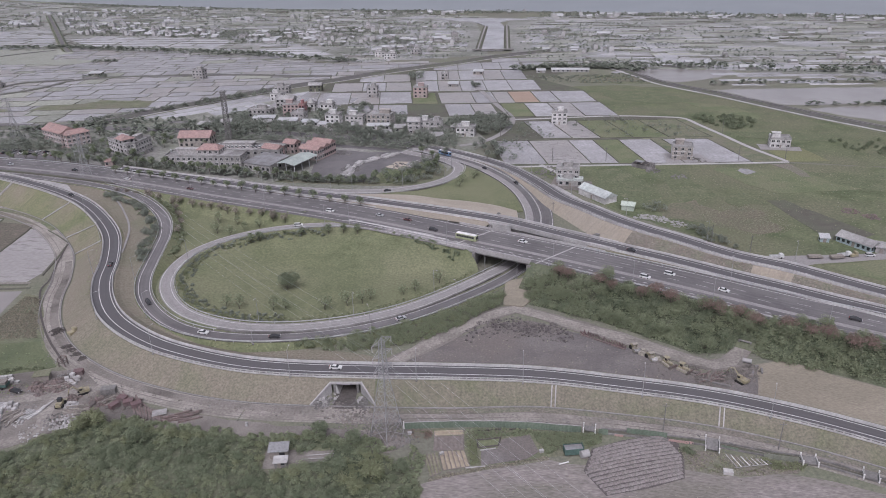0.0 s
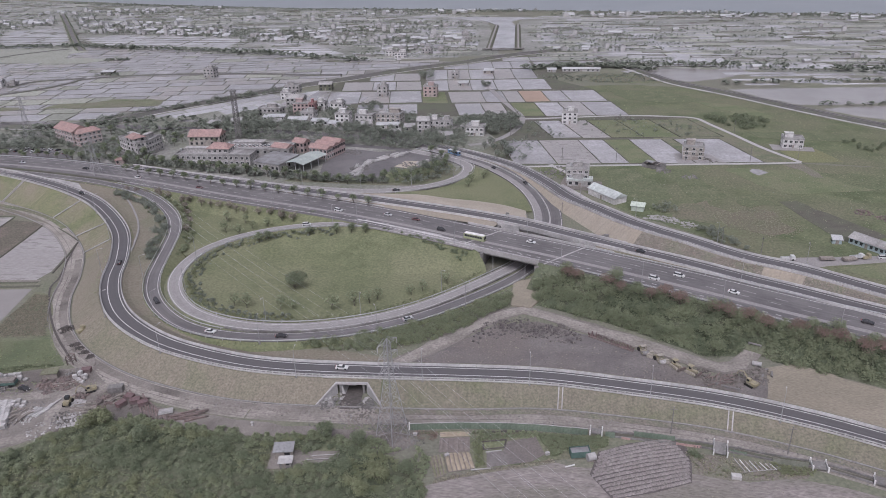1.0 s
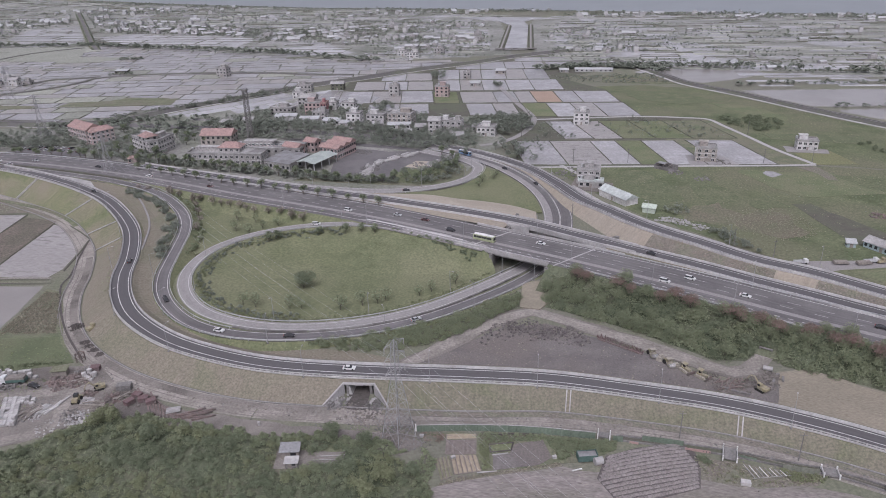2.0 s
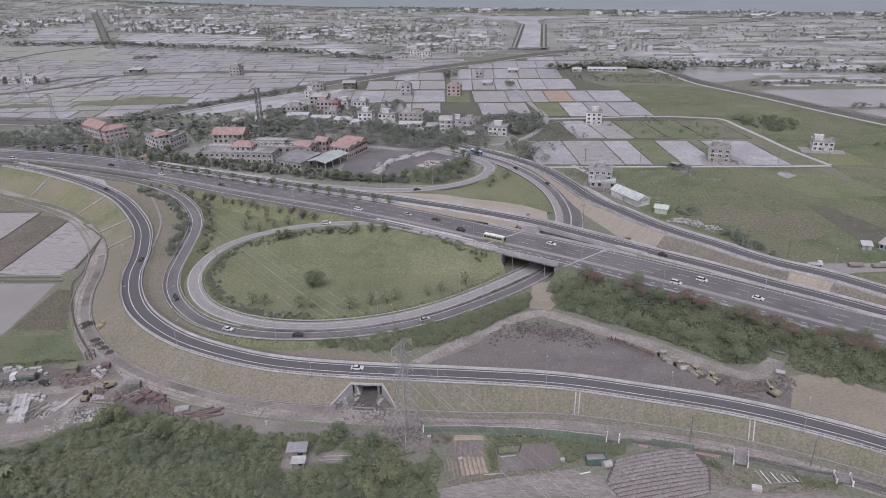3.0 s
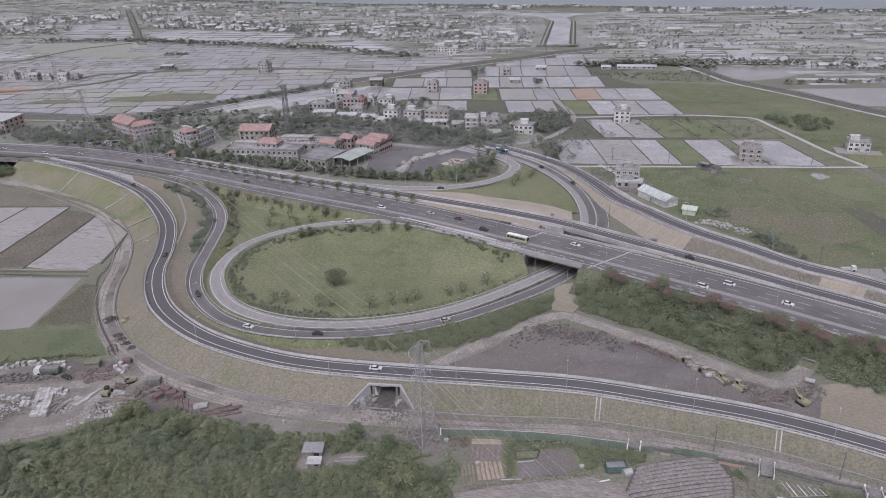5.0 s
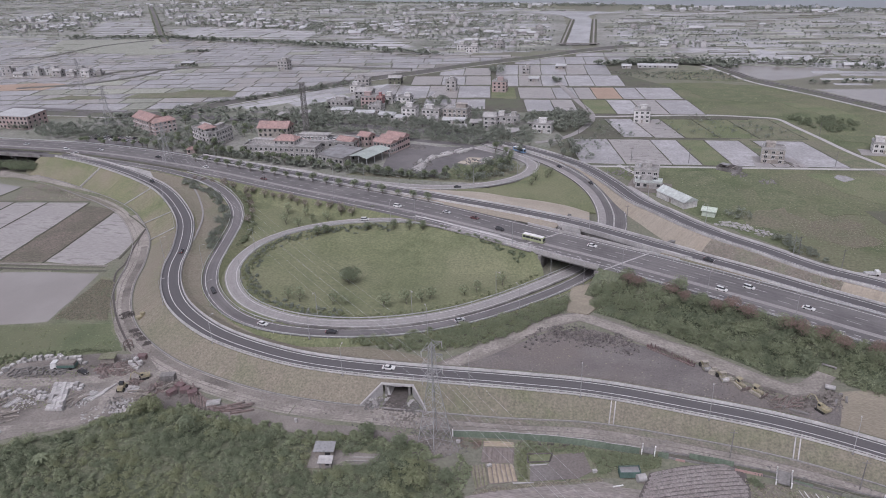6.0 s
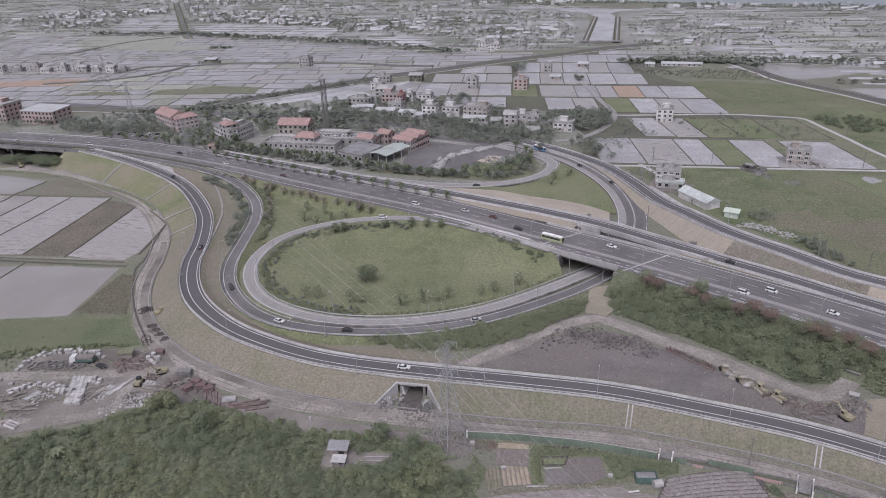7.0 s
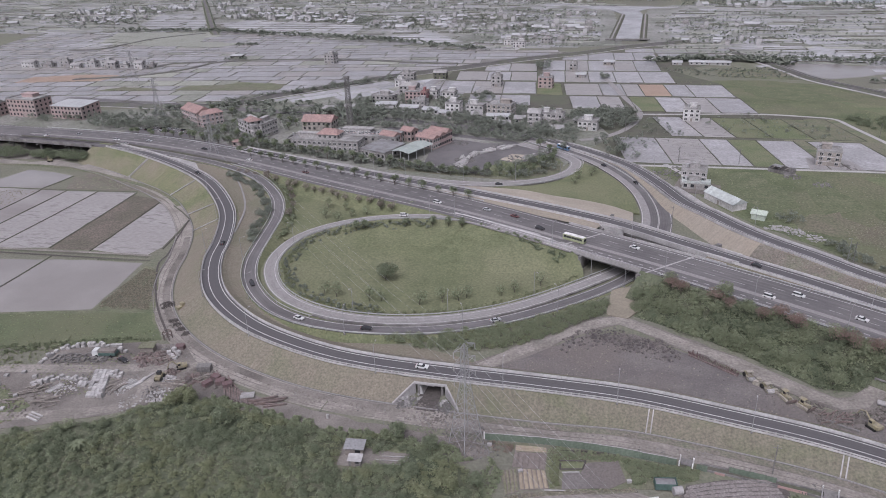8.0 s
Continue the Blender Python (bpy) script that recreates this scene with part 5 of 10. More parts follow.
leaf_stuff("thicket", [c for c in clumps if -0.06 < tint(c[0], c[1]) < 0.24], BUSH_SOFT, M["leaf"], "leafy green clumps all over the thicket", "thicket", 211)
leaf_stuff("thicket", [c for c in clumps if tint(c[0], c[1]) >= 0.24], BUSH_SOFT, M["leaf_olive"], "yellow-green clumps in the thicket", "thicket", 212)
leaf_stuff("thicket", [c for c in clumps if tint(c[0], c[1]) <= -0.06], BUSH_SOFT, M["leaf_dark"], "dark green clumps in the thicket", "thicket", 213)
for words, mat, lo, hi in (("rounded green bushes swelling out of the thicket", "leaf", -0.08, 0.2), ("olive-green bushes in the thicket", "leaf_olive", 0.2, 9), ("dark green bushes in the thicket", "leaf_dark", -9, -0.08)):
    leaf_stuff("thicket_bushes", [c for c in crowns if lo <= tint(c[0], c[1]) < hi], WOOD, M[mat], words, "bushes", 25)
field("thicket_floor", THICKET, M["grass_wild"], 0.06, "rank grass under the thicket", "grass")
tall = tree("thicket_tree", 6.2, 3.2, M["leaf_olive"], "broad olive-green tree above the thicket", 73, 900, 0.5, 1.5, group="thicket trees")
plant(tall, [(-22, 131.5, 0), (-98.5, 151, 0), (-102, 149, 0), (-26, 127, 0)], 7)
tall2 = tree("thicket_tree", 5.4, 2.6, M["leaf_dark"], "dark green tree above the thicket", 74, 800, 0.45, 1.3, group="thicket trees")
plant(tall2, [(-31, 133, 0), (-16, 134, 0), (-62, 140, 0), (-84, 143, 0), (-37.5, 147.5, 0), (-28.5, 144.5, 0)], 8)
leaf_stuff("thicket_edge", scatter([(-104, 153.5), (-90, 154), (-76, 151.5), (-53, 147.5), (-40, 149.5), (-40, 147), (-53, 144), (-78, 147.5), (-100, 150)], 150, 162, (0.6, 1.3)), BUSH, M["leaf"], "low creepers spilling towards the track", "creepers", 162)
leaf_stuff("scrub", scatter([(-42, 149), (-30, 146.5), (-24, 146), (-18, 143), (-24, 141), (-38, 145)], 60, 23, (0.6, 1.3)), BUSH, M["leaf"], "bushes beside the track", "scrub", 13)


def palm(x, y, h, seed):
    rng = random.Random(seed)
    ob = tagged(new("banana_plant"), "banana plant with long drooping leaves in the thicket", "plant")
    part("trunk", Geo().tube((0, 0, 0), (0, 0, h), 0.14, 0.1, 7), M["bark"], ob)
    for i in range(10):
        a, g = i * math.tau / 10 + rng.uniform(-.2, .2), Geo()
        pts = [(Vector((math.cos(a) * d, math.sin(a) * d, h + 0.9 * d - 0.42 * d * d)), w) for d, w in ((0.1, .1), (.7, .3), (1.3, .32), (1.9, .22), (2.3, .05))]
        side = Vector((-math.sin(a), math.cos(a), 0))
        v = [q for p, w in pts for q in (p - side * w, p + side * w)]
        g.add(v, [(2 * k, 2 * k + 1, 2 * k + 3, 2 * k + 2) for k in range(4)])
        part("leaf", g, M["leaf"], ob)
    ob.matrix_basis = pose(x, y, 0)


palm(-115, 127.2, 3.4, 1)

# ---------------- tufts of grass ----------------
def slope_tufts(path, side, half, n, seed, size, slope=1.5, low=0.0):
    rng = random.Random(seed)
    nrm, out = sideways(path), []
    for _ in range(n):
        i = rng.randrange(len(path) - 1)
        k = rng.random()
        p = path[i] * (1 - k) + path[i + 1] * k
        d = rng.uniform(0.3, 0.5 + slope * (p[2] - low))
        if noise.noise(Vector((p[0] * 0.09 + d * 0.15, p[1] * 0.09, seed))) < -0.12:
            continue
        o = side * (half + d)
        out.append((p[0] + nrm[i, 0] * o, p[1] + nrm[i, 1] * o, max(low, p[2] - max(0, d - 0.5) / slope) - 0.08, rng.uniform(*size)))
    return out


leaf_stuff("bank_grass", slope_tufts(RAMP_W, -1, 3.5, 420, 51, (0.08, 0.18)) + slope_tufts(RAMP_E, -1, 3.5, 320, 52, (0.08, 0.18)) + slope_tufts(RAMP_W, 1, 4.2, 300, 53, (0.1, 0.26)) + slope_tufts(RAMP_E, 1, 4.2, 160, 54, (0.1, 0.24)), TUFT, M["leaf_straw"], "dry grass tufts on the new bank", "grass", 51)
leaf_stuff("bank_grass", slope_tufts(RAMP_W, -1, 3.5, 320, 55, (0.1, 0.2)) + slope_tufts(RAMP_E, -1, 3.5, 260, 56, (0.1, 0.2)) + slope_tufts(LOOP_OUT, 1, 3.1, 420, 57, (0.25, 0.5)) + [], TUFT, M["leaf_olive"], "green grass tufts on the banks", "grass", 52)
LAWN = [(-109, 236), (-110, 250), (-103, 263), (-91.7, 272), (-75, 277), (-57, 279), (-40, 277), (-16, 265), (1, 250.5), (4, 243), (-14, 227), (-28, 219), (-44, 212.7), (-60, 209), (-76, 209), (-95, 217)]
leaf_stuff("bank_grass", slope_tufts(cut(RAMP, (-274, 361), (-192, 318)), -1, 3.5, 500, 62, (0.12, 0.26)) + slope_tufts(cut(RAMP, (-150, 269), (-130, 220)), -1, 3.5, 260, 63, (0.2, 0.4)), TUFT, M["leaf_olive"], "lush green grass on the new bank", "grass", 56)
leaf_stuff("lawn_tufts", [(x, y, lawn_z(x, y), s) for x, y, z, s in scatter(LAWN, 500, 59, (0.08, 0.2))], TUFT, M["leaf_olive"], "tufts of longer grass on the lawn", "grass", 53)
rubble("soil_clods", [(x, y, 6, 22, 0.05) for x, y, z, s in scatter([(-9, 128), (4, 134), (24, 139), (30, 126), (60, 133), (96, 128), (110, 100), (-8, 106)], 46, 161, (1, 1))], 0.16, M["bare"], "clods and stones on the bare soil", "clods", 161)
leaf_stuff("soil_weeds", scatter([(-9, 128), (4, 134), (24, 139), (30, 126), (60, 133), (96, 128), (110, 100), (-8, 106)], 500, 60, (0.08, 0.25)), TUFT, M["leaf_straw"], "sparse dry weeds on the bare soil", "weeds", 54)
leaf_stuff("lot_weeds", scatter([(-20, 182), (6, 204), (21, 206), (60, 181), (84, 168), (30, 179)], 350, 61, (0.1, 0.3)), TUFT, M["leaf_straw"], "sparse dry weeds on the ash-grey lot", "weeds", 55)

# ---------------- gardens and fences before the slip road ----------------
field("bare_ground", [(-11, 131), (-1, 134.6), (6, 135.9), (20, 139.6), (30, 137), (56, 137), (64, 134), (80, 134.5), (100, 128), (120, 100), (-9, 104)], M["bare"], 0.05, "bare greyish soil with sparse weeds", "ground", 1.0)
field("verge_grass", [(-16, 150.6), (10, 151.0), (35, 149.4), (34, 146), (26, 142), (20, 140.5), (2, 136), (-1, 141), (-9, 149)], M["grass_wild"], 0.07, "rank green grass inside the fence", "grass", 0.8)
field("verge_earth", [(52.5, 144.5), (58, 143.4), (70, 140.9), (81, 138), (79, 135.6), (70, 134.3), (61, 135), (53, 136)], M["weedy_earth"], 0.07, "brown weedy ground beside the channel", "earth", 0.8)
field("garden_edge", [(-9, 132.4), (-5.5, 134.8), (1, 136.6), (5, 136.9), (14.6, 139.0), (20, 140.6), (20.2, 139.4), (13, 137.4), (4, 135.3), (-4, 133.2), (-9, 131.4)], M["weedy_earth"], 0.09, "brown weedy margin below the garden beds", "earth", 0.4)


def beds(quad, mat, label, rows, high=0.22, gap=0.18):
    """A tilled plot whose ridges run from its first side to the third."""
    c = [Vector((*p, 0)) for p in quad]
    ob = tagged(part("garden_plot", Geo().prism([p[:2] for p in c], -0.3, 0.12), M["brown_soil"]), label, "garden plot")
    rng = random.Random(rows)

    def at(u, v, z):
        p = (c[0].lerp(c[1], u)).lerp(c[3].lerp(c[2], u), v)
        return (p.x, p.y, z)
    for i in range(rows):
        a, b = (i + gap / 2) / rows, (i + 1 - gap / 2) / rows
        k, n, v = 0.26 * (b - a), 5, []
        for j in range(n + 1):
            t, e = 0.02 + 0.96 * j / n, rng.uniform(-0.04, 0.04) / rows
            h = 0.12 + (high if 0 < j < n else high * 0.3) * rng.uniform(0.8, 1.15)
            v += [at(a + e, t, 0.1), at(a + k + e, t, h), at(b - k + e, t, h), at(b + e, t, 0.1)]
        part("ridge", Geo().add(v, [(j * 4 + q, j * 4 + q + 1, j * 4 + q + 5, j * 4 + q + 4) for j in range(n) for q in range(3)]), mat, ob)
    return ob


beds([(-8.6, 150.3), (-8.4, 148.2), (-0.6, 148.8), (-0.8, 150.6)], M["straw"], "straw-coloured seed bed in a garden", 3)
beds([(-8.4, 142.5), (-0.5, 142.8), (-0.6, 148.5), (-8.4, 147.9)], M["brown_soil"], "brown tilled garden bed", 6)
beds([(-5.6, 135.2), (0.9, 136.8), (-0.5, 142.6), (-7.0, 142.2)], M["straw"], "straw-covered garden bed with ridges", 6)
beds([(-8.7, 132.9), (-5.8, 134.8), (-7.2, 142.0), (-10.8, 140.7)], M["olive_soil"], "narrow greenish garden bed", 4)
field("garden_bed", [(3.6, 142.4), (7.6, 143.2), (9.2, 147.1), (16.4, 148.8), (18.2, 142.4), (14.6, 139.4), (3.8, 137.1)], M["ash"], 0.14, "smooth dark grey tilled bed", "garden plot", 0.25)
seed_frame = tagged(part("seed_bed", Geo().prism([(3.2, 143.6), (8.0, 144.6), (8.5, 147.3), (2.8, 146.3)], -0.2, 0.16), M["grass_bright"]), "small green seed bed in a dark timber frame", "garden plot")
for a, b in (((3.0, 143.5), (8.1, 144.5)), ((8.1, 144.5), (8.7, 147.4)), ((8.7, 147.4), (2.6, 146.4)), ((2.6, 146.4), (3.0, 143.5))):
    part("board", Geo().tube((*a, 0.3), (*b, 0.3), 0.2, 0.2, 4), M["wet_earth_shade"], seed_frame)
for a, b, mat, label in (((3.4, 142.5), (7.4, 143.3), "concrete", "pale board along the edge of a garden bed"), ((-0.2, 136.0), (4.6, 136.7), "concrete", "pale board along the edge of a garden bed"), ((2.4, 150.0), (9, 150.9), "wet_earth_shade", "dark timber lying in weeds by the fence"),
                         ((8.6, 150.6), (14, 151.0), "wet_earth_shade", "dark timber lying in weeds by the fence"), ((22.6, 137.6), (25.0, 138.4), "white", "white plank lying on bare soil")):
    tagged(part("timber_beam", Geo().tube((*a, 0.25), (*b, 0.3), 0.17, 0.17, 6), M[mat]), label, "timber", "garden timbers")
crate = tagged(part("crate", Geo().box(-0.5, -0.35, 0, 0.5, 0.35, 0.6).box(-0.56, -0.4, 0.6, 0.56, 0.4, 0.68), M["concrete"]), "small pale crate at the edge of a garden bed", "crate", "crates")
crate_spots = ((18.7, 142.2, 20), (-14.8, 148.9, 5), (-6.2, 141.0, 40))
crate.matrix_basis = pose(*crate_spots[0][:2], 0.08, 0, 0, crate_spots[0][2])
for x, y, r in crate_spots[1:]:
    copy_thing(crate, pose(x, y, 0.08, 0, 0, r))

PLOUGH = ([(32.6, 127.6), (28.6, 135.4), (31.7, 143.1)], [(42.1, 130.3), (40.6, 138.6), (40.1, 146.5)], [(51.4, 133.5), (53.0, 141.5), (50.5, 148.8)])
ploughed = tagged(part("ploughed_field", Geo().prism([(32.2, 127.2), (28.2, 135.4), (31.4, 143.5), (40, 147), (50.8, 149.2), (53.5, 145.6), (53.4, 140), (51.6, 133.1), (42.1, 129.6)], -0.3, 0.1), M["furrow"]), "grey ploughed field with long ragged ridges", "field")
pl = random.Random(5)
for i in range(13):
    k = (i + 0.3) / 12.6
    ends = []
    for a, b, c in PLOUGH:
        u = k * 2
        p, q, s = ((a, b, u) if u < 1 else (b, c, u - 1))
        ends.append(Vector(p).lerp(Vector(q), s))
    start = ends[0] - Vector((0, 0.6 * math.sin(k * math.pi)))
    n, g, v = 26, Geo(), []
    for t in range(n + 1):
        u = t / n
        p = start * (1 - u) ** 2 + 2 * u * (1 - u) * (2 * ends[1] - (start + ends[2]) / 2) + ends[2] * u ** 2
        w, h, e = pl.uniform(0.42, 0.52), pl.uniform(0.22, 0.42), pl.uniform(-0.08, 0.08)
        if t in (0, n):
            h *= 0.3
        for o, z in ((w, 0), (w * 0.45, h), (-w * 0.35, h * 0.95), (-w, 0)):
            v.append((p.x - 0.24 * o, p.y + o + e, 0.1 + z))
    g.add(v, [(t * 4 + q + 1, t * 4 + q, (t + 1) * 4 + q, (t + 1) * 4 + q + 1) for t in range(n) for q in range(3)])
    part("ridge", g, M["ridge_soil"], ploughed)


def panel_fence(points, high, mat, label, width=2.0, rail=False):
    path = spline([(*p, 0.0) for p in points], 1.0)
    ob = tagged(new("panel_fence"), label, "fence")
    n = 12
    front = [(-width / 2 + width * k / n, -0.07 if k % 4 in (0, 1) else 0.0) for k in range(n + 1)]
    v = [(x, y, z) for z in (0, high) for x, y in front] + [(x, y + 0.03, z) for z in (0, high) for x, y in front]
    m = n + 1
    f = [(k, k + 1, m + k + 1, m + k) for k in range(n)] + [(3 * m + k, 3 * m + k + 1, 2 * m + k + 1, 2 * m + k) for k in range(n)] + [(m + k, m + k + 1, 3 * m + k + 1, 3 * m + k) for k in range(n)]
    mesh = Geo().add(v, f).mesh("panel", mat)
    cap = Geo().box(-width / 2, -0.1, high, width / 2, 0.06, high + 0.1).mesh("rail", M["concrete"])
    rng = random.Random(len(points))
    for p, a in along(path, width, width / 2):
        o = part("panel", mesh, None, ob)
        o.matrix_basis = pose(p.x, p.y, p.z, rng.uniform(-2, 2), 0, math.degrees(a))
        if rail:
            part("rail", cap, None, ob, "pale rail along the top").matrix_basis = o.matrix_basis
    if rail:
        x, y = points[0]
        part("post", Geo().box(x - 0.35, y - 0.15, 0, x - 0.05, y + 0.15, high + 0.3), M["white"], ob, "white end post")
    return ob


panel_fence([(-16.3, 151.0), (-8, 151.6), (3, 151.9), (15, 151.5), (29.6, 149.9)], 2.1, M["green_panel"], "long green sheet-metal site fence with a pale top rail", rail=True)
panel_fence([(34.0, 149.4), (36.4, 148.9)], 1.8, M["green_panel"], "short green sheet-metal fence beside a bridge", 1.2)
panel_fence([(41.3, 149.8), (50.9, 148.0)], 1.7, M["green_panel"], "short green sheet-metal fence")
panel_fence([(51.2, 146.7), (57.6, 145.4)], 0.8, M["pink_panel"], "low faded pink sheet fence")
panel_fence([(38.0, 148.7), (40.2, 148.2)], 0.7, M["pink_panel"], "low faded pink sheet fence", 1.1)
panel_fence([(63.6, 144.2), (67.5, 142.8)], 1.0, M["green_panel"], "low green sheet fence beside the channel", 1.3)
panel_fence([(72.6, 140.6), (81.4, 138.8)], 1.5, M["green_net"], "faded green sheet fence half grown over by weeds")
CHANNEL = spline([(34.9, 150.4, 0), (50.7, 147.9, 0), (62.6, 145.3, 0), (73, 142.3, 0), (84, 139.4, 0), (94, 134.4, 0), (108, 126, 0), (120, 118, 0)])
for o in (0.95, -0.95):
    structure("channel_wall", sweep(CHANNEL, [(o + 0.14, 0.5), (o + 0.14, -0.2), (o - 0.14, -0.2), (o - 0.14, 0.5)], closed=True), M["concrete_dark"], "weathered concrete wall of a channel", "wall")
structure("channel_bed", sweep(CHANNEL, [(0.8, 0.08), (-0.8, 0.08)]), M["bund"], "dark muddy channel bed", "channel")


def slab_bridge(x, y, rot, w, l):
    ob = tagged(new("slab_bridge"), "small concrete slab bridge with white end posts over the channel", "bridge", "slab bridges")
    m = pose(x, y, 0, 0, 0, rot)
    part("slab", Geo().box(-w / 2 + 0.3, -l / 2, 0.5, w / 2 - 0.3, l / 2, 0.72, m), M["concrete_dark"], ob)
    for sx in (-1, 1):
        part("parapet", Geo().box(sx * w / 2 - 0.12, -l / 2 + 0.16, 0.35, sx * w / 2 + 0.12, l / 2 - 0.16, 1.0, m), M["concrete"], ob)
        for sy in (-1, 1):
            part("post", Geo().box(sx * w / 2 - 0.15, sy * l / 2 - 0.15, 0, sx * w / 2 + 0.15, sy * l / 2 + 0.15, 1.5, m), M["white"], ob)
    return ob


slab_bridge(61.6, 144.9, -17, 3.2, 4.6)
slab_bridge(31.9, 150.8, -12, 3.0, 2.2)
slab_bridge(83.0, 139.2, -10, 3.4, 3.0)
slab_bridge(95.0, 134.0, -24, 3.2, 2.8)
frames = tagged(new("trellis"), "row of white pipe trellis frames leaning over weeds", "trellis")
for i in range(9):
    k = i / 8
    part("frame", Geo().tube((64.0 + 9.0 * k, 141.8 - 1.9 * k, 0), (64.9 + 8.6 * k, 136.7 + 1.1 * k, 0.55), 0.13, 0.13, 5), M["white" if i % 2 else "slab"], frames)
part("rail", Geo().tube((64.4, 136.5, 0.5), (73.3, 137.9, 0.5), 0.08, 0.08, 5), M["concrete"], frames)
block = tagged(part("masonry_block", Geo().box(-1.1, -0.7, 0, 1.1, 0.7, 0.9), M["slab"]), "pale concrete block at the edge of the weeds", "block")
block.matrix_basis = pose(62.3, 135.0, 0.05, 0, 0, -10)
TRELLIS_GROUND = [(52.5, 144), (58, 142.6), (70, 141), (81, 138), (78, 135.6), (68, 134.2), (54, 136)]
leaf_stuff("weeds", scatter(TRELLIS_GROUND, 150, 25, (0.2, 0.5)), FINE, M["leaf_olive"], "low weeds round the trellis", "weeds", 14)
leaf_stuff("weeds", scatter(TRELLIS_GROUND, 240, 28, (0.2, 0.45)), TUFT, M["leaf_straw"], "dry brown weeds round the trellis", "weeds", 17)
leaf_stuff("weeds", scatter([(72, 140), (82, 138.4), (80, 136), (73, 136.6)], 90, 29, (0.4, 0.9)), FINE, M["leaf_olive"], "weeds grown over the faded fence", "weeds", 18)
leaf_stuff("weeds", scatter([(53.6, 143.8), (56, 143.6), (56, 141.4), (54, 141.6)], 5, 30, (0.8, 1.2)), BUSH_SOFT, M["leaf_dark"], "dark green bush beside the ploughed field", "weeds", 19)
leaf_stuff("weeds", scatter([(17.4, 149.8), (35, 148.6), (33, 145), (26, 145.4), (20, 141.5)], 190, 26, (0.5, 1.0)), BUSH_SOFT, M["leaf"], "lush weeds inside the green fence", "weeds", 15)
leaf_stuff("weeds", scatter([(-0.2, 151.2), (16, 151), (18, 149.3), (9, 148), (2, 147.5), (0.2, 150)], 90, 31, (0.35, 0.75)), BUSH_SOFT, M["leaf"], "weeds along the fence", "weeds", 20)
leaf_stuff("weeds", scatter([(-0.2, 148), (2.4, 147.6), (3, 137.6), (1.4, 136.9), (0.2, 142)], 70, 27, (0.3, 0.65)), BUSH_SOFT, M["leaf_olive"], "weeds along the garden plots", "weeds", 16)
leaf_stuff("weeds", scatter([(-16, 150.6), (-9, 150.8), (-9, 147), (-14, 147.4)], 60, 32, (0.3, 0.6)), FINE, M["leaf_red"], "rusty dry weeds at the end of the fence", "weeds", 21)
leaf_stuff("garden_weeds", scatter([(-16, 150.8), (30, 149.4), (34, 146), (24, 143), (19, 140.5), (18.6, 148), (9, 148.2), (2, 143), (1, 137), (-0.2, 148.8), (-9, 150.6)], 420, 171, (0.15, 0.4)) + scatter([(-14, 146), (-10, 140), (-12, 131), (-16, 134)], 120, 172, (0.3, 0.8)), TUFT, M["leaf"], "rank weeds between garden plots", "weeds", 171)
leaf_stuff("edge_weeds", scatter([(-9, 132.2), (-4, 134.4), (4, 136.6), (20, 140.4), (20, 139.5), (4, 135.5), (-9, 131.6)], 260, 173, (0.15, 0.4)), TUFT, M["leaf_straw"], "dry brown weeds on the margin of the beds", "weeds", 172)


def shed(name, x, y, rot, w, d, h, wall, roof, label, pitch=0.5, doors=True):
    ob = tagged(new(name), label, "shed")
    m = pose(x, y, 0, 0, 0, rot)
    part("wall", Geo().box(-w / 2, -d / 2, 0, w / 2, d / 2, h, m), M[wall], ob)
    g = Geo()
    o = 0.35
    v = [(-w / 2 - o, -d / 2 - o, h), (w / 2 + o, -d / 2 - o, h), (w / 2 + o, d / 2 + o, h + pitch), (-w / 2 - o, d / 2 + o, h + pitch)]
    g.add([m @ Vector(p) for p in v] + [m @ (Vector(p) + Vector((0, 0, 0.12))) for p in v], [(3, 2, 1, 0), (4, 5, 6, 7), (0, 1, 5, 4), (1, 2, 6, 5), (2, 3, 7, 6), (3, 0, 4, 7)])
    part("roof", g, M[roof], ob)
    if doors:
        part("door", Geo().box(-w * 0.3, -d / 2 - 0.06, 0, -w * 0.3 + 0.9, -d / 2 - 0.002, 1.95, m), M["timber"], ob)
        part("window", Geo().box(w * 0.05, -d / 2 - 0.05, 1.0, w * 0.35, -d / 2 - 0.002, 1.8, m), M["glass"], ob)
    return ob


shed("hut", -47.0, 140.6, 6, 4.5, 2.7, 2.2, "timber", "metal_roof", "small grey hut with a sheet-metal roof in a thicket clearing", 0.5)
shed("lean_to", -45.6, 136.6, 6, 2.9, 1.9, 1.8, "concrete_dark", "concrete", "small pale lean-to beside the hut", 0.25)
truck_box = tagged(new("site_container"), "open teal sheet-metal container standing by the garden", "container")
cm = pose(26.6, 142.0, 0.05, 0, 0, 8)
for name, a, b in (("floor", (-2.4, -1.2, 0.35), (2.4, 1.2, 0.5)), ("side", (-2.4, -1.2, 0.5), (2.4, -1.08, 2.0)), ("side", (-2.4, 1.08, 0.5), (2.4, 1.2, 2.0)), ("end", (-2.4, -1.08, 0.5), (-2.28, 1.08, 2.0)), ("end", (2.28, -1.08, 0.5), (2.4, 1.08, 2.3))):
    part(name, Geo().box(*a, *b, cm), M["teal"], truck_box)
part("cover", Geo().box(-2.2, -1.0, 1.7, 2.2, 1.0, 1.85, cm), M["metal_roof"], truck_box, "grey sheet lying in the open top")
for x in (-1.7, 1.7):
    part("skid", Geo().box(x - 0.2, -1.15, 0, x + 0.2, 1.15, 0.35, cm), M["timber"], truck_box)
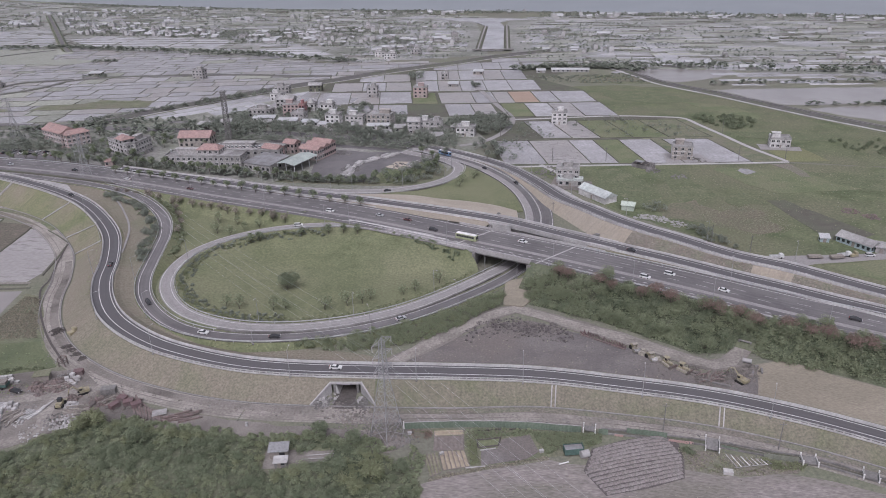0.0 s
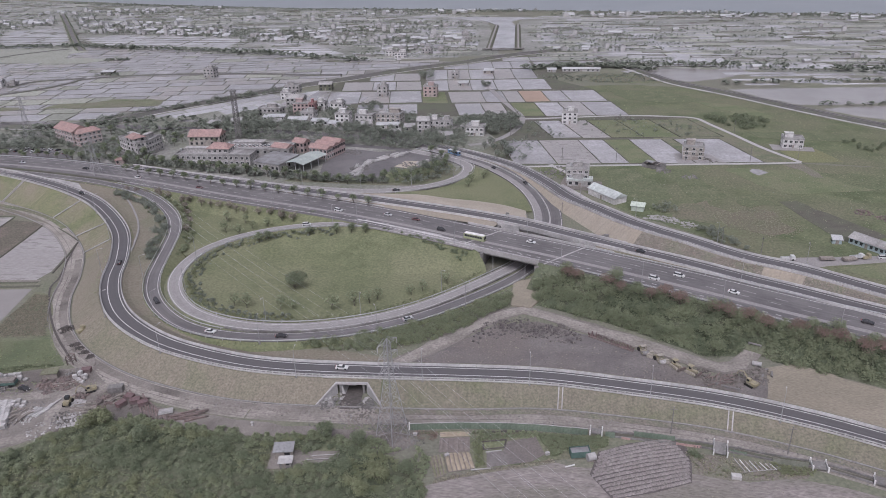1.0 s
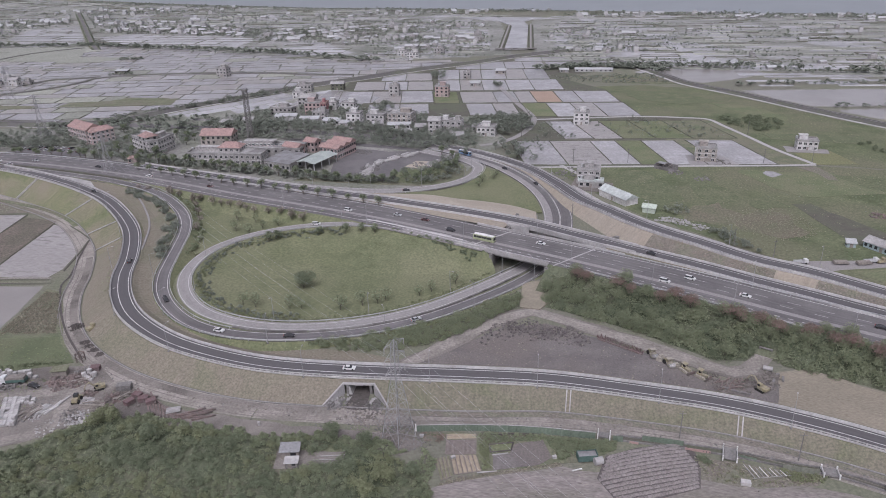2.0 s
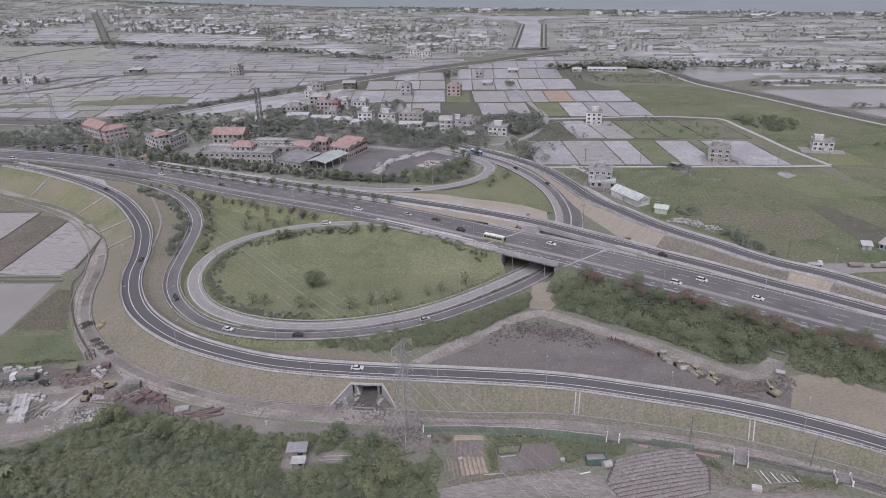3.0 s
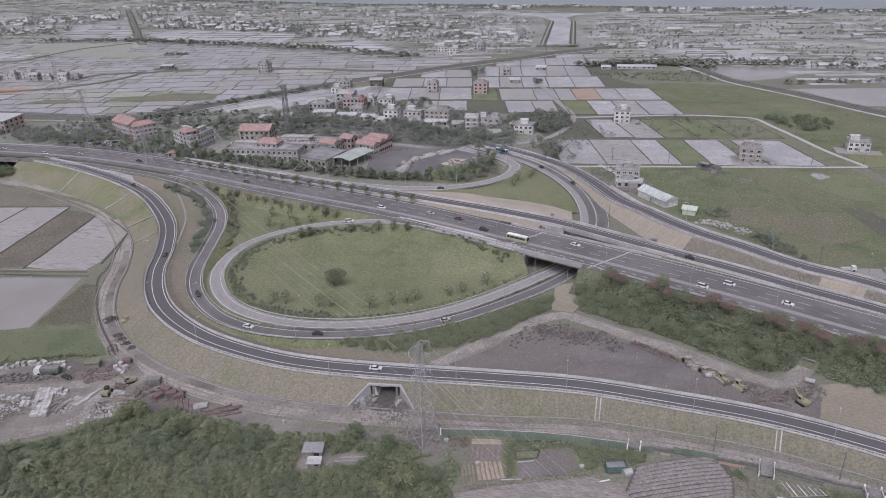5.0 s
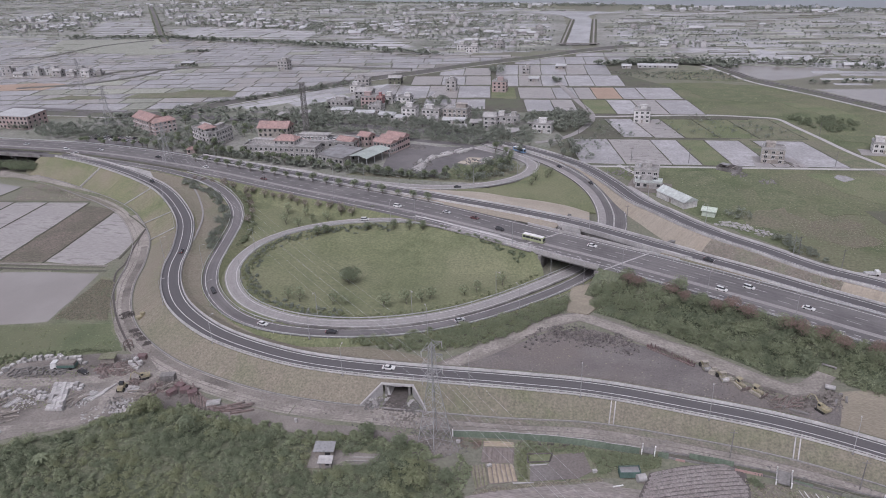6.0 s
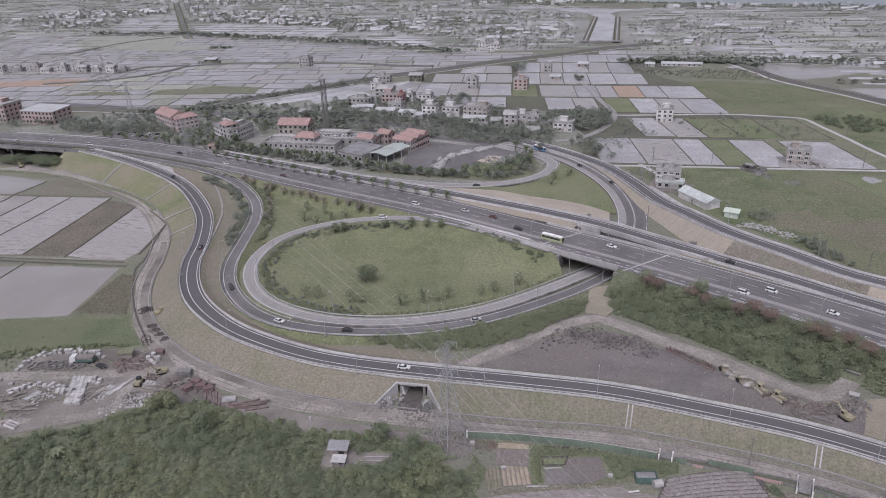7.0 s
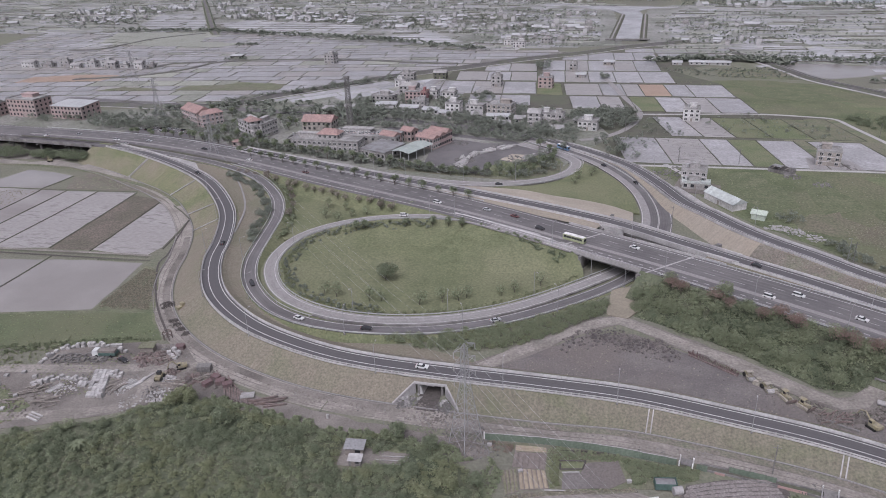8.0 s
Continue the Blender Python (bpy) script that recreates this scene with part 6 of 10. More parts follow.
tank = tagged(new("water_tank"), "pale green ribbed water tank lying beside the shed", "tank")
part("drum", Geo().tube((28.2, 140.2, 1.0), (30.2, 140.9, 1.0), 0.95, 0.95, 14), M["concrete"], tank)
part("cradle", Geo().box(28.3, 139.8, 0, 30.0, 141.4, 0.3), M["timber"], tank)
field("dirt_apron", [(-100, 162), (-75, 157), (-50, 152), (-18, 150.5), (-14, 146), (-20, 142), (-30, 144.5), (-40, 149), (-53, 147), (-76, 150)], M["dirt_dark"], 0.05, "churned earth beside the service track", "earth", 0.8)
field("hut_yard", [(-51, 142), (-42, 142.6), (-30, 142.6), (-26, 141), (-40, 137), (-50, 135.5)], M["dirt_dark"], 0.09, "trodden earth round the hut", "yard", 0.8)
fence_bits = Geo()
for a, b in (((-41, 138.5), (-31, 139.6)), ((-41, 137.0), (-33, 138.0)), ((-40, 140), (-30, 141.2))):
    fence_bits.tube((*a, 0.4), (*b, 0.4), 0.12, 0.12, 5)
tagged(part("pipes", fence_bits, M["concrete"]), "grey pipes lying beside the hut", "pipes")
tagged(part("utility_box", Geo().box(-59.0, 151.7, 0, -58.4, 152.2, 1.1).box(-59.05, 151.65, 1.1, -58.35, 152.25, 1.2), M["concrete"]), "white utility box beside the track", "utility box")


# ---------------- fields west of the slip road ----------------
M.update(
    w_block=material("tan_masonry", (0.28, 0.25, 0.20), (0.34, 0.305, 0.25), 0.8, None, 0, 0.9),
    pylon_steel=material("dull_galvanised_steel", (0.26, 0.255, 0.26), (0.33, 0.325, 0.33), 0.5, None, 0, 0.7),
    mud_streak=material("streaked_wet_mud", (0.150, 0.128, 0.118), (0.318, 0.290, 0.278), 0.5, (0.285, 0.257, 0.245), 0.06, 0.34, 0.4, 0.9, spec=0.45, spread=0.11, stretch=(0.3, 1.0, 1, 12), grain=0.2, fine=1.6, middle=0.43),
    brown_field=material("dark_brown_field", (0.125, 0.100, 0.080), (0.185, 0.150, 0.122), 0.5, (0.12, 0.108, 0.078), 0.08, 0.95, 0.9, 1.2, grain=0.34, fine=1.2),
)
field("pond", [(-262, 220), (-228.9, 225.5), (-188.5, 230.5), (-167.1, 231), (-165, 214), (-162.6, 194), (-193.5, 187), (-235, 178)], M["water"], 0.05, "flat pale lilac-grey flooded pond", "pond", 0.5)
field("mud_field", [(-196, 239), (-200.2, 293), (-192.8, 290.2), (-180, 282), (-173.8, 275), (-168.5, 246), (-170.5, 238)], M["mud_streak"], 0.05, "wet mud field with streaks of water", "field", 0.8)
field("brown_strip", [(-215.5, 237.5), (-197, 239), (-201, 297), (-219.5, 302)], M["brown_field"], 0.12, "dark brown strip of bare earth", "field", 0.5)
field("mud_field", [(-260, 233.2), (-217, 238.3), (-220.8, 305.6), (-259.8, 303)], M["mud_streak"], 0.05, "wet mud field with shallow water", "field", 0.5)
field("pond", [(-330, 225), (-261, 232.5), (-260.4, 303), (-274.4, 303), (-274.2, 270), (-330, 240)], M["mud"], 0.05, "wet pale flooded field", "pond", 0.5)
field("pond", [(-330, 243), (-275, 273), (-275.4, 303), (-301, 302.6), (-330, 302)], M["mud"], 0.05, "flooded field with rows of drowned weeds", "pond", 0.5)
leaf_stuff("reeds", scatter([(-300, 300), (-276.5, 301), (-276, 279), (-292, 286)], 150, 191, (0.25, 0.5)), TUFT, M["leaf_straw"], "drowned brown weeds in a flooded field", "weeds", 191)
field("pond", [(-312, 316.7), (-308.1, 332), (-290, 330.2), (-273.3, 325.3), (-276.6, 305.2), (-301.6, 304.4), (-330, 304), (-330, 310)], M["water"], 0.05, "pale flooded field beside a track", "pond", 0.4)
field("scrub_patch", [(-272.4, 325.2), (-262, 305.6), (-222, 308), (-204, 300), (-190, 290), (-186, 293), (-216, 314.5), (-242, 325), (-270, 336)], M["weedy_earth"], 0.08, "brown weedy ground between fields and track", "earth", 0.8)
structure("grass_ditch", sweep(spline([(-345, 338, 0), (-315, 340.4, 0), (-290, 338, 0), (-273.7, 334.6, 0), (-242, 323.4, 0), (-217, 312.8, 0), (-200, 302.5, 0), (-187.8, 291.4, 0)], 3), [(1.5, 0.12), (0.5, 0.2), (-0.5, 0.2), (-1.5, 0.12)]), M["grass_wild"], "grassed ditch along the foot of the track", "ditch")
field("track_end", [(-268, 336), (-277.3, 341), (-287, 346.5), (-305, 351), (-318, 345), (-340, 350), (-352, 344), (-322, 340), (-313, 342), (-290, 340.5), (-272, 336.5)], M["dirt"], 0.07, "pale bare earth at the end of the service track", "track", 0.8)
field("viaduct_ground", [(-430, 348), (-352, 350), (-318, 350), (-284, 352), (-284, 396), (-430, 412)], M["dirt_dark"], 0.055, "dark bare earth under the viaduct", "earth", 0.8)
field("green_field", [(-161.5, 193.4), (-164.5, 229), (-155.8, 226), (-146, 207), (-139, 196), (-127, 181), (-150, 178), (-178, 176), (-198, 184), (-200, 186)], M["grass_wild"], 0.08, "rough green field with tall grass", "field", 0.6)
field("green_field", [(-240, 176), (-192, 186), (-160, 192), (-140, 195), (-126, 180), (-142, 175), (-176, 167), (-215, 155)], M["pasture"], 0.12, "smooth green grass field", "field", 0.6)
reeds = scatter([(-162, 196), (-163.5, 227), (-157, 225), (-148, 208), (-142, 197)], 330, 31, (0.4, 0.75))
leaf_stuff("tall_grass", [(x, y, z, s * 0.7) for x, y, z, s in reeds] + scatter([(-162, 196), (-163.5, 227), (-157, 225), (-148, 208), (-142, 197)], 900, 131, (0.3, 0.6)), TUFT, M["leaf_straw"], "tall brownish-green grass beside the pond", "grass", 31)
leaf_stuff("rough_grass", scatter([(-240, 176), (-200, 184), (-150, 193), (-128, 182), (-142, 176), (-178, 168), (-215, 156)], 420, 32, (0.2, 0.45)), TUFT, M["leaf_olive"], "tufts of long grass in the field", "grass", 32)
leaf_stuff("roadside_bushes", scatter([(-178, 160), (-156, 170.5), (-140, 176), (-127, 180), (-140, 178.5), (-160, 174), (-182, 165)], 130, 33, (0.4, 0.9)), BUSH, M["leaf"], "bushes behind the storage yard", "bushes", 33)
leaf_stuff("rough_grass", scatter([(-271, 326), (-262, 307), (-226, 309), (-244, 322), (-268, 333)], 420, 34, (0.15, 0.4)), TUFT, M["leaf_straw"], "dull brown weeds beside the farm track", "grass", 34)
leaf_stuff("rough_grass", belt_spots([(-345, 338), (-315, 340.4), (-273.7, 334.6), (-242, 323.4), (-217, 312.8), (-187.8, 291.4)], 0.9, 340, (0.15, 0.4), 35) + scatter([(-262, 322), (-240, 313), (-236, 318), (-258, 327)], 60, 36, (0.2, 0.5)), TUFT, M["leaf"], "green weeds along the grassed ditch", "grass", 35)
for a, b, w in (((-262, 232), (-168, 236.5), 0.7), ((-196.8, 237.5), (-200.6, 295), 0.35), ((-216.5, 238), (-220.5, 305), 0.55), ((-188, 231.5), (-165.5, 233.5), 0.6), ((-260.6, 232), (-260, 303.4), 0.32), ((-274.2, 268), (-275, 304), 0.3), ((-330, 242), (-274.2, 270), 0.3), ((-276, 304.5), (-273, 325.4), 0.4), ((-330, 303), (-275.5, 303.8), 0.4), ((-275.5, 303.8), (-220.7, 306.6), 0.45),
                ((-173.2, 275), (-167, 244), 0.5), ((-190.5, 291), (-173.5, 276.5), 0.4), ((-235, 180), (-262, 219), 0.7), ((-242.4, 238), (-242.4, 305), 0.32), ((-209.8, 190), (-209.7, 231), 0.4)):
    path = spline([(*a, 0), ((a[0] + b[0]) / 2 + 0.4, (a[1] + b[1]) / 2, 0), (*b, 0)], 4)
    structure("field_bund", sweep(path, [(w, 0.0), (w * 0.5, 0.3), (-w * 0.5, 0.3), (-w, 0.0)]), M["bund"], "narrow earthen bund between fields", "bund")

structure("field_ditch", sweep(spline([(-330, 226.5, 0.02), (-262, 230.2, 0.02), (-221, 231.6, 0.02), (-190, 232.4, 0.02), (-167.5, 233.2, 0.02)], 4), [(0.5, 0.16), (-0.5, 0.16)]), M["wet_earth_shade"], "dark wet ditch between pond and mud fields", "ditch")
structure("field_path", sweep(spline([(-262, 233.6, 0.02), (-224.7, 235.4, 0.02), (-189, 237.1, 0.02), (-168, 237.8, 0.02)], 4), [(0.7, 0.14), (-0.7, 0.14)]), M["dirt"], "pale trodden path between the fields", "path")
structure("field_ditch", sweep(spline([(-173.3, 275.5, 0.02), (-167.5, 257, 0.02), (-161.7, 240, 0.02), (-160.2, 231, 0.02), (-149.5, 212.6, 0.02), (-138.6, 197.4, 0.02), (-125.8, 183, 0.02)], 3), [(0.35, 0.2), (-0.35, 0.2)]), M["wet_earth_shade"], "dark wet ditch along the service track", "ditch")

# ---------------- storage yard ----------------
field("yard", [(-180, 150), (-157, 159), (-158, 169), (-140, 176), (-118, 179), (-110, 171), (-98, 164.5), (-78, 156), (-76, 150.5), (-103, 153), (-118, 142), (-145, 131), (-175, 128)], M["dirt_dark"], 0.10, "trodden earth of a storage yard", "yard", 1.2)
YARD_ROAD = spline([(-190, 151, 0.16), (-165.8, 156.8, 0.16), (-148, 159.8, 0.16), (-131, 163, 0.16), (-116, 166.3, 0.16), (-105, 169, 0.16)])
structure("yard_track", sweep(YARD_ROAD, [(2.0, -0.03), (0, 0.02), (-2.0, -0.03)]), M["dirt"], "pale dirt track through the storage yard", "track")
structure("yard_track", sweep(spline([(-117, 166, 0.15), (-117, 158, 0.15), (-115, 150, 0.15), (-124, 143, 0.15), (-150, 136, 0.15)]), [(1.8, -0.02), (0, 0.01), (-1.8, -0.02)]), M["dirt"], "pale dirt track beside stacked blocks", "track")


def block_thing(w=1.18, d=1.12, h=0.7):
    g = Geo()
    c = 0.08
    for z0, z1, k in ((0, h - c, 0), (h - c, h, c)):
        v = [(-w / 2, -d / 2, z0), (w / 2, -d / 2, z0), (w / 2, d / 2, z0), (-w / 2, d / 2, z0), (-w / 2 + k, -d / 2 + k, z1), (w / 2 - k, -d / 2 + k, z1), (w / 2 - k, d / 2 - k, z1), (-w / 2 + k, d / 2 - k, z1)]
        g.add(v, [(4, 5, 6, 7), (0, 1, 5, 4), (1, 2, 6, 5), (2, 3, 7, 6), (3, 0, 4, 7)])
    return tagged(part("concrete_block", g, M["slab"]), "pale precast concrete block in the storage yard", "block", "stacked blocks")


def lay(ob, spots):
    for i, (x, y, z, r) in enumerate(spots):
        m = pose(x, y, z, 0, 0, r)
        if i:
            copy_thing(ob, m)
        else:
            ob.matrix_basis = m


yr = random.Random(77)
spots = []
for col in range(4):
    for row in range(11):
        if yr.random() < 0.95:
            u, v = (col - 1.5) * 1.27, row * 1.27
            x, y = -133.2 + u * 0.99 + v * 0.43, 160.6 + u * 0.10 - v * 0.90
            spots.append((x + yr.uniform(-.05, .05), y + yr.uniform(-.05, .05), 0.1, 4 + yr.uniform(-2, 2)))
            if row > 7 and yr.random() < 0.4:
                spots.append((x, y, 0.8, 4 + yr.uniform(-5, 5)))
for x, y, z, r in ((-130.2, 160.6, 0.1, 12), (-128.6, 160.9, 0.1, -8), (-127, 160.4, 0.1, 20), (-129.6, 159.2, 0.1, 0), (-128.1, 159.0, 0.1, 30), (-126.4, 158.6, 0.1, -15), (-128.4, 160.4, 0.8, 10), (-136.0, 154.2, 0.1, 5), (-134.6, 154.4, 0.1, 2), (-133.2, 154.5, 0.1, 6), (-135.4, 153.0, 0.1, 0), (-134.0, 153.1, 0.1, 8)):
    spots.append((x, y, z, r))
for a, b, n in (((-155.5, 161.6), (-155.6, 167.8), 5), ((-154.5, 169.6), (-148.8, 172.2), 5), ((-146.8, 172.6), (-143.2, 173.5), 4), ((-142, 172.9), (-137.4, 174.6), 5), ((-144.5, 155.2), (-135.5, 155.8), 7), ((-150, 151.5), (-146.6, 155.2), 5), ((-148.5, 150.5), (-145.3, 153.8), 4), ((-136.5, 172), (-133.5, 171.5), 3), ((-118.6, 172.5), (-115.8, 171), 4), ((-118, 174.5), (-115.6, 173), 3)):
    for i in range(n):
        k = i / (n - 1)
        spots.append((a[0] + (b[0] - a[0]) * k + yr.uniform(-.2, .2), a[1] + (b[1] - a[1]) * k + yr.uniform(-.2, .2), 0.1, yr.uniform(-30, 30)))
        if yr.random() < 0.4:
            spots.append((a[0] + (b[0] - a[0]) * k, a[1] + (b[1] - a[1]) * k, 0.9, yr.uniform(-30, 30)))
spots += [(-161, 153.5, .1, 10), (-152, 154.5, .1, 30), (-160, 149, .1, 0), (-150.5, 145.2, .1, 40), (-149.6, 139.4, .1, 10), (-157, 156, .1, 20)]
lay(block_thing(), spots)


def bar_thing(name, length, r, mat, label, category, group, square=False):
    g = Geo()
    if square:
        g.box(-length / 2, -r, 0, length / 2, r, 2 * r)
    else:
        g.tube((-length / 2, 0, r), (length / 2, 0, r), r, r, 8)
    return tagged(part(name, g, M[mat]), label, category, group)


beam = bar_thing("steel_beam", 6.4, 0.22, "rust", "rusty steel beam lying in the yard", "beam", "rusty beams", True)
lay(beam, [(-92.5 + i * 1.05, 158.6 - i * 0.38, 0.1, -58 + yr.uniform(-6, 6)) for i in range(10)] + [(-80.5 + i * 0.7, 154.3 + (i % 4) * 0.7, 0.1 + 0.44 * (i % 2), 18 + yr.uniform(-10, 10)) for i in range(9)] + [(-98 + i * 1.1, 164.3 - i * 0.45, 0.1 + 0.44 * (i % 2), -30 + yr.uniform(-25, 25)) for i in range(7)])
plank = bar_thing("concrete_plank", 4.5, 0.22, "slab", "pale grey concrete plank in the yard", "plank", "yard planks", True)
lay(plank, [(-123 + i * 0.8, 156.5 - i * 0.1, 0.1, 62 + yr.uniform(-6, 6)) for i in range(6)] + [(-119 + i * 0.4, 158 + i * 0.8, 0.1, 70 + yr.uniform(-10, 10)) for i in range(4)] + [(-142.5 + i * 0.7, 150.5, 0.1, 70) for i in range(3)] + [(-138, 137 + i, 0.1, -15) for i in range(3)])
frame_g = Geo()
for s in (-0.9, 0.9):
    frame_g.box(-1.1, s - 0.12, 0, 1.1, s + 0.12, 0.5)
    frame_g.box(s - 0.12, -0.9, 0, s + 0.12, 0.9, 0.5)
mould = tagged(part("steel_mould", frame_g, M["concrete_dark"]), "dark steel mould frame on the yard floor", "mould", "mould frames")
lay(mould, [(-152.5 + i * 2.2 + yr.uniform(-.5, .5), 163.2 + i * 0.5 + 2.2 * j + yr.uniform(-.5, .5), 0.1, 8 + yr.uniform(-30, 30)) for i in range(8) for j in range(2)])
rubble("scrap_heap", [(-120, 170.5, 4.0, 110, 0.9), (-126, 170, 3.0, 60, 0.7), (-123.5, 166.8, 2.2, 40, 0.5), (-105, 161.5, 3.4, 60, 0.7), (-112.6, 163.2, 2.5, 40, 0.6)], 0.42, M["rust"], "heaps of rusty scrap in the yard", "scrap", 41)
rubble("debris_heap", [(-109.5, 152.8, 3.8, 120, 0.8), (-111.5, 160.6, 2.2, 60, 0.9), (-139, 150.5, 4, 40, 0.3), (-116, 148, 4, 40, 0.3)], 0.3, M["slab"], "pale broken debris in the yard", "debris", 42)
rubble("earth_heap", [(-120, 173, 5, 80, 0.5), (-104, 165.5, 4, 60, 0.4), (-145, 143, 8, 120, 0.4), (-97, 160.6, 4, 50, 0.5)], 0.36, M["dirt_dark"], "heaps of earth and stones in the yard", "earth", 43)
red_box = tagged(part("steel_box", Geo().box(-1.3, -0.9, 0, 1.3, 0.9, 1.3).box(-1.35, -0.95, 1.3, 1.35, 0.95, 1.42), M["red_paint"]), "faded red steel box in the yard", "box", "red boxes")
lay(red_box, [(-95, 161.2, 0.1, 20), (-97.5, 163, 0.1, -15), (-92.3, 160.2, 0.1, 35), (-98.4, 159.8, 0.1, 60), (-117, 176.2, 0.1, 10)])
shed("yard_shelter", -126.5, 173.4, 12, 4.2, 2.4, 2.0, "timber", "grass_wild", "low open shelter with a yellow-green sheet roof", 0.2, False)
frame_red = tagged(new("steel_tower"), "rusty red steel tower in the yard", "tower")
for x, y in ((-125.2, 180), (-123.4, 180), (-125.2, 181.8), (-123.4, 181.8)):
    part("post", Geo().box(x - .12, y - .12, 0, x + .12, y + .12, 3.0), M["rust"], frame_red)
for z in (1.2, 2.9):
    part("ring", Geo().box(-125.3, 179.9, z, -123.3, 180.1, z + .2).box(-125.3, 181.7, z, -123.3, 181.9, z + .2).box(-125.3, 179.9, z, -125.1, 181.9, z + .2).box(-123.5, 179.9, z, -123.3, 181.9, z + .2), M["rust"], frame_red)


part_sheet = tagged(part("steel_plate", Geo().box(-1.9, -1.3, 0, 1.9, 1.3, 0.16).box(-1.9, -0.08, 0.16, 1.9, 0.08, 0.24), M["slab"]), "pale steel plate lying on rusty beams", "plate")
part_sheet.matrix_basis = pose(-84.4, 156.9, 0.55, 0, 0, 20)
grey_box = tagged(part("steel_box", Geo().box(-2.0, -1.1, 0, 2.0, 1.1, 1.7).box(-2.05, -1.15, 1.7, 2.05, 1.15, 1.8), M["concrete_dark"]), "grey steel box beside the track", "box")
grey_box.matrix_basis = pose(-103.2, 166.7, 0.1, 0, 0, 12)
rubble("earth_heap", [(-137.4, 201.2, 2.6, 90, 1.1)], 0.3, M["wet_earth_shade"], "dark earth heap on the service track", "earth", 46)
rubble("earth_heap", [(-129, 191.5, 1.6, 60, 0.6), (-126.4, 189.2, 1.6, 60, 0.6), (-123.6, 187, 1.6, 60, 0.6), (-120.4, 184.6, 1.5, 50, 0.5)], 0.26, M["wet_earth_shade"], "row of dark spoil along the service track", "earth", 47)
rubble("debris_heap", [(-111.2, 160.4, 1.8, 70, 1.0), (-106.9, 151.9, 3.0, 90, 0.6), (-103.5, 153.4, 2.0, 40, 0.5), (-122.4, 153, 2.5, 50, 0.4), (-139.8, 152.4, 4, 60, 0.3)], 0.24, M["slab"], "pale sacks and broken slabs in the yard", "debris", 48)
timber_plank = bar_thing("timber_plank", 4.2, 0.14, "timber", "weathered timber plank lying in the yard", "plank", "timber planks", True)
lay(timber_plank, [(cx + yr.uniform(-w, w), cy + yr.uniform(-w, w), 0.1 + 0.28 * (i % 3), turn + yr.uniform(-25, 25)) for cx, cy, w, n, turn in ((-147, 149, 2.2, 12, 60), (-140, 145, 2.5, 10, 15), (-151, 144, 2, 6, 10), (-124, 155, 2, 12, 65), (-108, 158, 2.5, 10, 20), (-119, 171, 2.5, 10, 30), (-101, 164, 2, 8, 40)) for i in range(n)])
rubble("scrap_heap", [(-113, 154, 3.5, 60, 0.6), (-126, 151, 3, 40, 0.3), (-140, 166, 6, 70, 0.2), (-130, 167, 4, 40, 0.3), (-121, 175, 3, 40, 0.6), (-136, 155, 5, 60, 0.15), (-145, 152, 5, 60, 0.15), (-124, 158, 4, 50, 0.2), (-150, 160, 5, 40, 0.1)], 0.26, M["concrete_dark"], "grey scrap and broken gear in the yard", "scrap", 45)
field("yard_weeds", [(-182, 148), (-166, 152), (-152, 147), (-143, 141), (-146, 132), (-178, 126)], M["grass_wild"], 0.13, "weedy grass on the edge of the yard", "grass", 1.5)
leaf_stuff("yard_weeds", scatter([(-178, 148), (-160, 151), (-146, 142), (-140, 134), (-172, 128)], 320, 163, (0.2, 0.55)) + scatter([(-156, 160), (-140, 170), (-128, 172), (-128, 150), (-146, 146)], 520, 164, (0.12, 0.4)) + scatter([(-130, 176), (-112, 172), (-100, 164), (-104, 156), (-122, 166)], 160, 166, (0.12, 0.3)) + scatter([(-182, 152), (-160, 158), (-157, 170), (-170, 168)], 160, 167, (0.25, 0.6)), TUFT, M["leaf_olive"], "weeds growing through the storage yard", "weeds", 163)


# ---------------- machines ----------------
def excavator(x, y, rot, k=1.0, label="yellow tracked excavator with its boom lowered", reach=1.0):
    ob = tagged(new("excavator"), label, "excavator", "excavators")
    for s in (-1, 1):
        g = Geo()
        prof = [(-1.7, 0.35), (-1.4, 0.0), (1.4, 0.0), (1.7, 0.35), (1.4, 0.75), (-1.4, 0.75)]
        n = len(prof)
        g.add([(a, s * 1.05 - 0.28, b) for a, b in prof] + [(a, s * 1.05 + 0.28, b) for a, b in prof],
              [tuple(range(n)), tuple(range(n, 2 * n))[::-1]] + [(i, n + i, n + (i + 1) % n, (i + 1) % n) for i in range(n)])
        part("track", g, M["tyre"], ob)
    part("body", Geo().box(-1.9, -1.2, 0.8, 1.0, 1.2, 1.75).box(-2.3, -1.1, 0.9, -1.9, 1.1, 1.9), M["machine"], ob)
    cab = part("cab", Geo().box(-0.2, 0.2, 1.75, 1.1, 1.15, 2.8).box(-0.25, 0.15, 2.8, 1.15, 1.2, 2.9), M["machine"], ob)
    part("windscreen", Geo().box(1.1, 0.28, 1.9, 1.13, 1.07, 2.7).box(0.0, 1.15, 1.95, 0.95, 1.18, 2.65), M["glass"], cab)

    def limb(name, a, b, w, mat):
        a, b = Vector(a), Vector(b)
        part(name, Geo().tube(a, b, w, w * 0.75, 4), M[mat], ob)
    limb("boom", (0.9, -0.3, 1.4), (3.4 * reach, -0.3, 3.7), 0.32, "machine")
    limb("boom", (3.3 * reach, -0.3, 3.7), (5.0 * reach, -0.3, 3.0), 0.28, "machine")
    limb("stick", (4.9 * reach, -0.3, 3.2), (5.9 * reach, -0.3, 1.1), 0.2, "machine")
    bx = 5.9 * reach
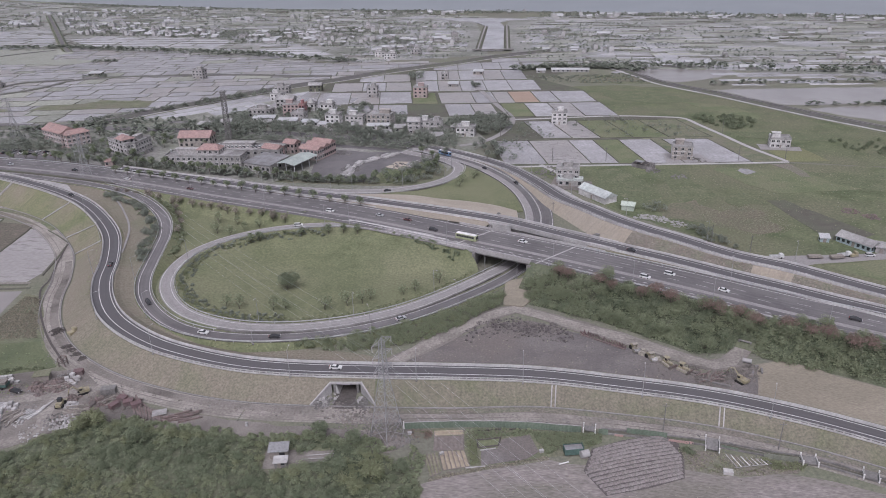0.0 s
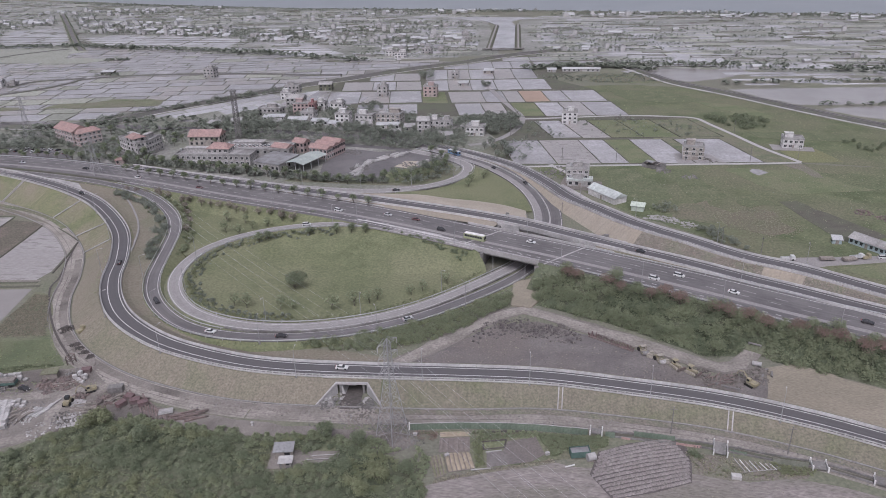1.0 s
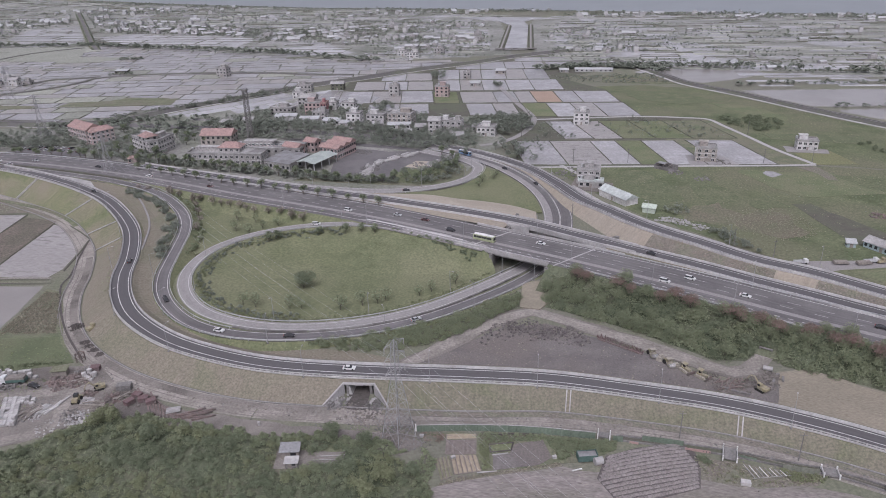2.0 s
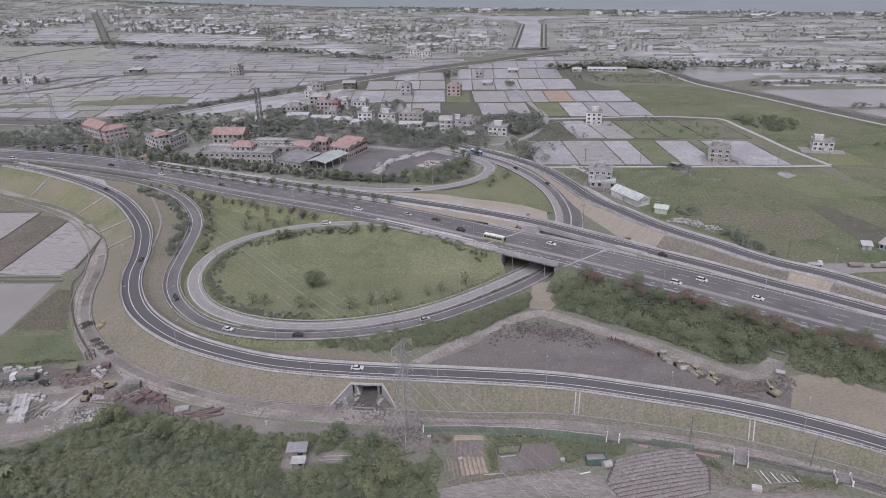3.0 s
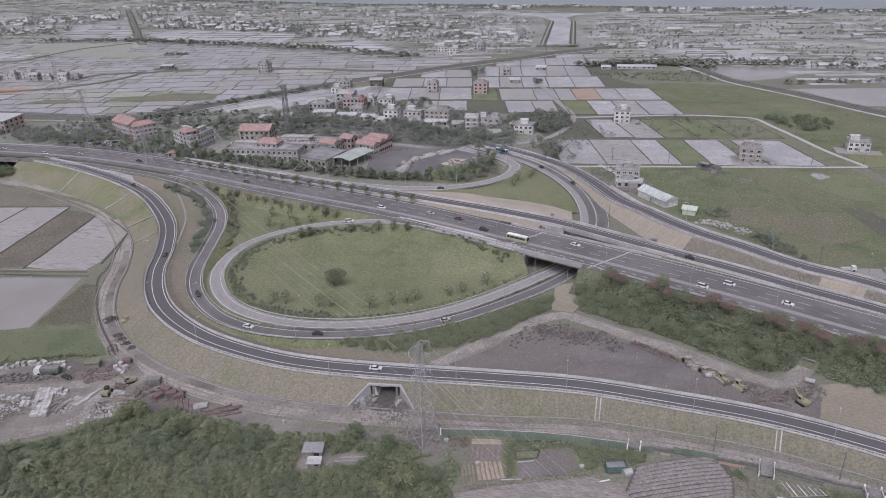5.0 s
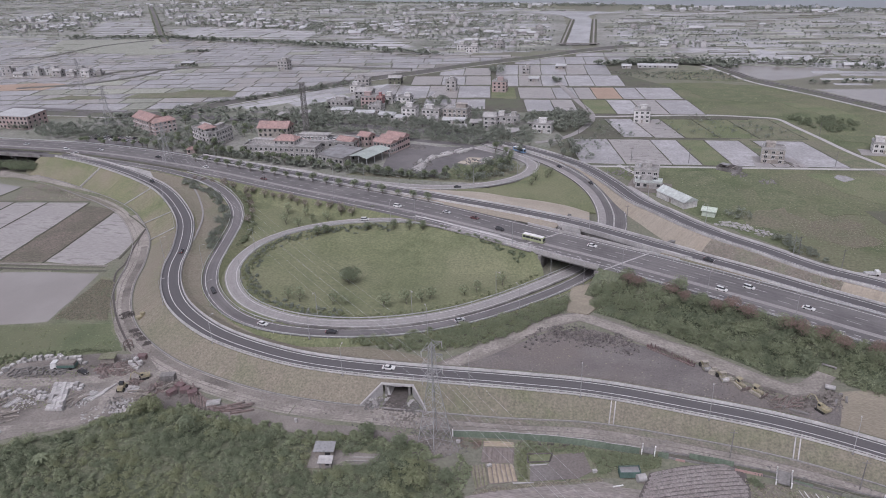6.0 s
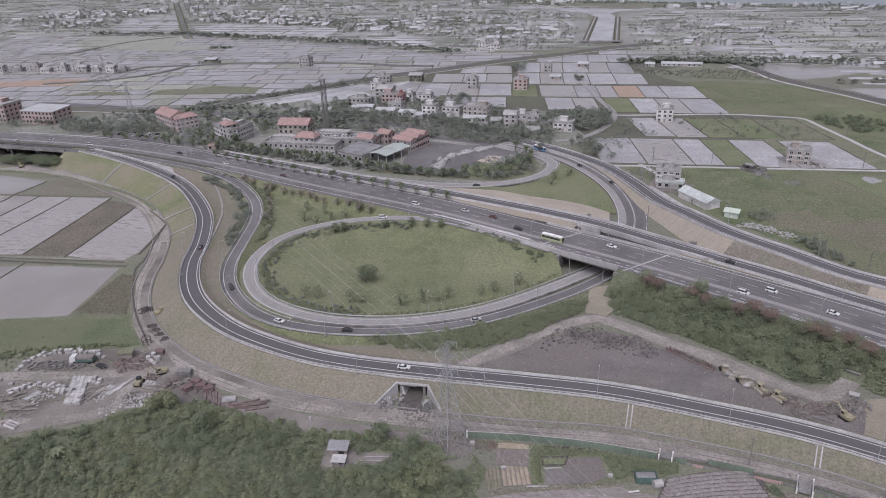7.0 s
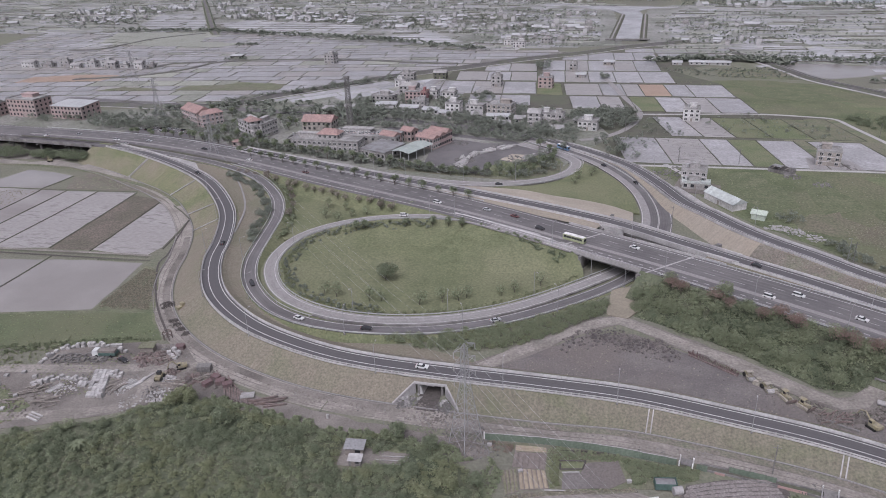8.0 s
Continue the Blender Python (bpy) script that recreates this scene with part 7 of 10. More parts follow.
    part("bucket", Geo().add([(bx - 0.2, -0.8, 1.1), (bx + 0.2, -0.8, 1.1), (bx, -0.8, 0.3), (bx - 0.8, -0.8, 0.4), (bx - 0.2, 0.2, 1.1), (bx + 0.2, 0.2, 1.1), (bx, 0.2, 0.3), (bx - 0.8, 0.2, 0.4)],
                             [(0, 1, 2, 3), (7, 6, 5, 4), (0, 4, 5, 1), (1, 5, 6, 2), (2, 6, 7, 3)]), M["rust"], ob)
    ob.matrix_basis = pose(x, y, 0.1, 0, 0, rot) @ Matrix.Scale(k, 4)
    return ob


excavator(78.2, 172.6, 125, 0.86, "yellow tracked excavator reaching over rubble")


def roller(x, y, rot, label):
    ob = tagged(new("road_roller"), label, "road roller", "rollers")
    part("drum", Geo().tube((1.35, -0.95, 0.65), (1.35, 0.95, 0.65), 0.65, 0.65, 16), M["concrete_pile"], ob, "dull steel drum")
    part("frame", Geo().box(0.55, -1.12, 0.5, 2.0, -0.98, 0.85).box(0.55, 0.98, 0.5, 2.0, 1.12, 0.85).box(0.4, -1.12, 0.5, 0.6, 1.12, 1.0), M["machine"], ob)
    part("hood", Geo().box(-1.9, -0.7, 0.7, -0.5, 0.7, 1.45).box(-1.8, -0.6, 1.45, -0.7, 0.6, 1.6), M["machine"], ob)
    part("platform", Geo().box(-0.5, -0.85, 0.7, 0.4, 0.85, 0.95).box(-0.45, -0.3, 0.95, 0.0, 0.3, 1.35), M["w_block"], ob)
    for sx, sy in ((-0.45, -0.75), (-0.45, 0.75), (0.35, -0.75), (0.35, 0.75)):
        part("post", Geo().box(sx - 0.05, sy - 0.05, 0.95, sx + 0.05, sy + 0.05, 2.3), M["machine"], ob)
    part("roof", Geo().box(-0.65, -0.9, 2.3, 0.55, 0.9, 2.4), M["w_block"], ob)
    for sy in (-0.85, 0.85):
        part("wheel", Geo().tube((-1.3, sy - 0.2, 0.62), (-1.3, sy + 0.2, 0.62), 0.62, 0.62, 14), M["tyre"], ob)
    ob.matrix_basis = pose(x, y, 0.1, 0, 0, rot)
    return ob


def crawler(x, y, rot, k, label):
    ob = tagged(new("bulldozer"), label, "bulldozer", "bulldozers")
    for sy in (-1, 1):
        prof = [(-1.9, 0.45), (-1.5, 0.0), (1.5, 0.0), (1.9, 0.45), (1.5, 0.9), (-1.5, 0.9)]
        g = Geo()
        n = len(prof)
        g.add([(a, sy * 0.95 - 0.25, b) for a, b in prof] + [(a, sy * 0.95 + 0.25, b) for a, b in prof], [tuple(range(n)), tuple(range(n, 2 * n))[::-1]] + [(i, n + i, n + (i + 1) % n, (i + 1) % n) for i in range(n)])
        part("track", g, M["w_block"], ob, "mud-caked crawler track")
    part("body", Geo().box(-1.5, -0.65, 0.6, 0.4, 0.65, 1.3), M["machine"], ob)
    part("hood", Geo().box(0.4, -0.45, 0.6, 1.8, 0.45, 1.4), M["machine"], ob)
    part("seat", Geo().box(-0.9, -0.3, 1.3, -0.3, 0.3, 1.5).box(-0.95, -0.3, 1.5, -0.8, 0.3, 1.95), M["tyre"], ob)
    for sx, sy in ((-1.3, -0.6), (-1.3, 0.6), (0.2, -0.6), (0.2, 0.6)):
        part("post", Geo().box(sx - 0.05, sy - 0.05, 1.3, sx + 0.05, sy + 0.05, 2.5), M["rust"], ob)
    part("roof", Geo().box(-1.45, -0.75, 2.5, 0.35, 0.75, 2.6), M["machine"], ob)
    part("blade", Geo().add([(2.4, -1.6, 0.1), (2.25, -1.6, 0.6), (2.4, -1.6, 1.1), (2.4, 1.6, 0.1), (2.25, 1.6, 0.6), (2.4, 1.6, 1.1), (2.5, -1.6, 0.1), (2.5, -1.6, 1.1), (2.5, 1.6, 0.1), (2.5, 1.6, 1.1)],
                            [(0, 1, 4, 3), (1, 2, 5, 4), (2, 7, 9, 5), (6, 8, 9, 7), (0, 3, 8, 6)]), M["rust"], ob)
    for sy in (-1.3, 1.3):
        part("push_arm", Geo().box(0.0, sy - 0.08, 0.35, 2.3, sy + 0.08, 0.55), M["machine"], ob)
    ob.matrix_basis = pose(x, y, 0.1, 0, 0, rot) @ Matrix.Scale(k, 4)
    return ob


crawler(59.6, 181.6, -62, 0.95, "dusty yellow bulldozer parked by the dirt track")
crawler(63.4, 178.6, -48, 0.95, "mud-caked tan bulldozer parked by the dirt track")
roller(51.7, 189.6, -75, "dusty tan road roller parked by the dirt track")
roller(55.6, 184.6, -70, "old tan road roller with a dull drum")

excavator(-110.8, 166.4, 215, 0.8, "yellow excavator working in the storage yard", 0.8)
excavator(-306.3, 347.4, 160, 0.8, "dusty excavator parked below the viaduct", 0.7)
loader = tagged(new("loader"), "yellow wheel loader beside scrap heaps", "loader")
part("body", Geo().box(-1.6, -0.8, 0.7, 0.8, 0.8, 1.7).box(-2.0, -0.7, 0.8, -1.6, 0.7, 1.4), M["machine"], loader)
part("cab", Geo().box(-0.5, -0.6, 1.7, 0.6, 0.6, 2.6), M["glass"], loader)
part("bucket", Geo().box(1.6, -1.1, 0.1, 2.4, 1.1, 0.8), M["machine"], loader)
for x in (-1.2, 0.7):
    for y in (-0.9, 0.9):
        part("wheel", Geo().tube((x, y - 0.2, 0.6), (x, y + 0.2, 0.6), 0.6, 0.6, 12), M["tyre"], loader)
loader.matrix_basis = pose(-114, 160.4, 0.1, 0, 0, 100)
roller_block = tagged(part("rubble_block", Geo().box(-0.9, -0.6, 0, 0.9, 0.6, 0.75).box(-0.55, -0.4, 0.75, 0.6, 0.4, 1.25), M["w_block"]), "pale tan broken masonry block beside the track", "block", "masonry blocks")
lay(roller_block, [(53.2, 187.0, .1, -30), (54.0, 188.4, .1, 15), (57.4, 183.9, .1, 10)])
red_fence = tagged(new("barrier_row"), "row of dark red steel props beside the dirt track", "barrier")
rp = random.Random(4)
for i in range(34):
    k = i / 33
    x, y = 36.6 + 12.3 * k, 199.2 - 8.9 * k
    h = rp.uniform(1.2, 2.2)
    g = Geo()
    g.tube((x, y, 0), (x + rp.uniform(-.3, .3), y + rp.uniform(-.3, .3), h), 0.13, 0.13, 5)
    g.tube((x - .4, y - .35, 0), (x + .35, y + .3, h * 0.7), 0.11, 0.11, 5)
    part("prop", g, M["red_paint"], red_fence)
part("sill", Geo().prism([(36.2, 198.8), (48.6, 189.9), (48.9, 190.3), (36.5, 199.2)], 0.1, 0.45), M["rust"], red_fence)
broken = bar_thing("broken_plank", 3.2, 0.13, "rust", "broken rusty beam lying in rubble", "beam", "broken beams", True)
lay(broken, [(70.6 + rp.uniform(-3.4, 3.4), 174.6 + rp.uniform(-2.2, 2.2) - 0.1, 0.15 + 0.25 * (i % 3), rp.uniform(10, 80)) for i in range(22)])
slab_bit = bar_thing("broken_slab", 2.6, 0.3, "concrete_dark", "broken concrete slab in rubble", "slab", "broken slabs", True)
lay(slab_bit, [(68.6, 173.0, 0.1, -20), (71.0, 171.4, 0.1, -28), (73.2, 170.6, 0.1, -25), (84.6, 179.8, 0.1, 30), (82.8, 176.5, 0.1, 65), (86.0, 178.0, 0.1, 70)])
rubble("rubble", [(-20.5, 149.5, 7.0, 240, 0.25), (-23, 154, 5.5, 150, 0.2), (-16, 147, 4, 70, 0.2), (-31, 158, 6, 110, 0.15)], 0.2, M["concrete_dark"], "broken grey rubble strewn round the pylon", "rubble", 144)
rubble("rubble", [(-40.4, 163.0, 2.0, 22, 0.8), (-37.6, 165, 1.4, 9, 0.4), (-29.6, 163.4, 1.4, 14, 0.7)], 0.5, M["slab"], "broken concrete slabs at the culvert mouth", "rubble", 145)
rubble("rubble", [(7, 203.5, 5, 60, 0.4), (9.9, 205.3, 4, 60, 0.7), (17.1, 203, 6, 110, 0.6), (22.5, 201, 6, 90, 0.5), (30, 199, 5, 60, 0.3), (15, 207, 4, 50, 0.5), (27, 203, 4, 60, 0.4), (3, 199, 5, 30, 0.2)], 0.36, M["rubble_dark"], "heap of broken dark rubble on the lot", "rubble", 44)
rubble("rubble", [(68.5, 173.4, 3.5, 90, 0.5), (73, 174.5, 4, 110, 0.7), (80.5, 176.5, 4, 110, 0.8), (83.5, 179.5, 2.5, 60, 1.0), (66, 178.5, 3, 40, 0.3)], 0.36, M["dirt_dark"], "broken rubble round the excavator", "rubble", 45)
rubble("pale_rubble", [(19, 204.2, 2.5, 20, 0.8), (79, 178, 3, 20, 0.4), (57, 181, 5, 30, 0.2), (25, 190, 20, 90, 0.05), (45, 180, 16, 70, 0.05)], 0.2, M["ash"], "pale stones scattered over the lot", "stones", 46)
tagged(part("concrete_pipe", Geo().tube((82.2, 183.3, 0.75), (84.6, 182.4, 0.75), 0.7, 0.7, 14), M["concrete"]), "short grey concrete pipe beside the track", "pipe")


# ---------------- vehicles ----------------
def extrude(profile, half, top=None):
    """A side outline (x, z) given width; the points above the waist are drawn in by top."""
    g, n = Geo(), len(profile)
    v = []
    for s in (-1, 1):
        v += [(x, s * (half - (top or 0) * max(0.0, z - 0.85)), z) for x, z in profile]
    return g.add(v, [tuple(range(n))[::-1], tuple(range(n, 2 * n))] + [(i, (i + 1) % n, n + (i + 1) % n, n + i) for i in range(n)])


def car(paint, label, van=False):
    ob = tagged(new("car"), label, "car", "cars on the roads")
    if van:
        low = [(-2.3, 0.25), (2.25, 0.25), (2.35, 0.55), (2.25, 0.85), (1.5, 1.0), (-2.25, 1.0), (-2.38, 0.6)]
        cabin = [(-2.2, 1.0), (1.45, 1.0), (0.75, 1.62), (-2.0, 1.68)]
        roof = [(-2.02, 1.66), (0.78, 1.6), (0.6, 1.74), (-1.9, 1.78)]
    else:
        low = [(-2.25, 0.25), (2.2, 0.25), (2.3, 0.5), (2.2, 0.75), (1.05, 0.92), (-1.5, 0.95), (-2.2, 0.9), (-2.32, 0.55)]
        cabin = [(-1.75, 0.93), (1.05, 0.92), (0.3, 1.38), (-1.15, 1.4)]
        roof = [(-1.18, 1.37), (0.33, 1.35), (0.2, 1.46), (-1.05, 1.48)]
    part("body", extrude(low, 0.87), M[paint], ob)
    part("cabin_glass", extrude(cabin, 0.80, 0.35), M["glass"], ob)
    part("roof", extrude(roof, 0.80, 0.35), M[paint], ob)
    wheel = Geo().tube((0, -0.11, 0), (0, 0.11, 0), 0.32, 0.32, 12).mesh("wheel", M["tyre"])
    for x in (-1.4, 1.4):
        for s in (-0.8, 0.8):
            w = part("wheel", wheel, None, ob)
            w.matrix_basis = pose(x, s, 0.32)
    for s in (-0.6, 0.6):
        part("headlight", Geo().box(2.2, s - 0.2, 0.58, 2.3, s + 0.2, 0.74), M["white"], ob)
        part("tail_light", Geo().box(-2.36, s - 0.18, 0.66, -2.2, s + 0.18, 0.86), M["lamp_red"], ob)
    return ob


def heavy(kind, paint, top, length, label, cargo=None):
    ob = tagged(new(kind), label, kind, "heavy vehicles")
    h = 3.1 if kind == "bus" else 2.5
    L = length / 2
    if kind == "bus":
        part("body", extrude([(-L, 0.35), (L - 0.1, 0.35), (L, 0.9), (L - 0.1, h - 0.15), (L - 0.3, h), (-L + 0.2, h), (-L, h - 0.2)], 1.24), M[paint], ob)
        part("roof", Geo().box(-L + 0.25, -1.1, h, L - 0.5, 1.1, h + 0.12).box(-1.2, -0.8, h + 0.12, 1.4, 0.8, h + 0.35), M[top], ob)
        for s in (-1, 1):
            for i in range(7):
                x = -L + 0.6 + i * (length - 1.6) / 7
                part("window", Geo().box(x, s * 1.25 - 0.02, 1.55, x + (length - 1.6) / 7 - 0.12, s * 1.25 + 0.02, 2.6), M["glass"], ob)
        part("windscreen", Geo().box(L - 0.06, -1.05, 1.3, L + 0.03, 1.05, 2.75), M["glass"], ob)
    else:
        cab = part("cab", extrude([(L - 1.9, 0.5), (L, 0.5), (L, 1.4), (L - 0.25, 2.4), (L - 1.9, 2.45)], 1.1), M[paint], ob)
        part("windscreen", Geo().box(L - 0.12, -0.9, 1.5, L + 0.02, 0.9, 2.2), M["glass"], cab)
        part("bed", Geo().box(-L, -1.15, 0.75, L - 2.0, 1.15, 1.0).box(-L, -1.15, 1.0, -L + .1, 1.15, 1.6).box(-L, -1.15, 1.0, L - 2.0, -1.05, 1.6).box(-L, 1.05, 1.0, L - 2.0, 1.15, 1.6), M[top], ob)
        if cargo:
            part("cargo", Geo().box(-L + 0.15, -1.0, 1.0, L - 2.15, 1.0, 2.3), M[cargo], ob)
    wheel = Geo().tube((0, -0.16, 0), (0, 0.16, 0), 0.48, 0.48, 12).mesh("wheel", M["tyre"])
    for x in (-L * 0.6, L * 0.62):
        for s in (-1.02, 1.02):
            w = part("wheel", wheel, None, ob)
            w.matrix_basis = pose(x, s, 0.48)
    return ob


def on_road(path, x, y, turn=0, lift=0.02):
    i = near_index(path, x, y)
    d = path[min(i + 1, len(path) - 1)] - path[max(i - 1, 0)]
    if path is RAMP or path is LOOP_OUT or path is LOOP_IN:
        n, o = sideways(path)[i], 1.2 if path is RAMP else 0.0
        x, y = path[i][0] + n[0] * o, path[i][1] + n[1] * o
    return pose(x, y, path[i][2] + lift, 0, 0, math.degrees(math.atan2(d[1], d[0])) + turn)


fleet = {}


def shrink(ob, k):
    """Scales a vehicle down until its size fits the camera's view."""
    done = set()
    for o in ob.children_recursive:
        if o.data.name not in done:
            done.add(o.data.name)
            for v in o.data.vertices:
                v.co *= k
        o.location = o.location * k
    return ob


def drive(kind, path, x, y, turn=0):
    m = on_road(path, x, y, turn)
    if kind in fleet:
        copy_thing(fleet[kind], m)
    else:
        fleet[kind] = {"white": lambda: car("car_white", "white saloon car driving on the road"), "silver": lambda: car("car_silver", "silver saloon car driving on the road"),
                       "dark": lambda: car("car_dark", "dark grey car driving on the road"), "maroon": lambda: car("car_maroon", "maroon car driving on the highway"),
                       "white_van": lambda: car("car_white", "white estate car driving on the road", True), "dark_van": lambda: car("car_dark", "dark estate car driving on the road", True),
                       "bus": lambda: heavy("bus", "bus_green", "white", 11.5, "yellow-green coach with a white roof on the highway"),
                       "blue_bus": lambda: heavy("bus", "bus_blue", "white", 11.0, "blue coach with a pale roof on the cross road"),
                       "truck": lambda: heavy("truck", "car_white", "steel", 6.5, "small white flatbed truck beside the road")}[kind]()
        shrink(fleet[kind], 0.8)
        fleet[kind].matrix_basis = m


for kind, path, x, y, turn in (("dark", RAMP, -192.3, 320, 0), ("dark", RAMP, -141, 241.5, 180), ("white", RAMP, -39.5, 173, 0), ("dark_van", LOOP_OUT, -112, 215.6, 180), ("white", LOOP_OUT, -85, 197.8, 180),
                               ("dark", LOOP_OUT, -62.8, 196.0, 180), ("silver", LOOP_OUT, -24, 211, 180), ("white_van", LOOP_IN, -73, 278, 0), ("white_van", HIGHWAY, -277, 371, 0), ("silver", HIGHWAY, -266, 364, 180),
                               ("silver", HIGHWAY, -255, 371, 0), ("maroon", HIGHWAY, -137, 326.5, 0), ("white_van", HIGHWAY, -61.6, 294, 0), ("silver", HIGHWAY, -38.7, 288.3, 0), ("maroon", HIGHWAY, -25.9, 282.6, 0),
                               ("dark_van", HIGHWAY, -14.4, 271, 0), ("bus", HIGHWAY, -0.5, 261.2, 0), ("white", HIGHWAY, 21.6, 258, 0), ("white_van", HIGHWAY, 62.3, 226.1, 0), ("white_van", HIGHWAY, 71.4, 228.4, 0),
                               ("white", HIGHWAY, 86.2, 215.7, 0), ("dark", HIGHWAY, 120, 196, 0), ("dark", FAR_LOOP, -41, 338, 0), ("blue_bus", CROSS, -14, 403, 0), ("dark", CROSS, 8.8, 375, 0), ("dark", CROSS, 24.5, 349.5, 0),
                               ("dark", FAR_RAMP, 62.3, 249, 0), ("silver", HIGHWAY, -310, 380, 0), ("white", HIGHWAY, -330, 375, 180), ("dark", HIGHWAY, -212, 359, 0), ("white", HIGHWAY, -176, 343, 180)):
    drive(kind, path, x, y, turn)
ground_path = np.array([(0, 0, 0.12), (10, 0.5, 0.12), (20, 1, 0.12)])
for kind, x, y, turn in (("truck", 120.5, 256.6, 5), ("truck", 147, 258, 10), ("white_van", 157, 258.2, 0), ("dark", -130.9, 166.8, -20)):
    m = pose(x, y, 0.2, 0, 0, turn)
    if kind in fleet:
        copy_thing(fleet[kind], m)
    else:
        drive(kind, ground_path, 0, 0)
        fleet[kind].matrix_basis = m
yard_truck = heavy("truck", "car_white", "teal", 7.5, "green tipper truck with a white cab in the yard", "dirt_dark")
yard_truck.matrix_basis = pose(-138.2, 168.6, 0.12, 0, 0, 188)
digger = Geo().box(-1.5, -0.9, 0.4, 1.5, 0.9, 1.3).box(0.2, -0.8, 1.3, 1.3, 0.8, 2.3)
roadside = tagged(part("roller", digger, M["machine"]), "small yellow construction machine beside the road", "machine", "parked machines")
lay(roadside, [(150.5, 257.8, 0.1, 10), (-131, 199.5, 0.1, 60)])
flat_bed = tagged(part("trailer", Geo().box(-2.8, -1.1, 0.6, 2.8, 1.1, 0.9).box(-2.6, -1.0, 0.9, 2.4, 1.0, 1.4), M["timber"]), "flat trailer loaded with brown scrap", "trailer", "trailers")
lay(flat_bed, [(143.5, 256.3, 0.1, 8), (135.2, 256.6, 0.1, 0)])


# ---------------- street lamps, pylons, wires ----------------
def street_lamp(h=9.3, arm=1.6):
    ob = tagged(new("street_lamp"), "tall galvanised street lamp with one arm", "street lamp", "street lamps")
    part("pole", Geo().tube((0, 0, -0.2), (0, 0, h), 0.10, 0.06, 8), M["pylon_steel"], ob)
    part("arm", Geo().tube((0, 0, h - 0.05), (0, arm, h + 0.35), 0.05, 0.04, 6), M["pylon_steel"], ob)
    part("head", Geo().box(-0.14, arm - 0.1, h + 0.28, 0.14, arm + 0.6, h + 0.40), M["concrete"], ob)
    part("base", Geo().box(-0.28, -0.28, -0.25, 0.28, 0.28, 0.2), M["concrete_dark"], ob)
    return ob


lamp = street_lamp()
lamps = []
for path, o, face, pts in ((RAMP, -4.0, 0, [(-51.5, 168), (-15.6, 167), (16.9, 165.5), (47.7, 160), (77.7, 151), (-97, 178), (-123, 203), (-147, 232), (-158, 262), (-176, 290), (-203, 314)]),
                           (LOOP_OUT, 3.7, 180, [(-68.7, 190.9), (-31.3, 200), (-3.9, 219.6), (17.4, 240), (-108, 206), (-128, 232)]),
                           (LOOP_IN, -3.6, 0, [(-68, 206), (-38.8, 212), (-13.6, 229), (5.3, 246), (-100, 224), (-108, 245), (-60, 275)]),
                           (HIGHWAY, -HB - 0.3, 0, [(-49, 280), (-9.3, 257.3), (33, 237), (57, 219), (80.7, 206), (107.8, 189), (-90, 296), (-130, 312), (-165, 328)]),
                           (HIGHWAY, HB + 0.6, 180, [(-64.7, 306), (-100, 321), (-140, 338), (-180, 353), (-220, 368), (-258, 378), (-300, 388), (90, 225), (20, 266)]),
                           (RIGHT_RAMP, 3.7, 180, [(30, 362), (48, 320), (70, 287), (95, 258), (120, 240)]),
                           (FAR_LOOP, 4.0, 180, [(-90, 338), (-60, 342), (-35, 346), (-12, 362), (-3, 380)])):
    n = sideways(path)
    for x, y in pts:
        i = near_index(path, x, y)
        a = math.degrees(math.atan2(n[i, 1], n[i, 0])) - 90
        lamps.append((path[i, 0] + n[i, 0] * o, path[i, 1] + n[i, 1] * o, path[i, 2] - 0.15, a + face))
lay(lamp, lamps)


def pylon(x, y, rot, h=29.5, base=3.1, label="tall galvanised lattice pylon carrying power lines"):
    ob = tagged(new("pylon"), label, "pylon", "pylons")
    waist, wz = base * 0.28, h * 0.62

    def half(z):
        return base + (waist - base) * z / wz if z < wz else waist + (waist * 0.55 - waist) * (z - wz) / (h - wz)
    corners = ((1, 1), (-1, 1), (-1, -1), (1, -1))
    levels = [0, 4.2, 8, 11.4, 14.2, 16.6, h * 0.62, h * 0.69, h * 0.76, h * 0.83, h * 0.9, h * 0.96]
    for cx, cy in corners:
        stops = [(cx * half(a), cy * half(a), a) for a in levels] + [(0, 0, h)]
        ring = ((0.07, 0.07), (-0.07, 0.07), (-0.07, -0.07), (0.07, -0.07))
        g = Geo().add([(x_ + u, y_ + v, z_) for x_, y_, z_ in stops for u, v in ring], [(4 * q + r, 4 * q + (r + 1) % 4, 4 * q + 4 + (r + 1) % 4, 4 * q + 4 + r) for q in range(len(stops) - 1) for r in range(4)])
        part("leg", g, M["pylon_steel"], ob)
    for k in range(4):
        (ax, ay), (bx, by) = corners[k], corners[(k + 1) % 4]
        g = Geo()
        for a, b in zip(levels, levels[1:]):
            ha, hb = half(a), half(b)
            g.tube((ax * ha, ay * ha, a), (bx * hb, by * hb, b), 0.042, 0.042, 4, False)
            g.tube((bx * ha, by * ha, a), (ax * hb, ay * hb, b), 0.042, 0.042, 4, False)
            g.tube((ax * hb, ay * hb, b), (bx * hb, by * hb, b), 0.04, 0.04, 4, False)
        part("bracing", g, M["pylon_steel"], ob)
    for z in (h * 0.69, h * 0.83, h * 0.95):
        for s in (-1, 1):
            g = Geo()
            tip = (s * 3.2, 0, z + 0.2)
            w = half(z)
            for dy in (-w, w):
                g.tube((s * w, dy, z), tip, 0.07, 0.06, 4, False)
                g.tube((s * w, dy, z + 1.3), tip, 0.07, 0.06, 4, False)
            arm = part("cross_arm", g, M["pylon_steel"], ob)
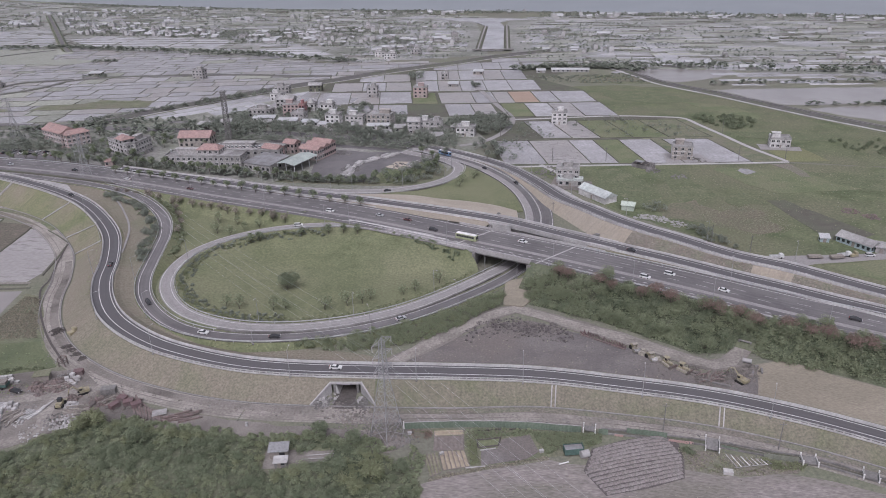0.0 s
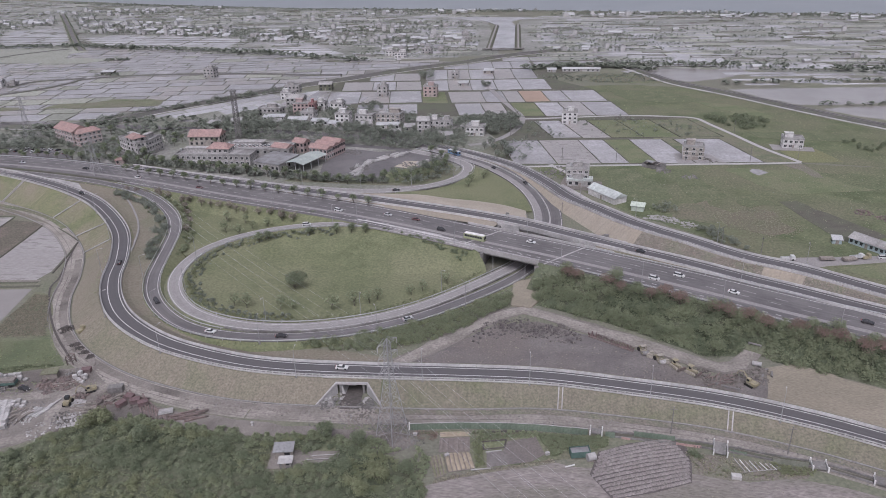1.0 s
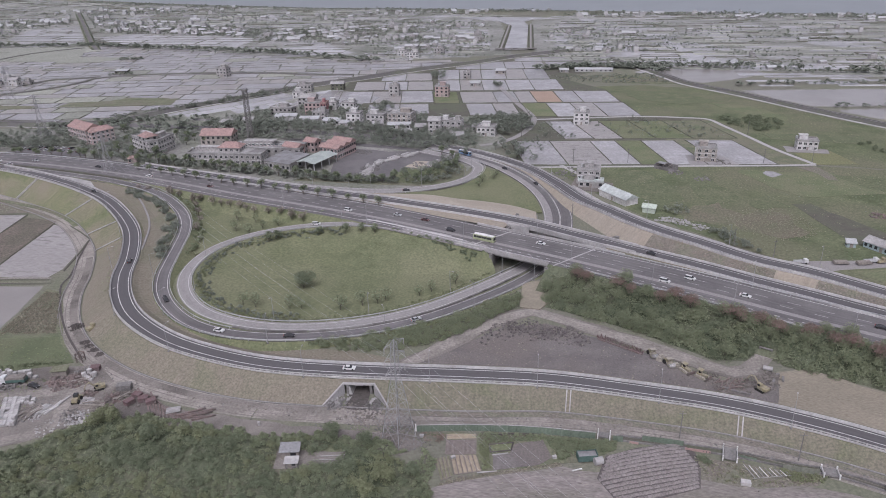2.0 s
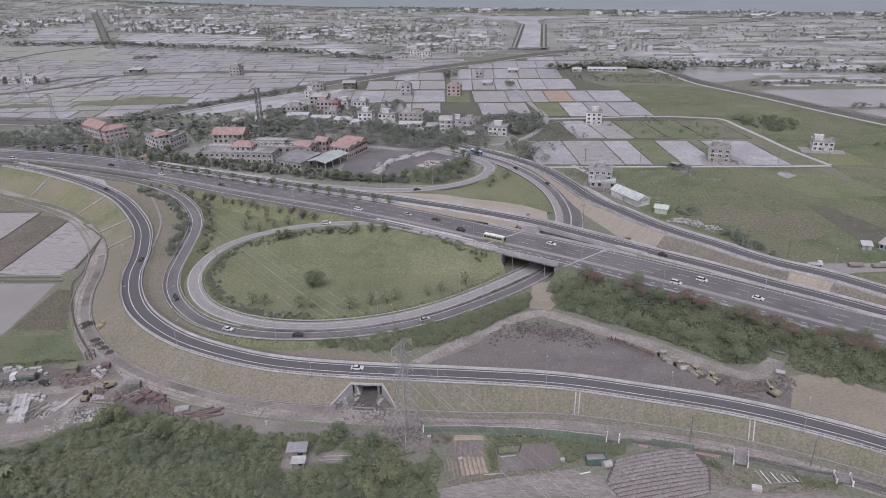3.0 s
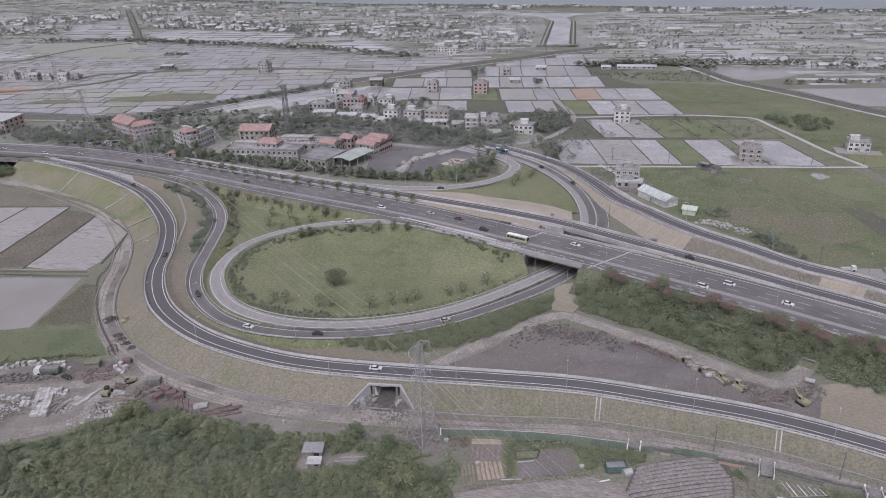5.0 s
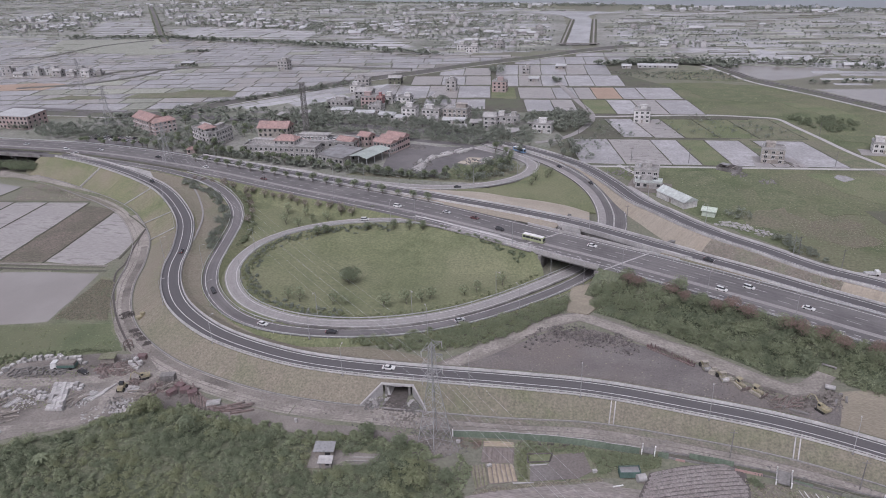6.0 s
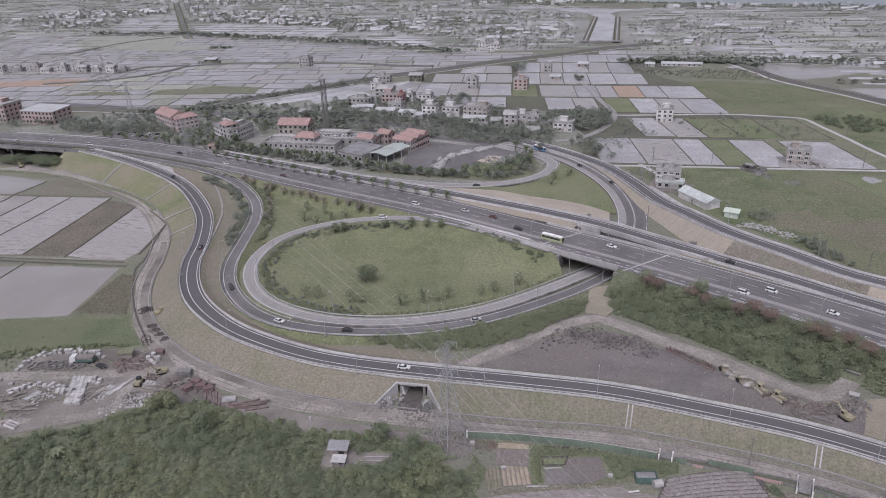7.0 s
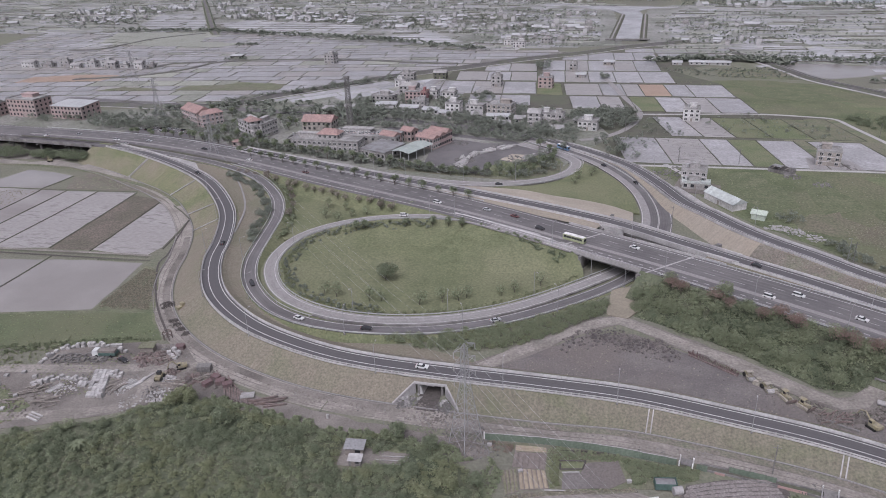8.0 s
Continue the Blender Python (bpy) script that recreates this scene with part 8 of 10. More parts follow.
            part("insulator", Geo().tube((s * 3.2, 0, z + 0.2), (s * 3.2, 0, z - 1.4), 0.12, 0.12, 6), M["concrete"], arm, "pale insulator string")
    ob.matrix_basis = pose(x, y, 0, 0, 0, rot)
    return ob


P1, P2, P3 = (-20.6, 148.6), (-201.5, 350.5), (-297, 445)
pyl = pylon(*P1, 50)
copy_thing(pyl, pose(*P2, 0, 0, 0, 50))
copy_thing(pyl, pose(*P3, 0, 0, 0, 50))
copy_thing(pyl, pose(-395, 560, 0, 0, 0, 50))


def wires(a, b, rot, ha=29.5, hb=29.5):
    g = Geo()
    c, s = math.cos(radians(rot)), math.sin(radians(rot))
    for k in (0.69, 0.83, 0.95):
        for side in (-3.2, 3.2):
            p = Vector((a[0] + c * side, a[1] + s * side, ha * k - 1.2))
            q = Vector((b[0] + c * side, b[1] + s * side, hb * k - 1.2))
            pts = [p.lerp(q, i / 24) - Vector((0, 0, 5.0 * 4 * (i / 24) * (1 - i / 24))) for i in range(25)]
            for u, v in zip(pts, pts[1:]):
                g.tube(u, v, 0.016, 0.016, 3, False)
    return tagged(part("power_lines", g, M["steel"]), "sagging power lines between lattice pylons", "power lines", kind="stuff")


wires(P1, P2, 50)
wires(P2, P3, 50)
wires((95, 15), P1, 50)

mast = tagged(new("telecom_mast"), "slender dark lattice mast behind the school", "mast")
for cx, cy in ((1, 1), (-1, 1), (-1, -1), (1, -1)):
    part("leg", Geo().tube((-155.8 + cx * 1.6, 444.7 + cy * 1.6, 0), (-155.8 + cx * 1.1, 444.7 + cy * 1.1, 32), 0.2, 0.16, 4), M["concrete_dark"], mast)
g = Geo()
for i in range(20):
    z0, z1 = i * 1.6, i * 1.6 + 1.6
    for (ax, ay), (bx, by) in (((1, 1), (-1, 1)), ((-1, 1), (-1, -1)), ((-1, -1), (1, -1)), ((1, -1), (1, 1))):
        g.tube((-155.8 + ax * 1.4, 444.7 + ay * 1.4, z0), (-155.8 + bx * 1.4, 444.7 + by * 1.4, z1), 0.11, 0.11, 4, False)
        g.tube((-155.8 + bx * 1.4, 444.7 + by * 1.4, z0), (-155.8 + ax * 1.4, 444.7 + ay * 1.4, z1), 0.11, 0.11, 4, False)
part("bracing", g, M["concrete_dark"], mast)
part("platform", Geo().box(-157.6, 442.9, 31, -154.0, 446.5, 31.4), M["concrete_dark"], mast)
pole = tagged(part("utility_pole", Geo().tube((0, 0, 0), (0, 0, 8.5), 0.16, 0.11, 7).box(-0.9, -0.06, 7.6, 0.9, 0.06, 7.75), M["concrete_dark"]), "grey concrete utility pole with a crossbar", "utility pole", "utility poles")
lay(pole, [(111.6, 260.5, 0, 20), (175.9, 387.8, 0, 0), (115.2, 388, 0, 0), (150, 387, 0, 0), (77, 388, 0, 0), (47, 388, 0, 0), (160, 446, 0, 60), (77.4, 143.7, 0, 0), (38, 300, 0, 0), (50.9, 151.0, 0, 0), (100, 272, 0, 0),
           (20, 444, 0, 30), (-30, 440, 0, 0), (-60, 446, 0, 0), (-90, 452, 0, 0), (-120, 458, 0, 0)])

# ---------------- farmland ----------------
M.update(
    dry_meadow=material("withered_meadow", (0.148, 0.132, 0.086), (0.180, 0.156, 0.106), 0.1, (0.128, 0.134, 0.072), 0.05, 0.95, 0.8, 0.7, grain=0.3, fine=0.9),
    meadow_rough=material("tussocky_meadow", (0.098, 0.122, 0.054), (0.146, 0.152, 0.078), 0.12, (0.112, 0.132, 0.060), 0.04, 0.95, 0.9, 0.7, spread=0.25, grain=0.32, fine=0.9),
    grass_right=material("meadow", (0.084, 0.110, 0.044), (0.134, 0.152, 0.068), 0.07, (0.146, 0.144, 0.080), 0.02, 0.95, 0.9, 0.7, spread=0.22, grain=0.28, fine=0.9),
    town_ground=material("town_ground", (0.195, 0.195, 0.165), (0.145, 0.160, 0.105), 0.06, (0.24, 0.23, 0.21), 0.02, 0.95, 0.5, 0.5, grain=0.25, fine=0.5),
    # Far soil, crops and ponds below are lightened to stand for distance haze.
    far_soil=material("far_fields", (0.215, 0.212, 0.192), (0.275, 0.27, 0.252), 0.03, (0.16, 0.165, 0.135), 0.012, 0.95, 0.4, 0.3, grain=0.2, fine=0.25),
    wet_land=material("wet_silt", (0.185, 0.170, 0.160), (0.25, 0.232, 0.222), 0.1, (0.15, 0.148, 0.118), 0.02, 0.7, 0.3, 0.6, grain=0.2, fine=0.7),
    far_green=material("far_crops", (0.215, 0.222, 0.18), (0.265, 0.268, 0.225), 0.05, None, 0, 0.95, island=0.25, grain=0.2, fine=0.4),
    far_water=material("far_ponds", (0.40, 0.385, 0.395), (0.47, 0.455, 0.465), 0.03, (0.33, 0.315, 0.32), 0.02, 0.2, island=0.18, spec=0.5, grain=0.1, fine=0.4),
    w_white=material("white_render", (0.50, 0.485, 0.475), (0.59, 0.575, 0.565), 0.4, (0.40, 0.385, 0.375), 0.12, 0.85, 0.1, 3, grain=0.25, fine=0.9),
    w_grey=material("grey_render", (0.31, 0.295, 0.285), (0.385, 0.365, 0.355), 0.4, (0.26, 0.245, 0.235), 0.12, 0.9, 0.1, 3, grain=0.25, fine=0.9),
    w_tan=material("tan_stone_wall", (0.30, 0.265, 0.235), (0.36, 0.32, 0.285), 0.4, (0.25, 0.22, 0.195), 0.1, 0.9, 0.1, 3, grain=0.25, fine=0.9),
    w_pink=material("pink_brick_wall", (0.36, 0.25, 0.235), (0.43, 0.30, 0.285), 0.5, (0.33, 0.26, 0.245), 0.1, 0.9, 0.1, 3),
    # Far walls and sheet roofs greyed, so that their colour carries the haze.
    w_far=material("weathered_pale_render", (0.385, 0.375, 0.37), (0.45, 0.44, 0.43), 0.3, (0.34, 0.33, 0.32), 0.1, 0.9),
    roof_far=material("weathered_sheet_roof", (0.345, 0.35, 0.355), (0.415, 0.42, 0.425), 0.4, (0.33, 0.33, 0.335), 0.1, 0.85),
    w_red=material("red_render", (0.31, 0.125, 0.13), (0.36, 0.155, 0.16), 0.5, None, 0, 0.85),
    w_blue=material("blue_grey_sheet", (0.25, 0.33, 0.35), (0.31, 0.39, 0.41), 0.5, None, 0, 0.7),
    # Terracotta dulled further, so the colour holds some distance haze.
    roof_red=material("terracotta_roof", (0.30, 0.178, 0.158), (0.355, 0.212, 0.190), 0.6, (0.28, 0.18, 0.16), 0.15, 0.85, 0.15, 4, grain=0.22, fine=0.8),
    roof_grey=material("grey_flat_roof", (0.28, 0.27, 0.265), (0.36, 0.345, 0.335), 0.4, (0.19, 0.18, 0.175), 0.12, 0.9, 0.1, 3),
    roof_pale=material("pale_sheet_roof", (0.38, 0.415, 0.395), (0.45, 0.485, 0.465), 0.5, (0.33, 0.355, 0.34), 0.1, 0.7, grain=0.2, fine=0.7),
    canopy_sheet=material("green_white_sheet", (0.30, 0.345, 0.315), (0.36, 0.40, 0.37), 0.5, (0.26, 0.30, 0.275), 0.1, 0.7, grain=0.15),
    ballast=material("dark_ballast", (0.092, 0.086, 0.084), (0.128, 0.120, 0.116), 0.3, (0.105, 0.110, 0.080), 0.06, 0.95, 0.4, 1, grain=0.14, fine=1.0),
    shed_green=material("pale_green_sheet", (0.36, 0.42, 0.34), (0.42, 0.48, 0.40), 0.6, None, 0, 0.75),
)
field("meadow", [(27, 384), (100, 380), (176, 381), (220, 372), (330, 330), (330, 200), (200, 190), (150, 225), (112, 262), (80, 296), (66, 312), (50, 345)], M["grass_right"], 0.04, "wide rough green meadow", "meadow", 1.5)
field("meadow", [(60, 600), (123, 606), (160, 592), (190, 560), (212, 512), (258, 438), (330, 340), (220, 374), (178, 384), (160, 440), (150, 484), (105, 500), (99, 545)], M["grass_right"], 0.04, "wide rough green meadow beyond the farm road", "meadow", 1.5)
field("crop", [(173, 405.5), (194.9, 409.6), (199, 384), (177.4, 383.8)], M["crop_yellow"], 0.08, "bright yellow-green crop beside the farm road", "crop", 0.5)

field("brown_patch", [(110.1, 306), (118, 312), (127, 315), (135.4, 307.1), (139.1, 290), (131, 284), (122.4, 281.3), (110.3, 290)], M["dry_meadow"], 0.05, "patch of brown withered grass", "field", 3.5)
leaf_stuff("withered_tufts", scatter([(106, 306), (118, 315), (130, 318), (139, 308), (142, 290), (132, 280), (120, 278), (107, 290)], 700, 192, (0.15, 0.4)), TUFT, M["leaf_straw"], "withered brown tufts over the meadow", "grass", 192)
field("dark_plot", [(141, 323), (149.5, 323), (161.5, 297), (170, 280), (160, 275), (150.5, 274.7), (147.5, 284)], M["bund"], 0.09, "dark weedy tilled plot in the meadow", "field", 0.8)
field("farm_track", [(164, 380), (175.5, 380.5), (178, 366), (176.5, 356), (172.5, 357), (171, 368)], M["weedy_earth"], 0.1, "brown earth track from the farm road", "track", 0.6)
field("green_field", [(136, 250), (163, 255), (200, 240), (190, 205), (152, 236)], M["grass_bright"], 0.08, "bright green field beside the road", "field", 0.8)
field("yard_road", [(113, 259.5), (120, 259), (145, 260), (175, 262), (200, 256), (200, 251), (165, 255.5), (140, 252.5), (128, 250), (121, 252)], M["concrete_road"], 0.12, "pale concrete access road", "road", 0.4)
for k, (poly, mat, lab) in enumerate((([(66, 372), (84, 374), (96, 330), (80, 318), (68, 338)], "meadow_rough", "rough tussocky grass beside the sheds"), ([(98, 366), (112, 370), (120, 330), (104, 318)], "meadow_rough", "rough tussocky strip in the meadow"),
                                      ([(84, 312), (108, 322), (118, 306), (100, 296), (90, 300)], "dry_meadow", "trampled brownish grass"), ([(130, 372), (178, 370), (200, 340), (150, 330)], "grass_bright", "fresh green grass in the meadow"),
                                      ([(176, 364), (215, 362), (260, 330), (230, 320), (190, 340)], "meadow_rough", "rough grass in the meadow"), ([(122, 330), (136, 334), (140, 318), (126, 312)], "meadow_rough", "dark rough patch in the meadow"),
                                      ([(100, 590), (150, 570), (172, 540), (140, 530), (112, 550)], "meadow_rough", "rough grass beyond the farm road"), ([(160, 540), (190, 520), (200, 480), (176, 500)], "grass_bright", "fresh green grass near the dyke"),
                                      ([(165, 450), (200, 446), (230, 440), (214, 424), (180, 430)], "meadow_rough", "rough grass round a bush clump"))):
    field("grass_patch", poly, M[mat], 0.075 + k * 0.004, lab, "grass", 3.0)
rubble("waste_heap", [(173, 306.9, 4, 50, 0.6), (179, 299.8, 4, 60, 0.6), (185, 293, 4, 50, 0.6)], 0.42, M["rust"], "heap of rusty building waste in the meadow", "waste", 51)
for ends in (((72, 275), (106, 242)), ((120, 233), (175, 187))):
    structure("weedy_strip", sweep(cut(RIGHT_RAMP, *ends), [(-5.75, -0.05), (-6.1, -0.4 / 1.3 + 0.25), (-7.4, -1.7 / 1.3 + 0.35), (-9.2, -3.4 / 1.3 + 0.45), (-10.8, -5.0 / 1.3 + 0.4), (-11.2, -5.4 / 1.3 + 0.02)]), M["weedy_earth"], "strip of withered grass on the bank", "grass")
leaf_stuff("bank_weeds", [(x, y, z + 0.38, s) for x, y, z, s in slope_tufts(cut(RIGHT_RAMP, (72, 275), (106, 242)), -1, 5.2, 600, 133, (0.12, 0.3), 1.3, 2.2) + slope_tufts(cut(RIGHT_RAMP, (120, 233), (170, 190)), -1, 5.2, 320, 135, (0.12, 0.3), 1.3, 2.2)], TUFT, M["leaf_straw"], "brown withered weeds on the bank", "weeds", 133)
leaf_stuff("bank_weeds", [(x, y, z + 0.38, s) for x, y, z, s in slope_tufts(cut(RIGHT_RAMP, (72, 275), (106, 242)), -1, 5.2, 450, 134, (0.14, 0.32), 1.3, 2.2) + slope_tufts(cut(RIGHT_RAMP, (120, 233), (170, 190)), -1, 5.2, 360, 136, (0.14, 0.32), 1.3, 2.2)], TUFT, M["leaf_red"], "rusty brown weeds on the bank", "weeds", 134)
rubble("pale_waste", [(81.9, 301.8, 3.5, 50, 0.4), (86, 298.6, 4, 60, 0.4), (91.8, 293.5, 4, 50, 0.3), (77, 303, 3, 20, .3)], 0.55, M["slab"], "pale sheets of rubbish beside the meadow", "rubbish", 52, 0.12)

field("rough_field", [(112, 384), (175, 384), (159.5, 440), (148, 485), (112, 486), (108, 438)], M["grass_wild"], 0.085, "rough green grass round the ponds and the tan house", "field", 0.8, 0.06)


def ridges(name, quads, w, h, label, mat="bund"):
    """Raised earthen ridges along the sides of fields, of uneven height."""
    g, rng = Geo(), random.Random(len(quads))
    for q in quads:
        for (x0, y0), (x1, y1) in zip(q, q[1:] + q[:1]):
            n = max(1, int(math.hypot(x1 - x0, y1 - y0) / 9))
            a = math.degrees(math.atan2(y1 - y0, x1 - x0))
            l = math.hypot(x1 - x0, y1 - y0) / n
            for i in range(n):
                k = (i + 0.5) / n
                m = pose(x0 + (x1 - x0) * k, y0 + (y1 - y0) * k + rng.uniform(-.15, .15), 0, 0, 0, a + rng.uniform(-1.5, 1.5))
                t = h * rng.uniform(0.5, 1.3)
                g.add([m @ Vector(p) for p in ((-l / 2 - .3, -w, 0), (l / 2 + .3, -w, 0), (l / 2 + .3, w, 0), (-l / 2 - .3, w, 0), (-l / 2 - .2, -w * .4, t), (l / 2 + .2, -w * .4, t), (l / 2 + .2, w * .4, t), (-l / 2 - .2, w * .4, t))],
                      [(4, 5, 6, 7), (0, 1, 5, 4), (1, 2, 6, 5), (2, 3, 7, 6), (3, 0, 4, 7)])
    return tagged(part(name, g, M[mat]), label, "bunds", kind="stuff")


NEAR_QUADS = []


def quad_field(x0, x1, y0, y1, lean, kind):
    ym = (y0 + y1) / 2
    s = lambda x, y: (x + lean * (y - ym), y)
    poly = [s(x0 + 0.3, y0 + 0.4), s(x1 - 0.3, y0 + 0.4), s(x1 - 0.3, y1 - 0.4), s(x0 + 0.3, y1 - 0.4)]
    NEAR_QUADS.append([s(x0, y0), s(x1, y0), s(x1, y1), s(x0, y1)])
    if kind == "w":
        return field("paddy_field", poly, M["paddy"], 0.10, "flooded pale grey rice paddy", "paddy", 0.25, 0.3)
    if kind == "g":
        return field("green_field", poly, M["grass_bright"], 0.10, "bright green grass field", "field", 0.4, 0.3)
    if kind == "d":
        return field("mud_field", poly, M["mud_streak"], 0.10, "drained streaky mud paddy", "paddy", 0.3, 0.3)
    if kind == "b":
        return field("brown_field", poly, M["paddy_brown"], 0.10, "rusty brown fallow field", "field", 0.3, 0.3)
    return field("rough_field", poly, M["grass_wild"], 0.10, "rough weedy green field", "field", 0.4, 0.3)


field("paddy_land", [(12, 380), (178, 380), (160, 442), (150, 488), (104, 500), (92, 590), (60, 640), (126, 700), (124, 762), (15, 768), (-60, 700), (-125, 640), (-128, 590), (-95, 505), (-10, 500), (10, 440)], M["bund"], 0.05, "dark earthen bunds between paddies", "bund", 0.5)
for y0, y1, lean, xs, kinds in (
        (384, 434, -0.15, [16.5, 40.5, 65, 80.5, 96, 116], "wdwgw"), (384, 434, -0.2, [124, 152], "w"),
        (438, 484, -0.22, [42, 60, 78, 98, 120, 146], "wdggr"),
        (497, 541, -0.13, [26, 44, 62, 79, 102], "gwdw"), (503, 541, -0.13, [-17, 3, 19], "wd"),
        (543, 585, -0.11, [-24, 3, 20, 33, 52, 68, 95], "dwdbww"), (543, 585, -0.11, [-46, -26], "g"),
        (590, 636, -0.08, [-46, -27, -8, 13, 34, 58], "wdwww"), (638, 688, -0.06, [-50, -30, -10, 12, 30, 50], "wdwdw"),
        (690, 732, -0.05, [-36, -12, 12, 30, 50], "wwww"), (704, 728, -0.04, [52, 78, 104, 124], "www"), (731, 757, -0.04, [22, 50, 80, 120], "www"),
        (508, 541, -0.1, [-92, -68, -46], "ww"), (545, 590, -0.1, [-122, -96, -72, -46], "wdw"), (594, 632, -0.1, [-118, -92, -72, -50], "dwd"), (635, 672, -0.08, [-100, -78, -54], "wd")):
    for i, k in enumerate(kinds):
        quad_field(xs[i], xs[i + 1], y0, y1, lean, k)
ridges("paddy_ridges", NEAR_QUADS, 0.4, 0.35, "grassy ridges round the paddies")


def ribbon_road(name, pts, half, mat, label, z=0.16):
    return structure(name, sweep(spline([(*p, z) for p in pts], 4), [(half, 0), (half, -0.3), (-half, -0.3), (-half, 0)], closed=True), M[mat], label, "road")


ribbon_road("farm_road", [(28, 489), (60, 492), (102.5, 496), (135, 491), (147, 486), (152, 468), (159, 441), (166, 412), (176, 384)], 1.4, "white_road", "pale concrete farm road between fields")
ribbon_road("farm_road", [(176, 383), (150, 382), (113, 381.5), (60, 380.5), (22, 379.5)], 1.2, "white_road", "narrow pale farm road between fields", 0.18)
ribbon_road("farm_road", [(2, 622), (6.6, 605), (20, 540), (30, 492), (22, 455), (8, 432), (-6, 424)], 2.0, "concrete_road", "grey farm road past the paddies", 0.2)
ribbon_road("farm_road", [(40, 383), (50, 364), (58, 352)], 1.2, "white_road", "short pale lane to a house", 0.2)
ribbon_road("town_road", [(-20, 417), (-50, 436), (-90, 450), (-140, 462), (-200, 472), (-290, 486), (-420, 505)], 4.5, "asphalt_old", "worn grey street through the village", 0.14)
ribbon_road("town_road", [(-70, 455), (-110, 475), (-160, 488), (-220, 497)], 2.5, "concrete_road", "pale village street", 0.18)
ribbon_road("access_road", [(-40, 412), (-58, 420), (-100, 432), (-128, 440)], 2.5, "asphalt_old", "narrow grey access road", 0.2)
ribbon_road("parallel_road", [(-300, 412), (-240, 396), (-190, 378), (-140, 358), (-100, 345)], 3.2, "asphalt_old", "narrow road along the highway fence", 0.2)
ribbon_road("lane", [(42, 348), (47.3, 337), (52.8, 325), (62.8, 306), (71.9, 289.6), (84, 276.5)], 2.0, "concrete", "pale concrete lane along the slip road", 0.2)


def railway(name, pts, z, half, label, path_w=1.9):
    path = spline([(*p, z) for p in pts], 8)
    ob = structure(name, sweep(path, [(half + 1.3 * z, -z), (half, 0), (-half, 0), (-half - 1.3 * z, -z)]), M["ballast"], label, "embankment")
    for o in (half * 0.55, -half * 0.55):
        part("ballast", sweep(path, [(o + half * 0.16, 0.25), (o - half * 0.16, 0.25)]), M["concrete_road"], ob, "paler ballast strip with rails")
    part("side_path", sweep(path, [(-half - 1.3 * z - 1.2, -z + 0.25), (-half - 1.3 * z - 1.2 - path_w, -z + 0.25)]), M["concrete"], ob, "pale path beside the embankment")
    part("side_ditch", sweep(path, [(-half - 1.3 * z - 1.2 - path_w, -z + 0.2), (-half - 1.3 * z - 3.4 - path_w, -z + 0.2)]), M["grass_wild"], ob, "weedy ditch beside the path")
    return ob


railway("railway_embankment", [(-480, 455), (-440, 470), (-380, 484), (-347, 484), (-299, 481), (-266, 493), (-250, 518), (-222, 550), (-199.4, 575), (-162.4, 613), (-118.7, 648), (-71.4, 690), (-17.8, 727), (28.8, 766), (90, 800)], 2.2, 1.7, "low dark railway embankment across the paddies")
railway("dyke", [(122, 730), (141.7, 679.7), (154.1, 641.6), (165.3, 607.5), (196.5, 560.2), (221.9, 516), (244.5, 479.6), (262, 454), (320, 366)], 1.4, 2.6, "low dark dyke with a pale path beside ponds", 3.0)
for poly in ([(147.5, 664.6), (165.2, 680.6), (190.2, 687.5), (205.5, 668.2), (231.8, 671.8), (240.8, 653.8), (217.4, 633.9), (194.3, 620.2), (176, 612), (166, 622), (157, 642)],
             [(198, 579.7), (216, 580.5), (260.5, 582), (330, 581), (420, 578), (390, 524), (292, 525), (255.6, 521.4), (230, 522), (214, 548)], [(243, 511.4), (260, 514), (287.4, 516), (390, 515), (330, 420), (285, 458), (268, 476), (256, 486), (243, 505)]):
    field("fish_pond", poly, M["water"], 0.06, "large still grey fish pond", "pond", 1.5)
CANAL = [(12.7, 810), (37, 808.5), (47.4, 1030), (43, 1072), (58, 1104), (100, 1112), (60, 1130), (-40, 1150), (-60, 1140), (5, 1092), (25, 1028)]
field("canal", CANAL, M["far_water"], 0.6, "straight pale canal widening towards the sea", "canal", 0.3, 1.2)
for a, b in (((8.5, 810), (21.5, 1030)), ((41.5, 808), (51, 1032))):
    path = spline([(*a, 1.4), ((a[0] + b[0]) / 2, (a[1] + b[1]) / 2, 1.4), (*b, 1.4)], 20)
    dam = structure("canal_bank", sweep(path, [(3.6, -1.4), (2.0, 0), (-2.0, 0), (-3.6, -1.4)]), M["bund"], "dark grassy canal bank", "bank")
    part("crest_path", sweep(path, [(0.9, 0.1), (-0.9, 0.1)]), M["concrete_road"], dam, "paler path on the bank")
weir = tagged(new("canal_bridge"), "low concrete bridge across the canal", "bridge")
part("deck", Geo().box(2, 803.5, 1.6, 48, 807, 2.6), M["concrete_dark"], weir)
for x in (12, 20, 28, 36):
    part("pier", Geo().box(x - .5, 804, 0, x + .5, 806.6, 1.6), M["concrete_dark"], weir)
AVENUE = spline([(-480, 855, 0.3), (-500.6, 885, 2.2), (-560, 982, 3.0), (-652, 1135, 3.0), (-757, 1308, 2.0)], 12)
avenue = structure("avenue_embankment", sweep(AVENUE, [(5.6, lambda z: -z), (3.2, 0), (-3.2, 0), (-5.6, lambda z: -z)]), M["grass_wild"], "raised road running inland through the town", "embankment")
part("carriageway", sweep(AVENUE, [(2.2, 0.1), (-2.2, 0.1)]), M["asphalt_old"], avenue)


def clear(x, y):
    """Ground that is free of water, banks and the raised road."""
    d = np.hypot(AVENUE[:, 0] - x, AVENUE[:, 1] - y).min()
